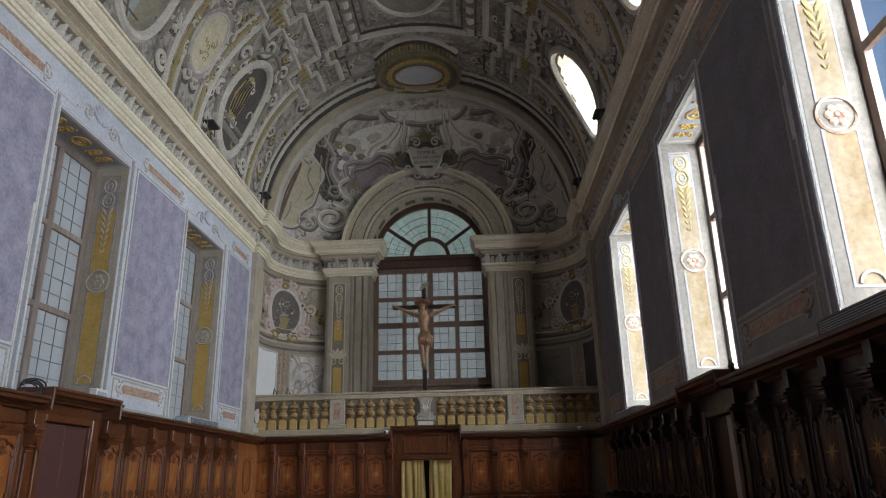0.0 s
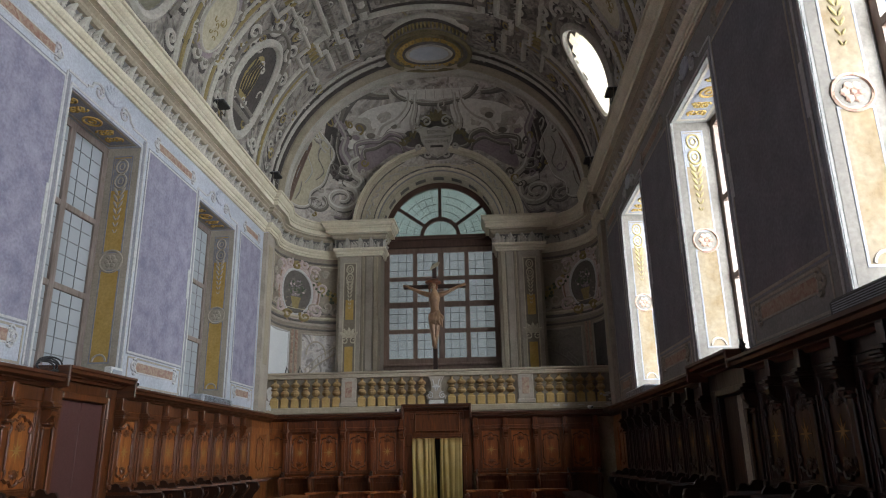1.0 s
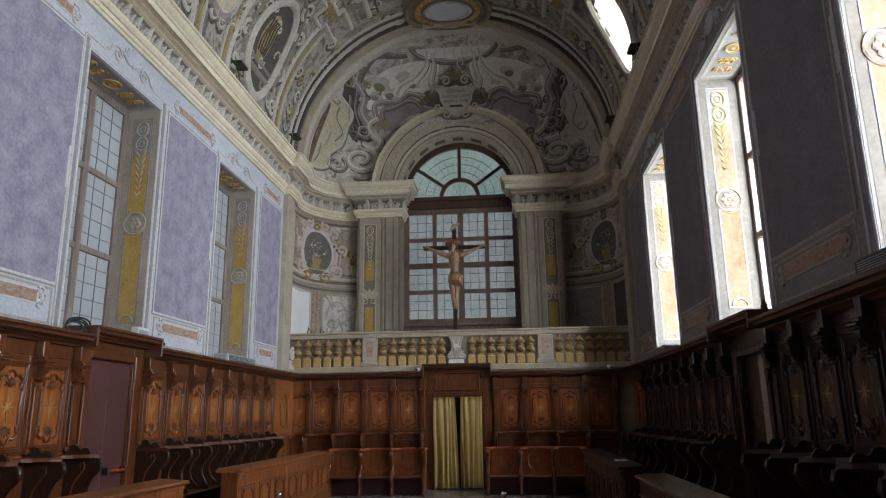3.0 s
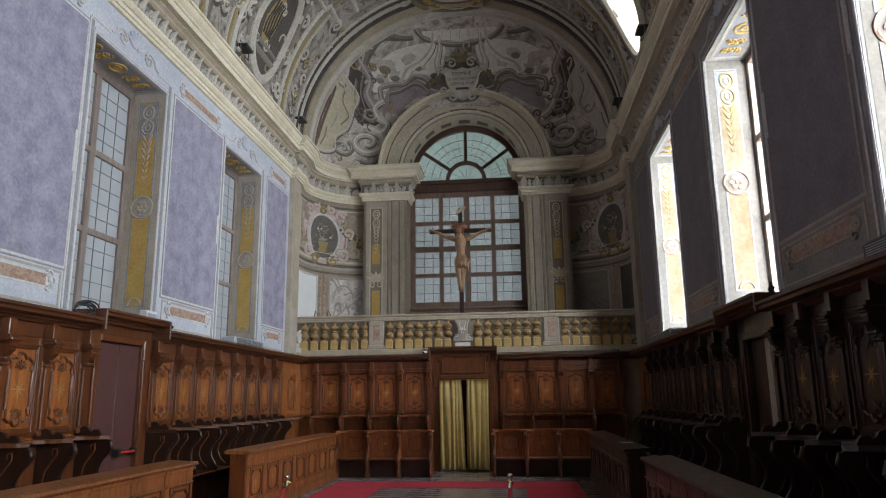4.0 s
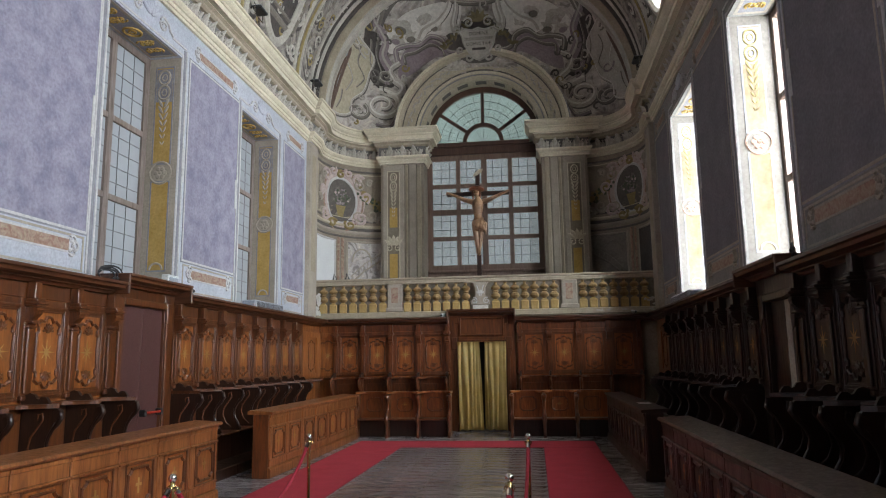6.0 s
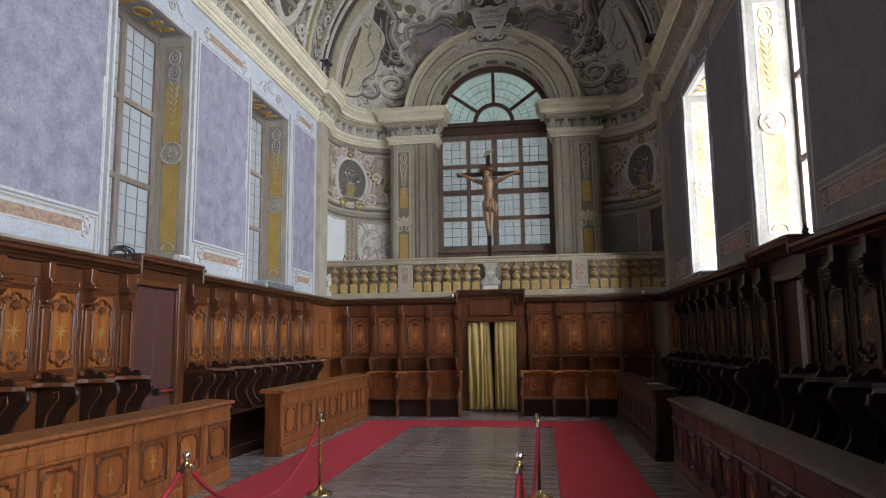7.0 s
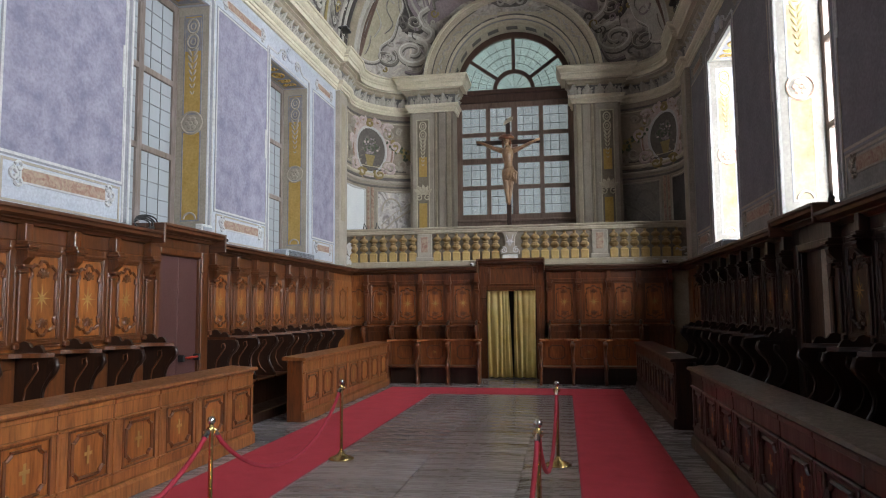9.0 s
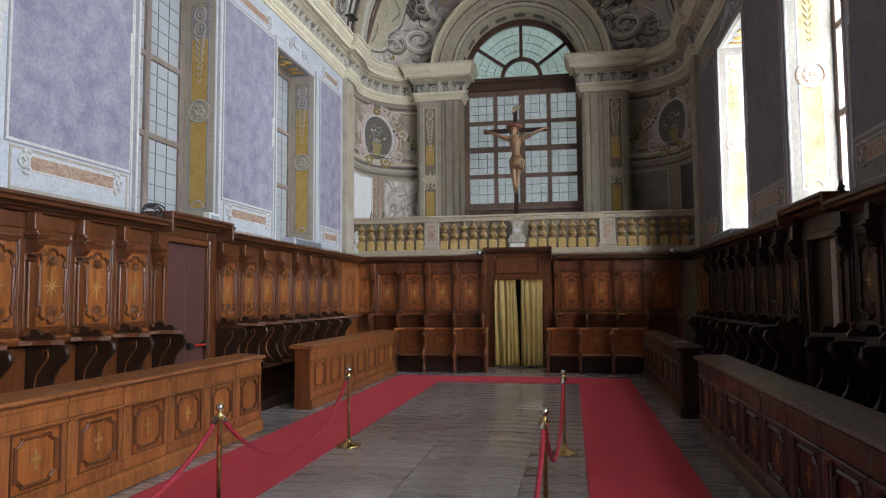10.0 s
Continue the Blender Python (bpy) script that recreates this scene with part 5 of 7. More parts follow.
def window_surround(m):
    root = thing("painted_window_surround", m, "grey and white painted surround with shell above the window", "window surround", "painted window surrounds", "structure")
    w = WHALF
    bm = bmesh.new()
    for s in (-1, 1):
        x0, x1 = sorted((s * (w + 0.14), s * (w + 0.18)))
        box(bm, x0, -0.016, 3.02, x1, -0.001, 7.28, 0.004)
        x0, x1 = sorted((s * (w + 0.005), s * (w + 0.05)))
        box(bm, x0, -0.012, 3.02, x1, -0.001, 7.13, 0.004)
        x0, x1 = sorted((s * (w + 0.18), s * (w + 0.24)))
        box(bm, x0, -0.013, 4.9, x1, -0.001, 5.5, 0.004)
        box(bm, *((s * (w + 0.14), -0.016, 7.28, s * (w - 0.35), -0.001, 7.32) if s < 0 else (w - 0.35, -0.016, 7.28, w + 0.14, -0.001, 7.32)), 0.004)
    box(bm, -w - 0.04, -0.012, 7.13, w + 0.04, -0.001, 7.17, 0.004)
    part("moulding", bm, "white_line", root)
    bm = bmesh.new()
    for s in (-1, 1):
        x0, x1 = sorted((s * (w + 0.06), s * (w + 0.13)))
        box(bm, x0, -0.006, 3.02, x1, -0.001, 7.26)
    part("shaded_band", bm, "shadow_line", root)
    bm = bmesh.new()
    for s in (-1, 1):
        pts = [(s * (w - 0.35), 7.32), (s * (w - 0.45), 7.36), (s * (w - 0.5), 7.45), (s * (w - 0.62), 7.5)]
        tube(bm, [(x, -0.012, z) for x, z in pts], 0.022, 5)
        tube(bm, [(s * p[0], -0.014, p[2]) for p in scroll(w - 0.66, 7.38, 0.13, 0.03, 1.4, 1.2, 18)], 0.022, 5)
    part("volutes", bm, "white_line", root)
    bm = bmesh.new()
    for k in range(-3, 4):
        a = k * 0.36
        mm = Matrix.LocRotScale((0.17 * math.sin(a), -0.012, 7.36 + 0.17 * math.cos(a)), Euler((0, a, 0)), (0.045, 0.03, 0.16))
        bmesh.ops.create_icosphere(bm, subdivisions=2, radius=1, matrix=mm)
    part("shell", bm, "pale", root, "painted shell", True)
    return root


surround = window_surround(LEFT(BAYS[0]))
for yc in BAYS[1:4]:
    copy_thing(surround, LEFT(yc))
for yc in BAYS[:4]:
    copy_thing(surround, RIGHT(yc))


def guilloche(bm, zt, y):
    for k in range(2):
        zc = zt - 0.16 - 0.27 * k
        tube(bm, [(0.10 * math.cos(t), y, zc + 0.13 * math.sin(t)) for t in [j * math.pi / 8 for j in range(16)]], 0.02, 5, True)
        tube(bm, [(0.045 * math.cos(t), y, zc + 0.06 * math.sin(t)) for t in [j * math.pi / 6 for j in range(12)]], 0.012, 5, True)
    for k in range(7):
        z = zt - 0.62 - 0.12 * k
        sc = 1.15 - 0.12 * k
        for s in (-1, 1):
            bmesh.ops.create_icosphere(bm, subdivisions=1, radius=1, matrix=Matrix.LocRotScale((s * 0.05 * sc, y, z), Euler((0, s * 0.5, 0)), (0.028 * sc, 0.014, 0.09 * sc)))
    return bm


def jamb_panel(m, ochre="ochre", margin="grey"):
    """Painted far jamb of a window, looking to -y; origin at the middle of its foot."""
    root = thing("painted_jamb", m, "ochre painted window jamb with husks and rosette", "window jamb", "painted jambs", "structure")
    bm = bmesh.new()
    box(bm, -0.288, -0.004, WZ0 + 0.002, 0.288, -0.0005, WZ1 - 0.002)
    part("stone_margin", bm, margin, root)
    bm = bmesh.new()
    box(bm, -0.15, -0.008, 3.35, 0.15, -0.0045, 4.86)
    box(bm, -0.15, -0.008, 5.2, 0.15, -0.0045, 6.92)
    part("ochre_field", bm, ochre, root)
    bm = bmesh.new()
    for z0, z1 in ((3.35, 4.86), (5.2, 6.92)):
        strip_frame(bm, -0.175, z0 - 0.025, 0.175, z1 + 0.025, 0.025, -0.012, -0.0045)
    part("field_border", bm, "shadow_line", root)
    bm = bmesh.new()
    box(bm, -0.145, -0.011, 6.3, 0.145, -0.0085, 6.9)
    part("dark_ground", bm, "shadow_line", root)
    bm = bmesh.new()
    guilloche(bm, 6.9, -0.016)
    part("guilloche", bm, "vault_gold" if margin == "jamb_grey_dimmed" else "grey", root, "painted knot with hanging husks")
    bm = bmesh.new()
    tube(bm, [(0.19 * math.cos(t), -0.012, 5.03 + 0.19 * math.sin(t)) for t in [k * math.pi / 12 for k in range(24)]], 0.022, 5, True)
    for k in range(6):
        a = k * math.pi / 3
        bmesh.ops.create_icosphere(bm, subdivisions=1, radius=1, matrix=Matrix.LocRotScale((0.075 * math.cos(a), -0.014, 5.03 + 0.075 * math.sin(a)), None, (0.05, 0.02, 0.05)))
    bmesh.ops.create_icosphere(bm, subdivisions=1, radius=1, matrix=Matrix.LocRotScale((0, -0.02, 5.03), None, (0.035, 0.02, 0.035)))
    part("rosette", bm, "pinkstone" if margin == "jamb_grey_dimmed" else "grey", root, "painted rosette in a ring")
    bm = bmesh.new()
    tube(bm, [(0.11 * math.cos(t), -0.012, 3.36 + 0.11 * math.sin(t)) for t in [k * math.pi / 10 for k in range(11)]], 0.02, 5)
    part("foot_scroll", bm, "grey", root)
    return root


jl = jamb_panel(pose(XL - 0.29, BAYS[0] + WHALF, 0))
for yc in BAYS[1:4]:
    copy_thing(jl, pose(XL - 0.29, yc + WHALF, 0))
# right jambs use the colours dimmed against the window light
jr = jamb_panel(pose(XR + 0.32, BAYS[0] + WHALF, 0), "ochre_dimmed", "jamb_grey_dimmed")
for yc in BAYS[1:4]:
    copy_thing(jr, pose(XR + 0.32, yc + WHALF, 0))


def soffit_panel(m):
    """Painted underside of a window head; local -y looks down."""
    root = thing("painted_soffit", m, "dark painted grotesque ornament under the window head", "window soffit", "painted soffits", "structure")
    bm = bmesh.new()
    box(bm, -0.9, -0.005, -0.2, 0.9, -0.001, 0.2)
    part("ground", bm, "shadow_line", root)
    bm = bmesh.new()
    strip_frame(bm, -0.96, -0.25, 0.96, 0.25, 0.05, -0.008)
    part("border", bm, "grey", root)
    bm = bmesh.new()
    tube(bm, [(0.15 * math.cos(t), -0.012, 0.13 * math.sin(t)) for t in [k * math.pi / 10 for k in range(20)]], 0.022, 5, True, Vector((0, 1, 0)))
    tube(bm, [(0.06 * math.cos(t), -0.012, 0.05 * math.sin(t)) for t in [k * math.pi / 8 for k in range(16)]], 0.018, 5, True, Vector((0, 1, 0)))
    for s in (-1, 1):
        for q in (-1, 1):
            tube(bm, [(s * p[0], -0.012, q * p[2]) for p in scroll(0.42, 0.06, 0.1, 0.02, 1.3, 2.0, 14)], 0.02, 5)
            tube(bm, [(s * p[0], -0.012, q * p[2]) for p in scroll(0.68, 0.06, 0.09, 0.02, 1.3, 0.6, 14)], 0.02, 5)
    part("grotesque", bm, "ochre", root)
    return root


for yc in BAYS[:3]:
    soffit_panel(Matrix.Translation((XL - 0.29, yc, WZ1)) @ Matrix(((0, 0, 1, 0), (1, 0, 0, 0), (0, 1, 0, 0), (0, 0, 0, 1))))
    soffit_panel(Matrix.Translation((XR + 0.32, yc, WZ1)) @ Matrix(((0, 0, 1, 0), (1, 0, 0, 0), (0, 1, 0, 0), (0, 0, 0, 1))))
for s, x in ((-1, XL), (1, XR)):
    bm = bmesh.new()
    box(bm, *sorted((x, x - s * 0.12))[:1], 17.55, 3.0, sorted((x, x - s * 0.12))[1], 18.2, 7.71)
    pil = tagged(part("corner_pilaster", bm, "grey"), "painted grey corner pilaster beside the balcony", "pilaster", kind="structure")
    bm = bmesh.new()
    xx = sorted((x - s * 0.121, x - s * 0.128))
    box(bm, xx[0], 17.72, 4.2, xx[1], 18.03, 7.4)
    part("inset", bm, "stone", pil)


# ---- leaf frieze of the great cornice ----
def along(path, step):
    """Points and directions every step along a plan line."""
    out, carry = [], step / 2
    for a, b in zip(path, path[1:]):
        a, b = Vector(a), Vector(b)
        d = b - a
        L = d.length
        if L < 1e-6:
            continue
        d /= L
        s = carry
        while s < L:
            out.append((a + d * s, d))
            s += step
        carry = s - L
    return out


def leaf(bm, p, d, z, h, w, out):
    """A curled acanthus leaf standing on the frieze; nr is its outward side."""
    nr = Vector((d.y, -d.x))
    P = lambda u, o, zz: bm.verts.new((p.x + d.x * u + nr.x * o, p.y + d.y * u + nr.y * o, zz))
    base = [P(-w / 2, out, z), P(-w * 0.2, out + 0.03, z), P(w * 0.2, out + 0.03, z), P(w / 2, out, z)]
    mid = [P(-w * 0.55, out + 0.01, z + h * 0.55), P(-w * 0.2, out + 0.055, z + h * 0.6), P(w * 0.2, out + 0.055, z + h * 0.6), P(w * 0.55, out + 0.01, z + h * 0.55)]
    tip = [P(-w * 0.3, out + 0.03, z + h * 0.86), P(-w * 0.12, out + 0.11, z + h), P(w * 0.12, out + 0.11, z + h), P(w * 0.3, out + 0.03, z + h * 0.86)]
    for a, b in ((base, mid), (mid, tip)):
        for k in range(3):
            bm.faces.new((a[k], a[k + 1], b[k + 1], b[k]))


for side, nm in ((-1, "cornice_left"), (1, "cornice_right")):
    path = hall_path(side)
    clipped = [q for q in path if q[1] > -4]
    if side < 0:
        clipped = [(path[0][0], 0.0)] + path[1:]
    else:
        clipped = path[:-1] + [(path[-1][0], 0.0)]
    bm = bmesh.new()
    rl = random.Random(40 + side)
    for k, (p, d) in enumerate(along(clipped, 0.115)):
        q = p + d * rl.uniform(-0.03, 0.03)
        big = k % 3 == 0
        leaf(bm, q, d, 7.965 + rl.uniform(0, 0.02), (0.29 if big else 0.17) + rl.uniform(-0.03, 0.03), (0.17 if big else 0.10) + rl.uniform(-0.02, 0.02), 0.045)
        nr = Vector((d.y, -d.x))
        c = q + nr * 0.085 + d * 0.05
        for dz in (0.08, 0.17):
            bmesh.ops.create_icosphere(bm, subdivisions=1, radius=rl.uniform(0.018, 0.034), matrix=Matrix.Translation((c.x + rl.uniform(-0.02, 0.02), c.y, 7.97 + dz + rl.uniform(-0.03, 0.04))))
    lf = part("leaf_frieze", bm, "vault_light", bpy.data.objects[nm], "pale carved acanthus leaves")
    tagged(lf, kind="stuff")


# ---- ornament laid on curved surfaces ----
def normal_of(f, u, v, inside):
    e = 1e-3
    p = f(u, v)
    n = (f(u + e, v) - f(u - e, v)).cross(f(u, v + e) - f(u, v - e)).normalized()
    return n if n.dot(Vector(inside) - p) > 0 else -n


def ribbon(bm, f, uvs, w, h, inside, closed=False, lift=0.0):
    """A moulded ribbon of width w and relief h along a line of (u, v) on the surface f. w may be a list."""
    P = [f(*q) for q in uvs]
    N = [normal_of(f, q[0], q[1], (inside[0], P[i].y if inside[1] is None else inside[1], inside[2])) for i, q in enumerate(uvs)]
    n = len(P)
    rows = []
    for i in range(n):
        a = P[(i - 1) % n] if closed or i else P[i]
        b = P[(i + 1) % n] if closed or i < n - 1 else P[i]
        t = (b - a).normalized()
        s = t.cross(N[i]).normalized()
        ww = w[i] if isinstance(w, list) else w
        base = P[i] + N[i] * lift
        rows.append([bm.verts.new(base - s * ww / 2 - N[i] * 0.02), bm.verts.new(base - s * ww / 2 + N[i] * h * 0.4), bm.verts.new(base - s * ww * 0.2 + N[i] * h), bm.verts.new(base + s * ww * 0.2 + N[i] * h), bm.verts.new(base + s * ww / 2 + N[i] * h * 0.4), bm.verts.new(base + s * ww / 2 - N[i] * 0.02)])
    for i in range(n if closed else n - 1):
        p, q = rows[i], rows[(i + 1) % n]
        for j in range(5):
            bm.faces.new((p[j], p[j + 1], q[j + 1], q[j]))
    return bm


def patch(bm, f, loop, h, inside, rings=4):
    """A thin curved plate filling a loop of (u, v) round its centre."""
    cu = sum(q[0] for q in loop) / len(loop)
    cv = sum(q[1] for q in loop) / len(loop)
    at = lambda u, v: f(u, v) + normal_of(f, u, v, (inside[0], f(u, v).y if inside[1] is None else inside[1], inside[2])) * h
    prev = [bm.verts.new(at(*q)) for q in loop]
    n = len(loop)
    for r in range(1, rings):
        k = 1 - r / rings
        cur = [bm.verts.new(at(cu + (q[0] - cu) * k, cv + (q[1] - cv) * k)) for q in loop]
        for i in range(n):
            bm.faces.new((prev[i], prev[(i + 1) % n], cur[(i + 1) % n], cur[i]))
        prev = cur
    c = bm.verts.new(at(cu, cv))
    for i in range(n):
        bm.faces.new((prev[i], prev[(i + 1) % n], c))
    return bm


def ell(cu, cv, ru, rv, n=36, a0=0.0, a1=360.0):
    full = abs(a1 - a0) >= 360
    m = n if full else n + 1
    return [(cu + ru * math.cos(radians(a0 + (a1 - a0) * k / n)), cv + rv * math.sin(radians(a0 + (a1 - a0) * k / n))) for k in range(m)]


def spiral(cu, cv, ru, rv, turns, a0, s=1, n=26):
    return [(cu + s * ru * (1 - 0.8 * k / n) * math.cos(a0 + turns * 2 * math.pi * k / n), cv + rv * (1 - 0.8 * k / n) * math.sin(a0 + turns * 2 * math.pi * k / n)) for k in range(n + 1)]


# ---- apse walls: niches, piers ----
def apse_at(side):
    pl = [Vector(q) for q in apse_plan(side, n=24)] + [Vector((AX + side * 3.2, 20.55))]
    cum = [0.0]
    for a, b in zip(pl, pl[1:]):
        cum.append(cum[-1] + (b - a).length)

    def f(u, z):
        u = min(max(u, 0.0), cum[-1])
        i = max(k for k in range(len(pl) - 1) if cum[k] <= u + 1e-9)
        g = (u - cum[i]) / max(1e-9, cum[i + 1] - cum[i])
        q = pl[i].lerp(pl[i + 1], g)
        return Vector((q.x, q.y, z))
    return f


APSE_IN = (AX, 18.0, 6.0)


def rect(u0, z0, u1, z1, n=6):
    return [(u0 + (u1 - u0) * k / n, z0) for k in range(n)] + [(u1, z0 + (z1 - z0) * k / n) for k in range(n)] + [(u1 - (u1 - u0) * k / n, z1) for k in range(n)] + [(u0, z1 - (z1 - z0) * k / n) for k in range(n)]


def niche_painting(side):
    f = apse_at(side)
    root = thing("painted_niche", pose(0, 0, 0), "painted cartouche with flower vase over painted doorways", "wall painting", "niche paintings", "structure")
    add = lambda name, mat, bm, label="", par=None: part(name, bm, mat, par or root, label)
    bm = bmesh.new()
    ribbon(bm, f, rect(0.25, 6.0, 3.25, 7.55), 0.06, 0.02, APSE_IN, True)
    add("panel_border", "vault_mid_dark", bm)
    bm = bmesh.new()
    ribbon(bm, f, rect(0.35, 6.08, 3.15, 7.46), 0.03, 0.02, APSE_IN, True)
    add("panel_border", "arch_stone", bm)
    bm = bmesh.new()
    patch(bm, f, rect(0.4, 6.12, 3.1, 7.42), 0.006, APSE_IN)
    add("panel_ground", "fresco_wall", bm, "brownish grey panel ground")
    bm = bmesh.new()
    patch(bm, f, ell(1.64, 6.58, 0.86, 0.84, 40), 0.010, APSE_IN)
    add("cartouche_ground", "rose", bm)
    bm = bmesh.new()
    patch(bm, f, ell(1.64, 6.58, 0.56, 0.66), 0.018, APSE_IN)
    add("dark_oval", "oval_umber", bm, "dark oval ground")
    for k, (w, mat, r) in enumerate(((0.13, "rose", 1.2), (0.09, "white_line", 1.04), (0.05, "pinkstone", 1.42))):
        bm = bmesh.new()
        ribbon(bm, f, ell(1.64, 6.58, 0.56 * r, 0.66 * r), w, 0.035, APSE_IN, True)
        add("oval_frame", mat, bm)
    # vase and flowers
    bm = bmesh.new()
    patch(bm, f, [(1.64 - 0.20, 6.42), (1.64 - 0.13, 6.2), (1.64 - 0.1, 6.08), (1.64 + 0.1, 6.08), (1.64 + 0.13, 6.2), (1.64 + 0.20, 6.42)], 0.03, APSE_IN)
    add("painted_vase", "vault_gold", bm, "dull gold painted vase")
    rng = random.Random(5)
    for mat, cnt in (("leafpaint", 26), ("vault_mauve", 18), ("vault_mid", 14), ("rose", 5)):
        bm = bmesh.new()
        for _ in range(cnt):
            a, r = rng.uniform(0, 6.28), rng.uniform(0, 1) ** 0.6
            patch(bm, f, ell(1.64 + 0.34 * r * math.cos(a), 6.70 + 0.26 * r * math.sin(a), rng.uniform(0.03, 0.06), rng.uniform(0.03, 0.05), 7), 0.035 + rng.uniform(0, 0.01), APSE_IN, 2)
        add("painted_flowers", mat, bm)
    # scrolls round the cartouche
    bm = bmesh.new()
    for s in (-1, 1):
        for cu, cv, r, a0, tn in ((0.62, 7.25, 0.2, 0.4, 1.3), (0.72, 6.1, 0.2, 3.6, 1.2), (0.86, 6.75, 0.17, 5.0, 1.2), (0.3, 7.45, 0.14, 2.2, 1.1)):
            ribbon(bm, f, [(1.64 + s * (q[0]), q[1]) for q in spiral(cu, cv, r, r, tn, a0)], 0.11, 0.06, APSE_IN)
    add("cartouche_scrolls", "rose", bm, "pink and white curling scrolls")
    bm = bmesh.new()
    ribbon(bm, f, [(2.2, 5.98), (2.5, 6.12), (2.8, 6.06), (3.1, 5.92), (3.25, 5.85)], 0.12, 0.04, APSE_IN)
    ribbon(bm, f, spiral(2.25, 6.13, 0.2, 0.16, 1.3, 0), 0.07, 0.04, APSE_IN)
    ribbon(bm, f, spiral(0.75, 6.08, 0.2, 0.16, 1.3, 0, -1), 0.07, 0.04, APSE_IN)
    add("pediment_scrolls", "grey", bm)
    bm = bmesh.new()
    for _ in range(34):
        g = rng.random()
        patch(bm, f, ell(2.35 + 0.7 * g + rng.uniform(-0.07, 0.07), 6.95 - 0.6 * g + rng.uniform(-0.13, 0.13) * (1 - 0.3 * g), 0.06, 0.055, 7), 0.03 + rng.uniform(0, 0.02), APSE_IN, 2)
    add("painted_garland", "vault_gold", bm, "golden fruit garland")
    bm = bmesh.new()
    for k in range(18):
        g = k / 17
        patch(bm, f, ell(2.32 + 0.78 * g + rng.uniform(-0.1, 0.1), 6.9 - 0.62 * g + rng.uniform(-0.16, 0.16), 0.045, 0.05, 6), 0.052, APSE_IN, 2)
    add("garland_leaves", "leafpaint", bm)
    bm = bmesh.new()
    for u, z, r, a0 in ((2.32, 7.12, 0.17, 2.6), (2.62, 7.2, 0.12, 0.4), (0.78, 7.2, 0.15, 0.2), (2.7, 6.2, 0.2, 3.4), (3.0, 6.05, 0.13, 1.0), (0.5, 6.5, 0.13, 4.4), (0.52, 6.95, 0.12, 1.4)):
        ribbon(bm, f, spiral(u, z, r, r, 1.3, a0, 1, 18), [0.09 * (1 - 0.6 * j / 18) for j in range(19)], 0.05, APSE_IN, lift=0.02)
    add("leaf_curls", "grey", bm, "grey leaf curls")
    bm = bmesh.new()
    for u, z, r, a0 in ((1.3, 5.86, 0.2, 0.4), (1.98, 5.86, 0.2, 2.4), (1.64, 7.38, 0.16, 1.5)):
        ribbon(bm, f, spiral(u, z, r, r * 0.7, 1.2, a0, 1, 18), 0.08, 0.06, APSE_IN, lift=0.03)
    add("crest_scrolls", "vault_gold", bm)
    # entablature band and doorways
    for z, w, mat, h in ((5.84, 0.10, "arch_stone", 0.07), (5.74, 0.08, "vault_mid_dark", 0.03), (5.64, 0.1, "grey", 0.05), (5.5, 0.06, "vault_mid_dark", 0.02)):
        bm = bmesh.new()
        ribbon(bm, f, [(0.15 + 3.2 * k / 24, z) for k in range(25)], w, h, APSE_IN)
        add("painted_entablature", mat, bm)
    # light of the left doorways and shade of the right are painted in
    for u0, u1, fill, fm in ((0.28, 1.46, "doorway_light" if side < 0 else "vault_dark", "white_line" if side < 0 else "grey"), (1.92, 3.1, "fresco_pale" if side < 0 else "vault_mid", "grey")):
        bm = bmesh.new()
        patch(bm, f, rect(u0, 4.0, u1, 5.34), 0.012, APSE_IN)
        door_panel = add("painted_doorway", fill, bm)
        bm = bmesh.new()
        ribbon(bm, f, [(u0, 3.9), (u0, 5.36), ((u0 + u1) / 2, 5.36), (u1, 5.36), (u1, 3.9)], 0.07, 0.03, APSE_IN)
        part("frame", bm, fm, door_panel)
    bm = bmesh.new()
    ribbon(bm, f, [(2.05, 4.1), (2.5, 4.5), (3.05, 4.85)], 0.05, 0.02, APSE_IN, lift=0.012)
    ribbon(bm, f, [(2.05, 4.3), (2.5, 4.72), (3.05, 5.05)], 0.025, 0.02, APSE_IN, lift=0.012)
    for k in range(8):
        u = 2.1 + 0.12 * k
        ribbon(bm, f, [(u, 4.15 + 0.095 * k), (u, 4.36 + 0.095 * k)], 0.014, 0.015, APSE_IN, lift=0.012)
    ribbon(bm, f, ell(2.4, 4.75, 0.3, 0.4, 16, 0, 180), 0.05, 0.02, APSE_IN, lift=0.012)
    # dimmer tone on the right carries the niche's shade
    add("painted_stair", "grey" if side < 0 else "vault_mid", bm, "painted stair with railing")
    bm = bmesh.new()
    for u in (1.6, 1.76):
        ribbon(bm, f, [(u, 3.9), (u, 5.45)], 0.09, 0.03, APSE_IN)
    add("painted_pilaster", "pinkstone", bm)
    return root


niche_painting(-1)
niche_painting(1)


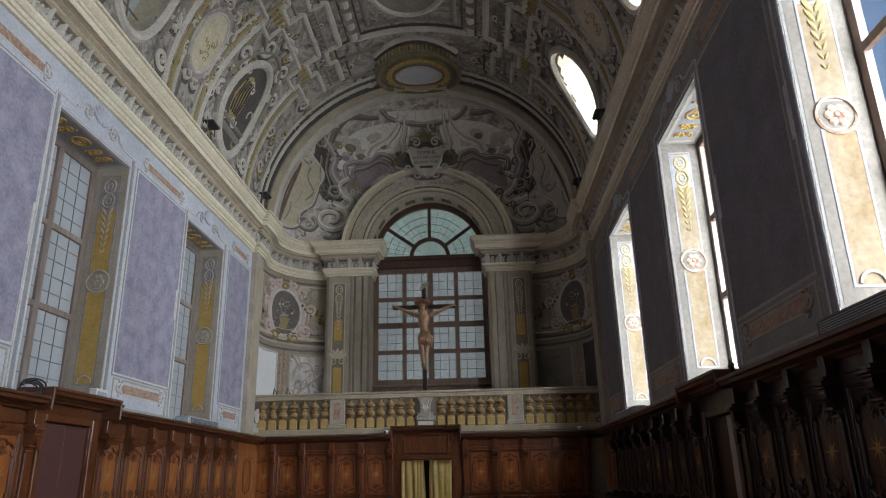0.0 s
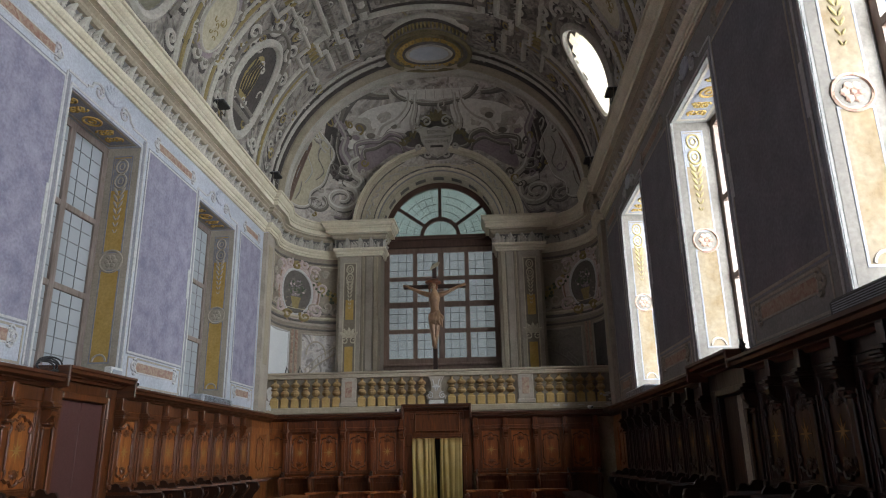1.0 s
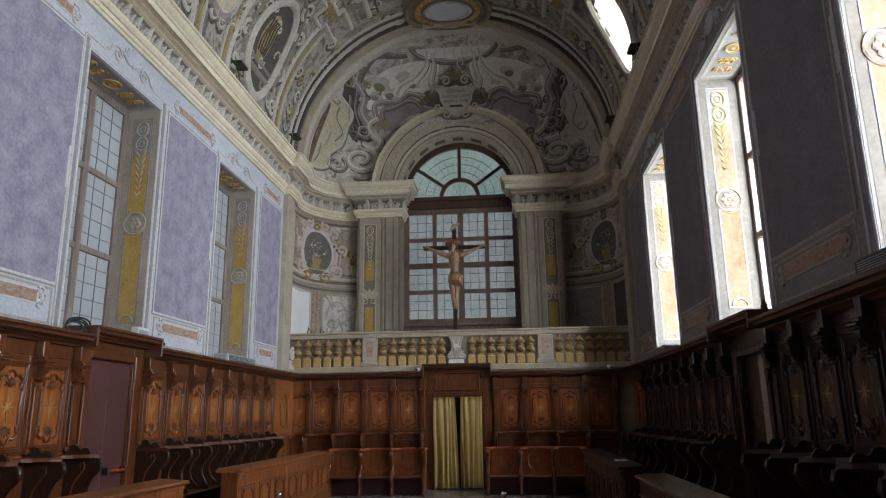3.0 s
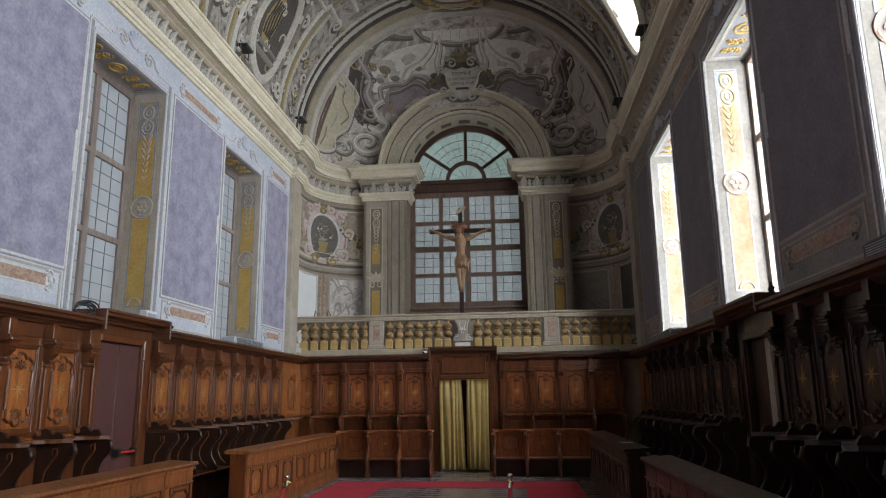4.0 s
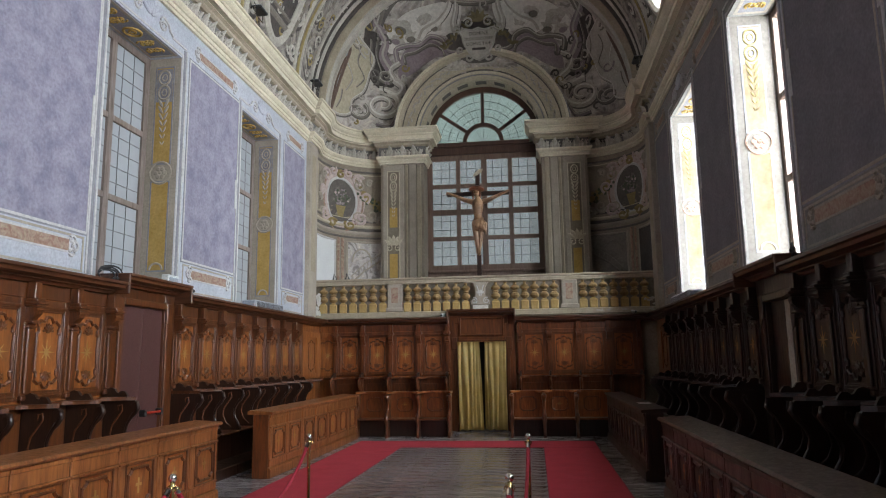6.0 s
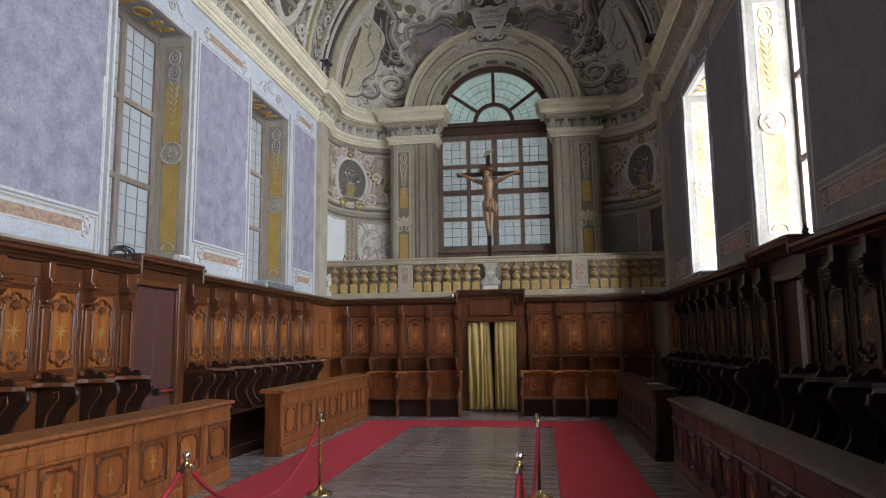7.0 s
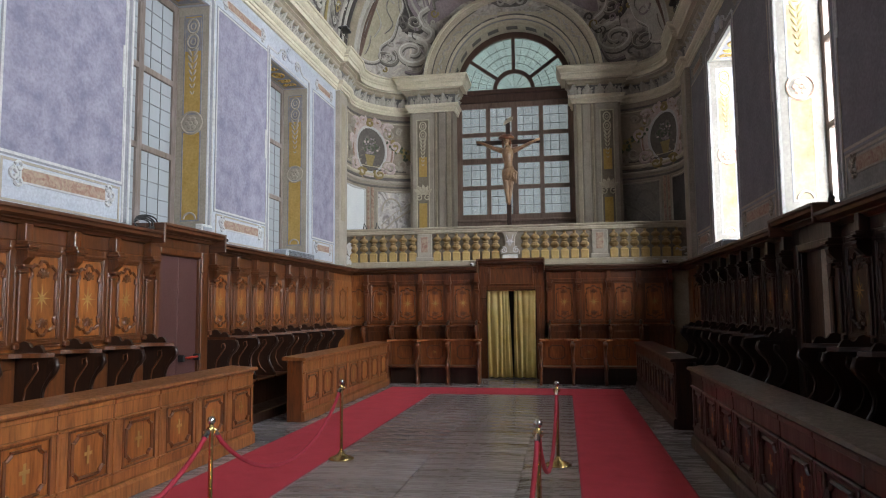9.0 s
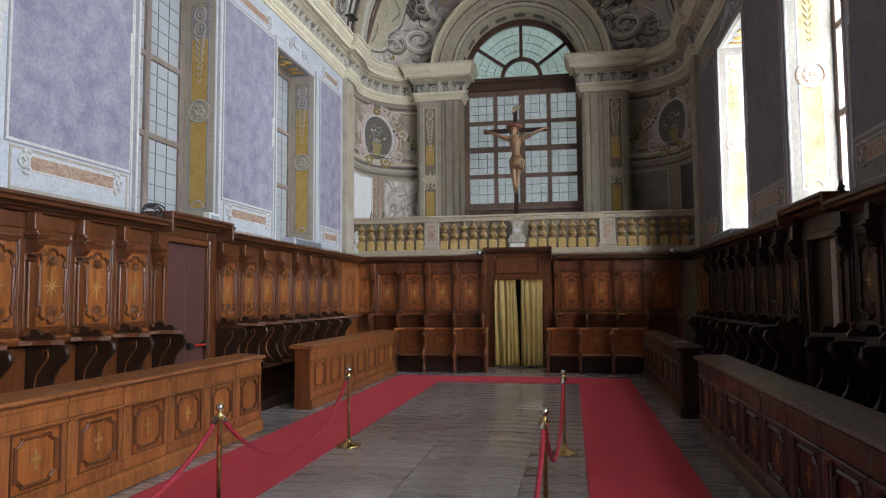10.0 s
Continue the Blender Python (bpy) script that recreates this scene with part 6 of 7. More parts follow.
def pier(side):
    """The pier beside the great window, with its painted pilaster."""
    root = thing("window_pier", pose(AX + side * 2.44, 20.16, 0), "grey stone pier beside the great window", "pier", "window piers", "structure")
    bm = bmesh.new()
    box(bm, -0.66, 0.0, 3.06, 0.66, 0.40, 7.715)
    part("shaft", bm, "fresco_wall", root)
    bm = bmesh.new()
    c = -side * 0.0 + side * 0.26
    box(bm, c - 0.32, -0.05, 3.06, c + 0.32, -0.001, 7.7, 0.01)
    pil = part("pilaster", bm, "grey", root)
    for k, (x, w) in enumerate(((0.14, 0.035), (0.32, 0.11), (0.52, 0.07))):
        bm = bmesh.new()
        x = -side * x
        box(bm, x - w, -0.03 - 0.012 * k, 3.06, x + w, -0.001, 7.7, 0.02)
        part("jamb_moulding", bm, "grey" if k % 2 else "stone", root)
    bm = bmesh.new()
    strip_frame(bm, c - 0.2, 4.1, c + 0.2, 7.5, 0.03, -0.065, -0.051)
    part("inset_border", bm, "arch_stone", pil)
    bm = bmesh.new()
    box(bm, c - 0.168, -0.0535, 4.132, c + 0.168, -0.0505, 7.468)
    part("inset_ground", bm, "parapet_brown", pil)
    bm = bmesh.new()
    box(bm, c - 0.12, -0.058, 5.75, c + 0.12, -0.054, 6.35)
    box(bm, c - 0.12, -0.058, 4.15, c + 0.12, -0.054, 4.95)
    part("ochre_field", bm, "ochre", pil)
    bm = bmesh.new()
    guilloche(bm, 7.45, -0.068)
    bmesh.ops.translate(bm, verts=bm.verts[:], vec=(c, 0, 0))
    part("husks", bm, "arch_stone", pil)
    bm = bmesh.new()
    shell(bm, c, 5.2, 0.3, 1, -0.07)
    for s in (-1, 1):
        tube(bm, [(c + s * p[0], -0.06, p[2]) for p in scroll(0.13, 5.12, 0.11, 0.02, 1.2, 1.0, 12)], 0.02, 5)
    part("palmette", bm, "arch_stone", pil)
    return root


pier(-1)
pier(1)
# painted panels in the arch soffit
for k in range(9):
    a = 14 + 19 * k
    bm = bmesh.new()
    f = lambda u, v: Vector((AX + ARCH_R * math.cos(radians(u)), v, ARCH_Z + ARCH_R * math.sin(radians(u))))
    patch(bm, f, rect(a - 5.5, 20.42, a + 5.5, 20.68, 4), 0.006, (AX, 20.5, 8.5))
    part("soffit_panel", bm, "vault_mid_dark", great_arch)
bm = bmesh.new()
rng = random.Random(11)
for k in range(64):
    a = radians(3 + 174 * k / 63)
    r = ARCH_R + 0.46 + 0.05 * math.sin(k * 2.1)
    bmesh.ops.create_icosphere(bm, subdivisions=1, radius=1, matrix=Matrix.LocRotScale((AX + r * math.cos(a), 20.11, ARCH_Z + r * math.sin(a)), Euler((0, -a + rng.uniform(-0.6, 0.6), 0)), (0.035, 0.03, 0.085)))
tagged(part("arch_leaves", bm, "vault_light", great_arch, "pale carved leaf band"), kind="stuff")


# ---- vault: painted architecture in low relief ----
VIN = (AX, None, 9.0)


def vline(a0, y0, a1, y1, n=24):
    return [(y0 + (y1 - y0) * k / n, a0 + (a1 - a0) * k / n) for k in range(n + 1)]


# great rib at the mouth of the apse
rib = thing("great_rib", pose(0, 0, 0), "painted stone rib spanning the vault before the apse", "vault rib", kind="structure")
for y, w, h, mat in ((18.22, 0.5, 0.16, "vault_light"), (17.92, 0.16, 0.2, "stone"), (18.42, 0.12, 0.2, "vault_light"), (17.70, 0.10, 0.08, "vault_dark")):
    bm = bmesh.new()
    ribbon(bm, vault, vline(1, y, 179, y, 60), w, h, VIN)
    part("rib_moulding", bm, mat, rib)
rng = random.Random(21)
for y, w, h, mat in ((17.5, 0.14, 0.05, "vault_light"), (17.32, 0.05, 0.05, "vault_dark"), (17.15, 0.08, 0.05, "vault_light"), (15.9, 0.12, 0.05, "vault_mid")):
    bm = bmesh.new()
    ribbon(bm, vault, vline(4, y, 176, y, 60), w, h, VIN)
    part("painted_band", bm, mat, rib)


vault_shade = bmesh.new()


def vault_scrolls(bm, items, w=0.09, h=0.04):
    for y, a, r, a0, s, tn in items:
        ribbon(vault_shade, vault, [(q[0] + 0.025, q[1] - (1.0 if a < 90 else -1.0)) for q in spiral(y, a, r * 1.08, r * 1.08 * 13.3, tn, a0, s, 16)], [w * 1.25 * (1 - 0.6 * k / 16) for k in range(17)], 0.012, VIN)
        ribbon(bm, vault, [(q[0], q[1]) for q in spiral(y, a, r, r * 13.3, tn, a0, s, 20)], [w * (1 - 0.6 * k / 20) for k in range(21)], h, VIN)
    return bm


# boss: round gilded balcony with a blue-white opening
boss = thing("painted_boss", pose(0, 0, 0), "gilded painted oculus with pale blue opening on the vault", "ceiling painting", kind="structure")
for ru, rv, mat, h in ((0.98, 15.6, "vault_mid_dark", 0.10), (0.84, 13.2, "vault_gold", 0.13)):
    bm = bmesh.new()
    patch(bm, vault, ell(17.2, 90, ru, rv), h, VIN)
    part("ground", bm, mat, boss)
for yy, ru, rv, w, mat in ((17.2, 0.98, 15.8, 0.12, "vault_olive"), (17.2, 0.80, 12.8, 0.06, "vault_olive"), (17.25, 0.42, 8.4, 0.10, "vault_light"), (17.25, 0.52, 9.8, 0.07, "vault_mid_dark")):
    bm = bmesh.new()
    ribbon(bm, vault, ell(yy, 90, ru, rv, 48), w, 0.08, VIN, True, 0.11)
    part("ring", bm, mat, boss)
bm = bmesh.new()
for k in range(22):
    t = radians(360 * k / 22)
    ribbon(bm, vault, spiral(17.2 + 0.67 * math.cos(t), 90 + 11.4 * math.sin(t), 0.11, 1.5, 1.2, t, 1, 14), [0.07 * (1 - 0.5 * j / 14) for j in range(15)], 0.05, VIN, lift=0.12)
part("gilded_leaves", bm, "ochre", boss, "gilded leaf ring")
for dy, w, mat in ((0.0, 0.13, "vault_light"), (0.16, 0.06, "vault_dark"), (0.5, 0.10, "vault_mid")):
    bm = bmesh.new()
    ribbon(bm, vault, [(15.62 + dy + 0.55 * (q / 15.0) ** 2, 90 + q) for q in [-15 + 1.25 * k for k in range(25)]], w, 0.09, VIN, lift=0.02)
    part("balcony_rail", bm, mat, boss)
bm = bmesh.new()
for k in range(21):
    q = -14 + 1.4 * k
    y = 15.82 + 0.55 * (q / 15.0) ** 2
    ribbon(bm, vault, [(y, 90 + q), (y + 0.26, 90 + q)], 0.07, 0.10, VIN)
part("balusters", bm, "vault_gold", boss)
bm = bmesh.new()
for s in (-1, 1):
    vault_scrolls(bm, [(17.45, 90 + s * 13, 0.2, 0.5, s, 1.3), (17.75, 90 + s * 8, 0.18, 2.5, s, 1.3), (17.5, 90 + s * 19, 0.16, 4.0, s, 1.2)])
part("volutes", bm, "vault_light", boss)

# framed field along the crown
crownf = thing("painted_crown_field", pose(0, 0, 0), "grey painted oblong frame along the crown of the vault", "ceiling painting", kind="structure")
for ins, w, mat in ((0.0, 0.2, "vault_light"), (0.2, 0.06, "vault_dark"), (0.42, 0.14, "vault_mid")):
    loop = []
    y0, y1, a0, a1 = 4.0 + ins, 15.3 - ins, 70 + ins * 13, 110 - ins * 13
    n = 20
    loop += [(y1, a0 + (a1 - a0) * k / n) for k in range(n)]
    loop += [(y1 + (y0 - y1) * k / n, a1) for k in range(n)]
    loop += [(y0, a1 + (a0 - a1) * k / n) for k in range(n)]
    loop += [(y0 + (y1 - y0) * k / n, a0) for k in range(n)]
    bm = bmesh.new()
    ribbon(bm, vault, loop, w, 0.06, VIN, True)
    part("frame", bm, mat, crownf)
bm = bmesh.new()
ribbon(bm, vault, ell(13.2, 90, 1.5, 13, 48), 0.16, 0.07, VIN, True)
part("inner_oval", bm, "vault_light", crownf)
bm = bmesh.new()
patch(bm, vault, ell(13.2, 90, 1.42, 12), 0.02, VIN)
part("inner_field", bm, "vault_mid", crownf)
bm = bmesh.new()
for k in range(26):
    for s in (70, 110):
        ribbon(bm, vault, [(4.4 + 0.42 * k, s - 2.2), (4.4 + 0.42 * k, s + 2.2)], 0.16, 0.10, VIN)
part("modillions", bm, "vault_mid", crownf)


def bay_painting(yc, side):
    """Fake architecture round the oval opening of one bay."""
    A = lambda a: a if side > 0 else 180 - a
    root = thing("painted_bay", pose(0, 0, 0), "painted volutes and balconies round the oval window of the vault", "ceiling painting", "vault bay paintings", "structure")
    bm = bmesh.new()
    ribbon(bm, vault, [(q[0], A(q[1])) for q in ell(yc, 22, OVY + 0.08, OVA + 1.5, 44)], 0.2, 0.10, VIN, True)
    part("oval_frame", bm, "vault_light", root)
    bm = bmesh.new()
    ribbon(bm, vault, [(q[0], A(q[1])) for q in ell(yc, 23, OVY + 0.34, OVA + 5.0, 30, -30, 210)], 0.11, 0.06, VIN)
    part("outer_frame", bm, "vault_mid", root)
    bm = bmesh.new()
    for s in (-1, 1):
        items = [(yc + s * 0.55, A(42), 0.26, 0.6, s, 1.3), (yc + s * 1.05, A(34), 0.22, 2.4, s, 1.3), (yc + s * 1.12, A(20), 0.2, 4.2, s, 1.2), (yc + s * 1.2, A(9), 0.2, 1.0, s, 1.2), (yc + s * 0.2, A(48), 0.18, 3.0, s, 1.2)]
        vault_scrolls(bm, items, 0.12, 0.05)
    part("volutes", bm, "vault_light", root)
    # balcony with balusters above
    bm = bmesh.new()
    for s in (-1, 1):
        for k in range(5):
            y = yc + s * (0.85 + 0.17 * k)
            ribbon(bm, vault, [(y, A(47)), (y, A(52))], 0.07, 0.06, VIN)
    part("balusters", bm, "vault_gold", root)
    for a, w, mat, h in ((45.5, 0.10, "vault_light", 0.07), (53.5, 0.14, "vault_light", 0.09), (57, 0.08, "vault_mid", 0.05), (61.5, 0.16, "vault_light", 0.07), (65, 0.06, "vault_dark", 0.04)):
        bm = bmesh.new()
        y = yc - 2.3
        line = []
        for dy, da in ((0, 0), (0.9, 0), (0.9, -2.5), (1.45, -2.5), (1.45, 3), (3.15, 3), (3.15, -2.5), (3.7, -2.5), (3.7, 0), (4.6, 0)):
            line.append((y + dy, A(a + da)))
        dense = []
        for p, q in zip(line, line[1:]):
            for k in range(5):
                dense.append((p[0] + (q[0] - p[0]) * k / 5, p[1] + (q[1] - p[1]) * k / 5))
        dense.append(line[-1])
        ribbon(bm, vault, dense, w, h, VIN)
        part("painted_cornice", bm, mat, root)
    bm = bmesh.new()
    for k in range(28):
        ribbon(bm, vault, [(yc - 2.25 + 0.165 * k, A(58.2)), (yc - 2.25 + 0.165 * k, A(60.2))], 0.08, 0.06, VIN)
    part("dentils", bm, "vault_mid", root)
    # pilasters each side
    for s in (-1, 1):
        for d, w, mat in ((1.5, 0.16, "vault_light"), (1.72, 0.09, "vault_gold"), (1.86, 0.06, "vault_light")):
            bm = bmesh.new()
            ribbon(bm, vault, vline(A(2), yc + s * d, A(44), yc + s * (d - 0.15), 18), w, 0.05, VIN)
            part("painted_pilaster", bm, mat, root)
    return root


def medallion(yc, side):
    A = lambda a: a if side > 0 else 180 - a
    root = thing("painted_medallion", pose(0, 0, 0), "cream oval medallion in a mauve scrolled frame on the vault", "ceiling painting", "vault medallions", "structure")
    bm = bmesh.new()
    patch(bm, vault, ell(yc, A(25), 0.46, 9.2), 0.03, VIN)
    part("cream_field", bm, "vault_cream", root)
    bm = bmesh.new()
    patch(bm, vault, ell(yc, A(25), 0.62, 11.6), 0.012, VIN)
    part("mauve_field", bm, "vault_mauve", root)
    for r, w, mat in ((1.0, 0.07, "vault_light"), (1.34, 0.1, "vault_mid")):
        bm = bmesh.new()
        ribbon(bm, vault, ell(yc, A(25), 0.47 * r, 9.3 * r, 40), w, 0.06, VIN, True)
        part("oval_frame", bm, mat, root)
    bm = bmesh.new()
    for k in range(10):
        t = k * 0.628
        vault_scrolls(bm, [(yc + 0.66 * math.cos(t), A(25 + 12.5 * math.sin(t)), 0.15, t + 1.0, 1 if k % 2 else -1, 1.2)], 0.085, 0.06)
    part("frame_scrolls", bm, "vault_light", root)
    bm = bmesh.new()
    rr = random.Random(int(yc * 10) + side)
    for _ in range(8):
        y, a = yc + rr.uniform(-0.2, 0.2), A(25 + rr.uniform(-5, 5))
        vault_scrolls(bm, [(y, a, rr.uniform(0.06, 0.14), rr.uniform(0, 6), rr.choice((-1, 1)), rr.uniform(0.5, 0.9))], 0.035, 0.045)
    part("painted_shapes", bm, "vault_gold", root)
    return root


bm = bmesh.new()
patch(bm, vault, ell(17.25, 90, 0.38, 7.6), 0.15, VIN)
part("opening", bm, "bluewhite", boss, "pale blue painted sky")
for yc in BAYS[:3]:
    for side in (-1, 1):
        bay_painting(yc, side)
for yc in (12.08, 7.4):
    for side in (-1, 1):
        medallion(yc, side)
# blind oval with a painted drape opposite the far window
blind = thing("painted_blind_oval", pose(0, 0, 0), "dark painted oval niche with ochre drapery on the vault", "ceiling painting", kind="structure")
bm = bmesh.new()
patch(bm, vault, ell(14.4, 158, OVY, OVA), 0.01, VIN, 6)
part("dark_field", bm, "vault_dark", blind)
bm = bmesh.new()
patch(bm, vault, ell(14.22, 156, 0.3, 8.5, 24), 0.02, VIN)
drape_ = part("drapery", bm, "vault_gold", blind)
bm = bmesh.new()
for k in range(5):
    ribbon(bm, vault, [(14.02 + 0.1 * k + 0.03 * math.sin(j * 0.9 + k), 149.5 + 1.5 * j) for j in range(9)], 0.035, 0.03, VIN, lift=0.02)
part("fold", bm, "vault_dark", drape_)
bm = bmesh.new()
for a, w in ((164, 0.1), (167, 0.16)):
    ribbon(bm, vault, vline(a, 13.75, a, 15.05, 10), w, 0.05, VIN)
part("ledge", bm, "vault_mid", blind)

# small curls, clouds and leaves that fill the painted ground
bm = bmesh.new()
bm2 = bmesh.new()
rng = random.Random(33)
for _ in range(330):
    y, a = rng.uniform(6.5, 17.4), rng.choice((-1, 1)) * rng.uniform(20, 84) + 90
    if in_oval(y, a, 1.5):
        continue
    tgt = bm if rng.random() < 0.6 else bm2
    vault_scrolls(tgt, [(y, a, rng.uniform(0.08, 0.2), rng.uniform(0, 6.3), rng.choice((-1, 1)), rng.uniform(0.6, 1.3))], rng.uniform(0.04, 0.09), 0.03)
tagged(part("painted_shading", vault_shade, "vault_dark"), "dark umber painted shading beside the curls of the vault", "ceiling painting", kind="stuff")
tagged(part("painted_curls", bm, "vault_light"), "pale painted curls scattered over the vault", "ceiling painting", kind="stuff")
tagged(part("painted_curls", bm2, "vault_gold"), "dull gold painted curls scattered over the vault", "ceiling painting", kind="stuff")


# oval windows: reveals and panes
def oval_reveal(yc, ac, side):
    root = thing("oval_window", pose(0, 0, 0), "deep oval window cut through the painted vault", "window", "oval windows", "structure")
    bm = bmesh.new()
    inner = [vault(q[0], q[1]) for q in ell(yc, ac, OVY + 0.06, OVA + 1.2, 40)]
    outer = [Vector((AX + (p.x - AX) * 1.0 + side * 0.9, p.y, p.z + 0.15)) for p in inner]
    a = [bm.verts.new(p) for p in inner]
    b = [bm.verts.new(p) for p in outer]
    for k in range(40):
        bm.faces.new((a[k], a[(k + 1) % 40], b[(k + 1) % 40], b[k]))
    part("reveal", bm, "vault_cream", root)
    if side < 0:
        bm = bmesh.new()
        bm.faces.new([bm.verts.new(p - Vector((side * 0.35, 0, 0))) for p in outer])
        pn = part("pane", bm, "glass_left", root)
        bm = bmesh.new()
        c = sum(outer, Vector()) / 40 - Vector((side * 0.33, 0, 0))
        for d in (-0.25, 0.25):
            tube(bm, [c + Vector((0, d, -1.0)), c + Vector((0, d, 1.0))], 0.02, 5)
        for d in (-0.6, 0, 0.6):
            tube(bm, [c + Vector((0, -0.62, d)), c + Vector((0, 0.62, d))], 0.02, 5)
        part("bars", bm, "window_wood", pn)
    return root


for yc, ac in OVALS:
    oval_reveal(yc, ac, 1 if ac < 90 else -1)

# ---- half dome: draperies, volutes, cartouche ----
DIN = (AX, 17.5, 9.2)
conch = thing("painted_conch", pose(0, 0, 0), "painted draperies, volutes and figures round a cartouche in the half dome", "ceiling painting", kind="structure")


def front(u, z):
    """The point of the half dome that is u from the axis of the room at height z."""
    q = min(max((z - VZ) / VRZ, 0.0), 0.998)
    c = math.sqrt(1 - q * q)
    e = min(abs(u) / c, VR - 0.002)
    y = 20.35 if e <= VR - 1.6 else 18.75 + math.sqrt(max(0.0, 1.6 ** 2 - (e - VR + 1.6) ** 2))
    return Vector((AX + math.copysign(e * c, u), YRIB + (y - YRIB) * c, z))


def flow(pts, n=6, closed=False):
    """A smooth line through a few points."""
    m = len(pts)
    out = []
    for i in range(m if closed else m - 1):
        a, b, c, d = [pts[j % m] if closed else pts[min(max(j, 0), m - 1)] for j in (i - 1, i, i + 1, i + 2)]
        for k in range(n):
            t = k / n
            out.append(tuple(0.5 * (2 * q + (r - p) * t + (2 * p - 5 * q + 4 * r - w) * t * t + (3 * q - p - 3 * r + w) * t ** 3) for p, q, r, w in zip(a, b, c, d)))
    if not closed:
        out.append(tuple(pts[-1]))
    return out


def spread(u):
    return u * (1 + 0.045 * abs(u))


def field(side, pts, mat, name, label="", h=0.012):
    bm = bmesh.new()
    patch(bm, front, [(side * spread(u), z) for u, z in flow(pts, 6, True)], h, DIN, 7)
    return part(name, bm, mat, conch, label)


def stroke(side, pts, w, mat, name, w1=None, dark="vault_mid_dark", closed=False, n=6, spun=False, lift=0.02):
    """A brushed moulding with a dark edge below and a pale ridge."""
    line = [(side * spread(u), z) for u, z in (pts if spun else flow(pts, n, closed))]
    m = len(line)
    ws = [w + ((w1 if w1 is not None else w) - w) * k / (m - 1) for k in range(m)]
    bm = bmesh.new()
    ribbon(bm, front, [(u + 0.02, z - 0.035) for u, z in line], [q * 1.1 for q in ws], 0.008, DIN, closed, lift - 0.012)
    root = part(name, bm, dark, conch)
    bm = bmesh.new()
    ribbon(bm, front, line, ws, 0.02, DIN, closed, lift)
    part("tone", bm, mat, root)
    bm = bmesh.new()
    ribbon(bm, front, [(u - 0.01, z + 0.02) for u, z in line], [q * 0.3 for q in ws], 0.012, DIN, closed, lift + 0.014)
    part("light_line", bm, "vault_light" if mat != "vault_light" else "sky_paint", root)
    return root


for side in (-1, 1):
    # pediment and statue tones differ by side: the left one's light is painted in
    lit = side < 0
    # sky seen past the drawn draperies, with cloud puffs
    field(side, [(0.5, 12.38), (1.2, 12.42), (1.95, 12.2), (2.5, 11.65), (2.5, 11.2), (2.1, 11.3), (1.4, 11.65), (0.85, 11.6), (0.55, 11.9)], "sky_paint", "pale_sky_field", "pale painted sky")
    rng = random.Random(60 + side)
    for u, z, r in ((2.1, 11.85, 0.24), (1.85, 11.62, 0.2), (2.25, 11.55, 0.17), (1.5, 12.05, 0.2), (1.2, 11.85, 0.16)):
        bm = bmesh.new()
        patch(bm, front, [(side * spread(u + r * (1 + 0.16 * math.sin(5 * t + u)) * math.cos(t)), z + 0.8 * r * (1 + 0.16 * math.sin(4 * t + z)) * math.sin(t)) for t in [k * math.pi / 12 for k in range(24)]], 0.026, DIN, 4)
        puff = part("painted_cloud", bm, "vault_light", conch)
        bm = bmesh.new()
        patch(bm, front, [(side * spread(u + 0.06 + 0.6 * r * math.cos(t)), z - 0.25 * r + 0.42 * r * math.sin(t)) for t in [k * math.pi / 9 for k in range(18)]], 0.032, DIN, 3)
        part("cloud_shade", bm, rng.choice(("vault_mid", "fresco_dome", "vault_mauve")), puff)
    # hanging draperies between the sky and the crown
    for k, (p, w0, w1, mat) in enumerate(((((0.75, 12.62), (0.85, 12.3), (1.15, 12.0), (1.55, 11.8), (1.7, 11.55)), 0.14, 0.34, "sky_paint"), (((0.6, 12.6), (0.62, 12.25), (0.72, 11.9), (0.62, 11.6)), 0.1, 0.24, "vault_light"), (((1.35, 12.58), (2.0, 12.42), (2.45, 12.05), (2.75, 11.6)), 0.12, 0.26, "vault_mid"), (((2.75, 11.85), (2.55, 11.5), (2.65, 11.1), (2.5, 10.75)), 0.2, 0.3, "vault_mauve"))):
        stroke(side, p, w0, mat, "drapery_fold", w1)
    # dark hanging behind the painted statue
    field(side, [(2.7, 11.8), (2.52, 11.35), (2.6, 10.75), (2.35, 10.35), (2.75, 10.15), (3.05, 10.6), (3.0, 11.3)], "vault_dark", "dark_drapery", "dark umber painted drapery")
    for p in (((2.68, 11.6), (2.8, 11.1), (2.72, 10.6), (2.85, 10.3)), ((2.85, 11.4), (2.95, 10.9), (2.86, 10.5))):
        stroke(side, p, 0.06, "vault_mid", "drapery_fold", 0.03)
    # broken pediment over the arch
    field(side, [(0.5, 11.05), (0.85, 11.2), (1.35, 11.52), (1.8, 11.4), (2.15, 11.2), (2.3, 10.5), (1.9, 10.6), (1.3, 11.0), (0.8, 11.0)], "vault_mauve", "pediment_field", "mauve-brown painted pediment")
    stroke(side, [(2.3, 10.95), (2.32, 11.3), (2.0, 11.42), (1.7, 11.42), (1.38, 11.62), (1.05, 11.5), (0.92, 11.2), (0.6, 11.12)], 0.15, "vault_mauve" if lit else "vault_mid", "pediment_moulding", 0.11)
    stroke(side, [(2.1, 10.9), (2.1, 11.15), (1.8, 11.22), (1.4, 11.4), (1.1, 11.25), (1.02, 11.05)], 0.08, "vault_mid", "pediment_moulding", 0.06)
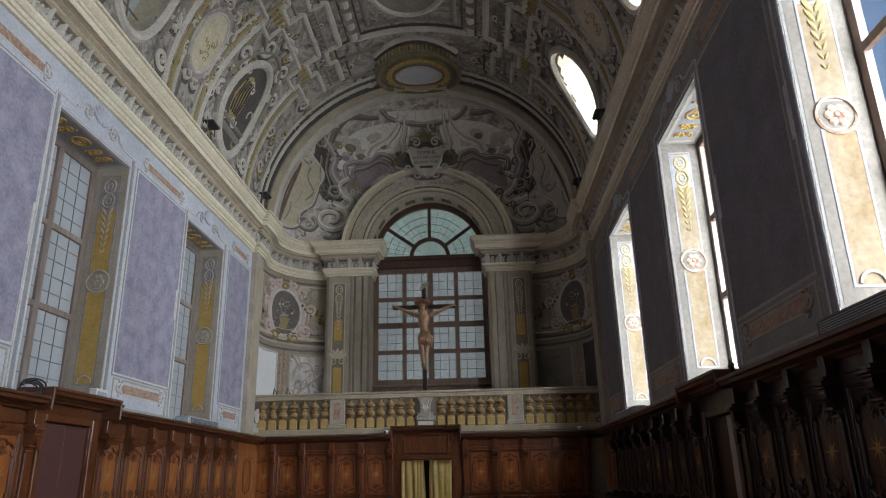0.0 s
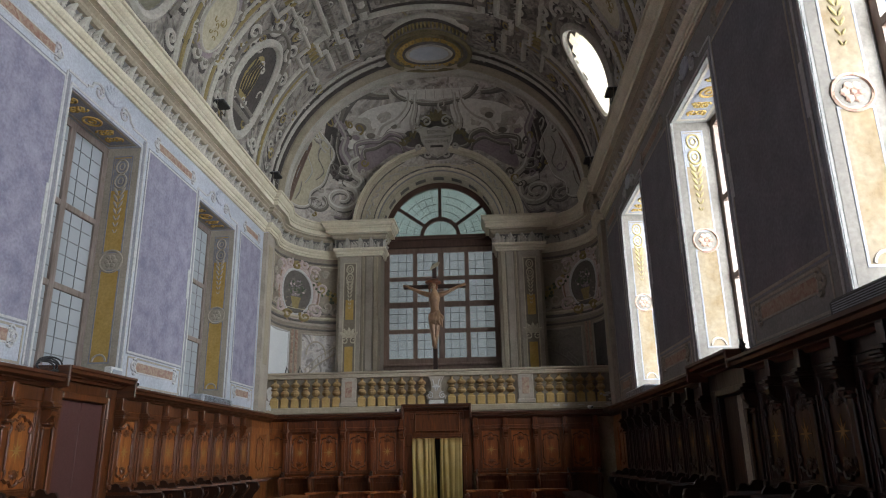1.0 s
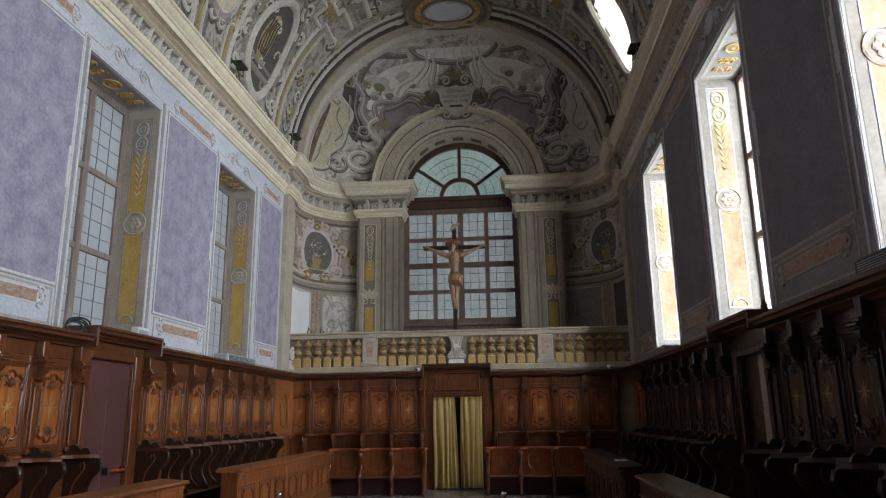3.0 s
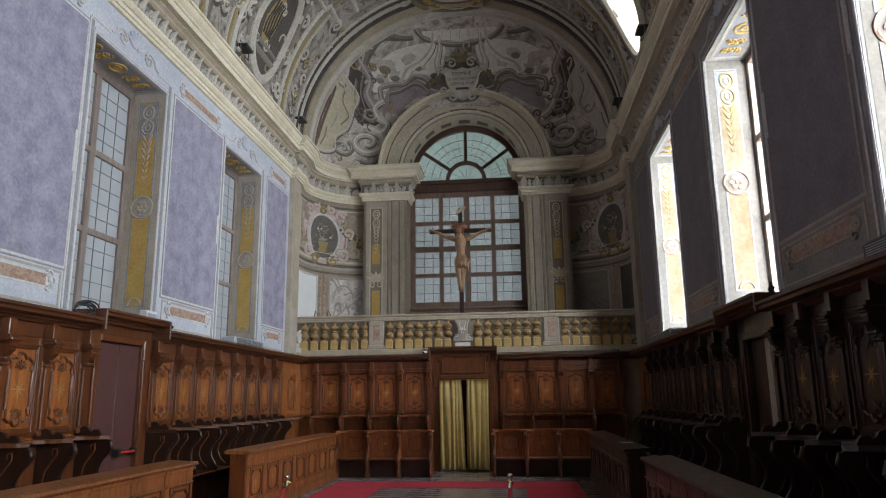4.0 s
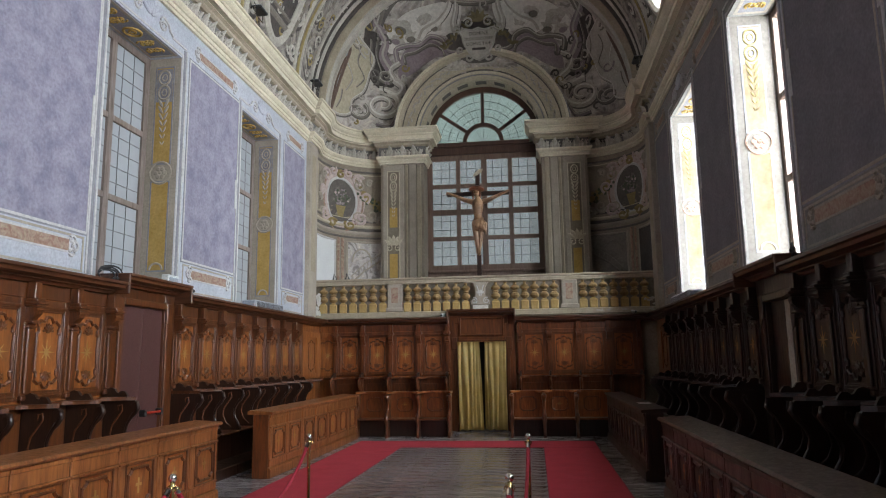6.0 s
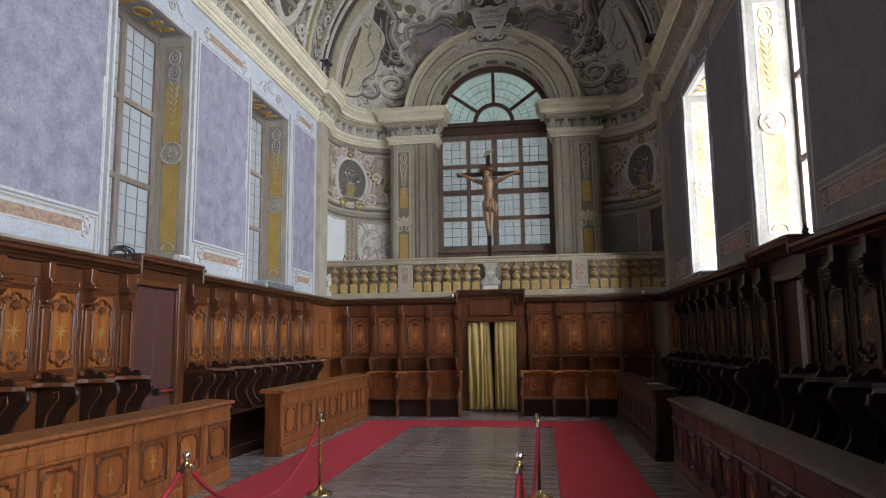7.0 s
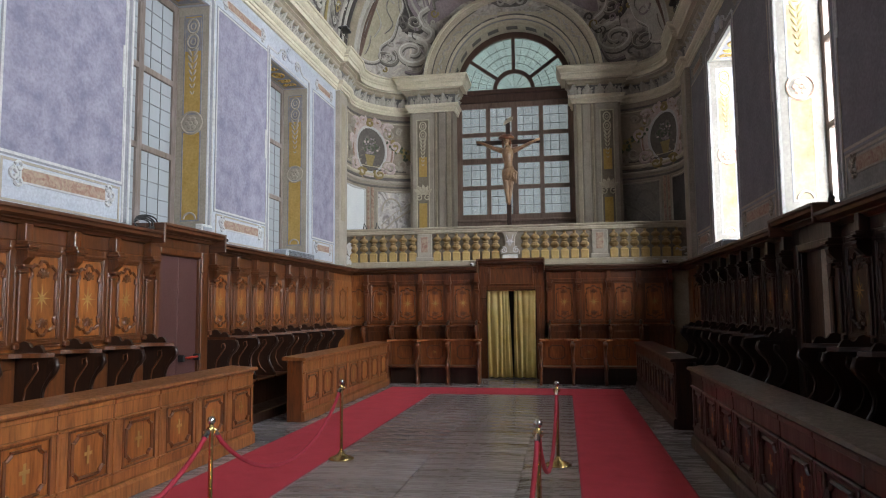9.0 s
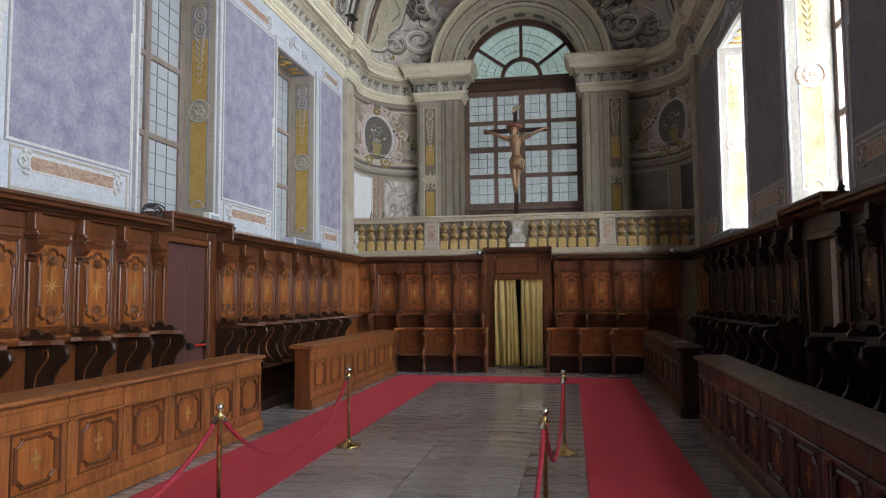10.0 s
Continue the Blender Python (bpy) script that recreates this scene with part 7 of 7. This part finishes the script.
    # great volute rising to the pediment
    stroke(side, [(2.25, 10.95), (2.5, 10.75), (2.42, 10.45), (2.2, 10.2), (2.35, 9.98), (2.7, 10.12)], 0.17, "vault_light", "great_volute", 0.24)
    stroke(side, spiral(2.72, 9.68, 0.48, 0.46, 1.6, 1.4, 1, 40), 0.25, "vault_light", "great_volute", 0.09, spun=True)
    stroke(side, spiral(2.62, 10.55, 0.2, 0.2, 1.3, 3.6, 1, 24), 0.11, "vault_mid", "volute", 0.05, spun=True)
    stroke(side, [(2.9, 9.1), (2.6, 9.02), (2.45, 9.2), (2.38, 9.5), (2.5, 9.75)], 0.12, "vault_mauve", "volute", 0.06)
    # scrolled statue pedestal with its pale figure
    body = [(3.72, 9.15), (3.45, 9.3), (3.4, 9.7), (3.15, 10.05), (3.0, 10.55), (2.86, 11.0), (3.08, 11.32), (3.36, 11.28), (3.52, 11.0), (3.5, 10.55), (3.7, 10.0), (3.88, 9.5)]
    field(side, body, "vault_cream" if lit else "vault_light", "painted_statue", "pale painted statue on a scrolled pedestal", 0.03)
    stroke(side, body, 0.07, "vault_light", "statue_edge", closed=True)
    for k, p in enumerate((((3.1, 11.05), (3.2, 10.75), (3.12, 10.4), (3.3, 10.1)), ((3.3, 11.1), (3.38, 10.7), (3.35, 10.3), (3.5, 9.9)), ((3.55, 9.9), (3.6, 9.6), (3.68, 9.3)))):
        stroke(side, p, 0.05, "vault_light" if k % 2 else "vault_mid", "statue_fold", 0.025, dark="vault_mid", lift=0.03)
    stroke(side, spiral(3.2, 11.18, 0.13, 0.12, 1.4, 0.6, 1, 20), 0.06, "vault_light", "statue_fold", 0.03, dark="vault_mid", spun=True, lift=0.045)
    stroke(side, spiral(3.3, 9.45, 0.24, 0.26, 1.4, 2.2, 1, 24), 0.11, "vault_mid", "volute", 0.05, spun=True)
    stroke(side, [(3.95, 9.1), (3.98, 9.6), (3.85, 10.2), (3.72, 10.8), (3.5, 11.35), (3.15, 11.75)], 0.12, "vault_mid", "rib_moulding", 0.08)
    # small leaded window at the springing
    F = lambda q: q if lit else 1 - q
    wloop = flow([(F(0.004), 6), (F(0.045), 6), (F(0.06), 15), (F(0.058), 25), (F(0.04), 31), (F(0.004), 29)], 4, True)
    bm = bmesh.new()
    patch(bm, dome, wloop, 0.03, DIN)
    dw_pane = part("dome_pane", bm, "glass_left", conch, "grey leaded pane")
    bm = bmesh.new()
    ribbon(bm, dome, wloop, 0.09, 0.09, DIN, True)
    for p in (13, 21):
        ribbon(bm, dome, [(F(0.006), p), (F(0.056), p)], 0.05, 0.06, DIN, lift=0.02)
    for q in (0.02, 0.038):
        ribbon(bm, dome, [(F(q), 7), (F(q), 18), (F(q), 28)], 0.035, 0.06, DIN, lift=0.02)
    part("dome_window_frame", bm, "window_wood", dw_pane)
# loose leaf curls between the painted forms
rng = random.Random(8)
for mat, cnt in (("vault_light", 44), ("vault_mid_dark", 40), ("vault_mauve", 20), ("vault_gold", 16)):
    bm = bmesh.new()
    for _ in range(cnt):
        u, z = rng.uniform(-3.9, 3.9), rng.uniform(9.0, 12.4)
        if u * u + (z - ARCH_Z) ** 2 < 2.8 ** 2 or 0.4 < abs(u) < 2.3 and z > 11.2:
            continue
        k = rng.uniform(0.07, 0.17)
        ribbon(bm, front, spiral(u, z, k, k, rng.uniform(0.5, 1.3), rng.uniform(0, 6), rng.choice((-1, 1)), 18), [0.07 * (1 - 0.6 * j / 18) for j in range(19)], 0.03, DIN, lift=0.02)
    tagged(part("painted_curls", bm, mat, conch), kind="stuff")
bm = bmesh.new()
patch(bm, front, [(u * (1 + 0.07 * math.sin(k * 1.9)), z) for k, (u, z) in enumerate(flow([(0.0, 12.12), (0.4, 12.0), (0.62, 11.75), (0.95, 11.6), (1.05, 11.25), (0.7, 11.05), (0.35, 10.8), (-0.35, 10.8), (-0.7, 11.05), (-1.05, 11.25), (-0.95, 11.6), (-0.62, 11.75), (-0.4, 12.0)], 4, True))], 0.03, DIN)
part("cartouche_ground", bm, "vault_mid_dark", conch, "brown leafy ground behind the cartouche")
# cloud under the crown, hung with a swag
bm = bmesh.new()
patch(bm, front, [(1.15 * math.cos(t), 12.68 - 0.24 * math.sin(t) * (1 + 0.08 * math.sin(9 * t))) for t in [k * math.pi / 20 for k in range(21)]], 0.03, DIN)
part("crown_cloud", bm, "sky_paint", conch, "pale painted cloud under the crown")
stroke(1, [(-1.25, 12.7), (-0.95, 12.5), (-0.5, 12.4), (0.0, 12.36), (0.5, 12.4), (0.95, 12.5), (1.25, 12.7)], 0.1, "vault_mid", "crown_swag")
for k in range(7):
    u = -0.75 + 0.25 * k
    stroke(1, [(u, 12.72), (u * 1.08, 12.6), (u * 1.12, 12.48)], 0.05, "vault_light", "crown_swag", 0.03, dark="vault_mid")

# cartouche with inscription over the arch
cart = thing("cartouche", pose(AX + 0.02, 19.58, 11.3, 14, 0, 0), "grey stone cartouche with a Latin inscription over the arch", "cartouche", kind="structure")
bm = bmesh.new()
outline = [(0, -0.62), (0.22, -0.52), (0.34, -0.34), (0.48, -0.1), (0.52, 0.12), (0.62, 0.28), (0.44, 0.36), (0.2, 0.3), (0, 0.36)]
loop = outline + [(-x, z) for x, z in reversed(outline[1:-1])]
poly(bm, [(x, 0.0, z) for x, z in loop], (0, 0.14, 0))
part("tablet", bm, "vault_light", cart)
bm = bmesh.new()
ring_band(bm, loop, 0.07, 0.06)
for s in (-1, 1):
    for cx_, cz_, r, a0, tn in ((0.62, 0.36, 0.14, 3.0, 1.3), (0.3, -0.52, 0.14, 1.5, 1.3), (0.56, -0.3, 0.1, 5.2, 1.2), (0.3, 0.5, 0.16, 0.4, 1.3)):
        tube(bm, [(s * p[0], -0.04, p[2]) for p in scroll(cx_, cz_, r, 0.03, tn, a0, 18)], 0.035, 6)
part("scroll_border", bm, "vault_light", cart)
bm = bmesh.new()
shell(bm, 0, 0.5, 0.36, 1, -0.03)
rng = random.Random(17)
for s in (-1, 1):
    for k in range(16):
        g = k / 15
        bmesh.ops.create_icosphere(bm, subdivisions=1, radius=1, matrix=Matrix.LocRotScale((s * (0.25 + 0.85 * g), 0.02 + rng.uniform(-0.03, 0.03), 0.55 - 0.75 * g + rng.uniform(-0.08, 0.08)), Euler((0, rng.uniform(-2, 2), 0)), (0.05, 0.04, 0.11)))
part("crest_and_garlands", bm, "vault_olive", cart, "gilded shell and leaf garlands")


def letters(text, size, m, mat, parent, name="inscription"):
    cu = bpy.data.curves.new(name, "FONT")
    cu.body, cu.size, cu.align_x, cu.align_y, cu.extrude = text, size, "CENTER", "CENTER", 0.004
    ob = new("font_tmp", cu)
    dg = bpy.context.evaluated_depsgraph_get()
    me = bpy.data.meshes.new_from_object(ob.evaluated_get(dg))
    bpy.data.objects.remove(ob)
    me.materials.clear()
    me.materials.append(M[mat])
    o = new(name, me)
    o.parent = parent
    o.matrix_basis = m
    return o


letters("DOMINE", 0.15, pose(0, -0.012, 0.17, 90, 0, 0), "vault_dark", cart)
letters("DILEXI DECOREM", 0.115, pose(0, -0.012, 0.02, 90, 0, 0), "vault_dark", cart)
letters("DOMVS TVÆ", 0.13, pose(0, -0.012, -0.13, 90, 0, 0), "vault_dark", cart)
bm = bmesh.new()
box(bm, -0.2, -0.012, -0.31, 0.2, -0.004, -0.24)
part("inscription_bar", bm, "vault_dark", cart)


# ---- fixtures and small things ----
def spotlight(x, y, z, aim, label):
    root = thing("floodlight", pose(x, y, z, 0, 0, aim), label, "floodlight", "cornice floodlights")
    bm = bmesh.new()
    box(bm, -0.2, -0.13, 0.48, 0.2, 0.13, 0.56, 0.025)
    part("lamp_body", bm, "black", root)
    bm = bmesh.new()
    box(bm, -0.17, -0.11, 0.56, 0.17, 0.11, 0.568)
    part("lens", bm, "grey_plastic", root)
    bm = bmesh.new()
    tube(bm, [(-0.215, 0, 0.51), (-0.215, 0, 0.34), (0.215, 0, 0.34), (0.215, 0, 0.51)], 0.014, 6)
    tube(bm, [(0, 0, 0.34), (0, 0, 0.02)], 0.022, 8)
    box(bm, -0.07, -0.07, 0.0, 0.07, 0.07, 0.02)
    part("bracket", bm, "chrome", root)
    return root


spotlight(-5.62, 13.3, 8.755, 90, "black floodlight standing on the cornice")
spotlight(2.86, 13.6, 8.755, 90, "black floodlight standing on the cornice")
spotlight(-5.62, 17.3, 8.755, 90, "black floodlight standing on the cornice")
spotlight(2.86, 17.2, 8.755, 90, "black floodlight standing on the cornice")


def heater(x, y0, y1, z, rot, mat, label):
    w = abs(y1 - y0)
    root = thing("fan_heater", pose(x, (y0 + y1) / 2, z, 0, 0, rot), label, "heater", "sill heaters")
    bm = bmesh.new()
    box(bm, -w / 2, -0.15, 0.0, w / 2, 0.15, 0.17, 0.03)
    part("casing", bm, mat, root)
    bm = bmesh.new()
    box(bm, -w / 2 + 0.08, -0.156, 0.03, w / 2 - 0.08, -0.151, 0.14)
    gr = part("grille", bm, "black", root)
    bm = bmesh.new()
    for k in range(5):
        z_ = 0.04 + 0.02 * k
        box(bm, -w / 2 + 0.08, -0.16, z_, w / 2 - 0.08, -0.1565, z_ + 0.008)
    part("grille_slats", bm, "grey_plastic", gr)
    return root


heater(-5.72, 13.45, 15.05, 2.902, 90, "grey_plastic", "long grey heater unit on the stall cornice under the window")
heater(3.05, 13.5, 15.3, 2.882, -90, "grey_plastic", "long grey heater unit on the stall cornice under the window")
heater(3.05, 4.4, 6.0, 2.852, -90, "black", "long dark heater unit on the stall cornice under the window")
box_root = thing("junction_box", pose(-5.62, 10.16, 3.032, 0, 0, 90), "white plastic control box on the door hood", "control box")
bm = bmesh.new()
box(bm, -0.16, -0.06, 0, 0.16, 0.06, 0.14, 0.012)
part("casing", bm, "white_plastic", box_root)
bm = bmesh.new()
box(bm, -0.13, -0.066, 0.03, 0.13, -0.061, 0.1)
part("cover", bm, "grey_plastic", box_root)


def cable_coil(x, y, z, label):
    root = thing("cable_coil", pose(x, y, z), label, "cable", "cable coils")
    rr = random.Random(3)
    for k in range(4):
        bm = bmesh.new()
        r = 0.09 + 0.015 * k
        tube(bm, [(r * 0.4 * math.cos(t) + rr.uniform(-0.01, 0.01), r * 1.4 * math.cos(t) + 0.03 * k, 0.014 + r * 0.75 * (1 + math.sin(t))) for t in [j * math.pi / 9 for j in range(18)]], 0.012, 6, True)
        part("cable_loop", bm, "black", root)
    return root


cable_coil(-5.60, 8.5, 2.902, "coil of black cable lying on the stall cornice")
cable_coil(2.95, 8.2, 2.852, "coil of black cable lying on the stall cornice")


def security_camera(x, y, z, rot, label):
    root = thing("security_camera", pose(x, y, z, 0, 0, rot), label, "camera", "security cameras")
    bm = bmesh.new()
    tube(bm, [(0, 0.06, 0.07), (0, -0.12, 0.05)], 0.04, 10)
    part("housing", bm, "white_plastic", root, "", True)
    bm = bmesh.new()
    tube(bm, [(0, -0.121, 0.05), (0, -0.13, 0.049)], 0.028, 10)
    part("lens", bm, "black", root)
    bm = bmesh.new()
    tube(bm, [(0, 0.02, 0.03), (0, 0.02, 0.0)], 0.015, 6)
    part("foot", bm, "white_plastic", root)
    return root


security_camera(2.5, 17.98, 2.882, 20, "small white security camera on the stall cornice")
security_camera(-2.32, 17.98, 2.902, -20, "small dark security camera on the stall cornice")
security_camera(-5.5, 10.55, 2.902, 60, "small security camera beside the door hood")
# stack of chairs' tops seen over the balcony rail
rail = thing("folded_stand", pose(-5.35, 18.75, 3.05), "black folded metal stands leaning behind the balcony rail", "metal stand")
for x in (-0.14, 0.22):
    bm = bmesh.new()
    tube(bm, [(x - 0.1, 0, 0.0), (x - 0.05, 0, 0.9), (x, 0, 1.18), (x + 0.1, 0, 0.95)], 0.02, 6)
    part("leg", bm, "black", rail)
bm = bmesh.new()
box(bm, -2.6, 18.75, 3.05, 0.2, 19.2, 4.06, 0.02)
tagged(part("covered_table", bm, "bluecloth"), "long table under a dark blue cloth on the balcony", "table")
# printed sheet left on the farther right desk
bm = bmesh.new()
box(bm, 1.66, 11.9, 1.052, 1.86, 12.2, 1.056)
tagged(part("paper_sheet", bm, "white_plastic"), "white sheet of paper lying on the desk", "paper")

# ---- floor: short boards laid across, in long strips ----
rng = random.Random(2)
BW, STRIP = 0.31, 1.16
far_bm = bmesh.new()
shared = None
count = 0
x0 = CXI0 + 0.02 - 3 * STRIP
while x0 < XR - 0.1:
    wdt = min(STRIP, XR - x0)
    xa = max(x0, XL)
    y = -1.0
    while y < YE - 0.16:
        if CXI0 - 0.1 < x0 < CXI1 - 0.5 and 5.0 < y < CY0 and count < 298:
            if shared is None:
                bm = bmesh.new()
                box(bm, 0.004, 0.0013, -0.0195, STRIP - 0.004, BW - 0.0013, -0.001, 0.001)
                ob = part("floor_board", bm, "floor", FLOOR)
                shared = ob.data
            else:
                ob = new("floor_board", shared)
                ob.parent = FLOOR
            ob.location = (x0, y, rng.uniform(-0.0006, 0))
            ob.rotation_euler = (rng.uniform(-0.0006, 0.0006), rng.uniform(-0.0004, 0.0004), 0)
            count += 1
        elif x0 + wdt > xa:
            box(far_bm, xa + 0.002, y + 0.0013, -0.0195, x0 + wdt - 0.002, y + BW - 0.0013, -0.001 - rng.uniform(0, 0.001))
        y += BW
    x0 += STRIP
tagged(part("floor_boards", far_bm, "floor", FLOOR), kind="stuff")
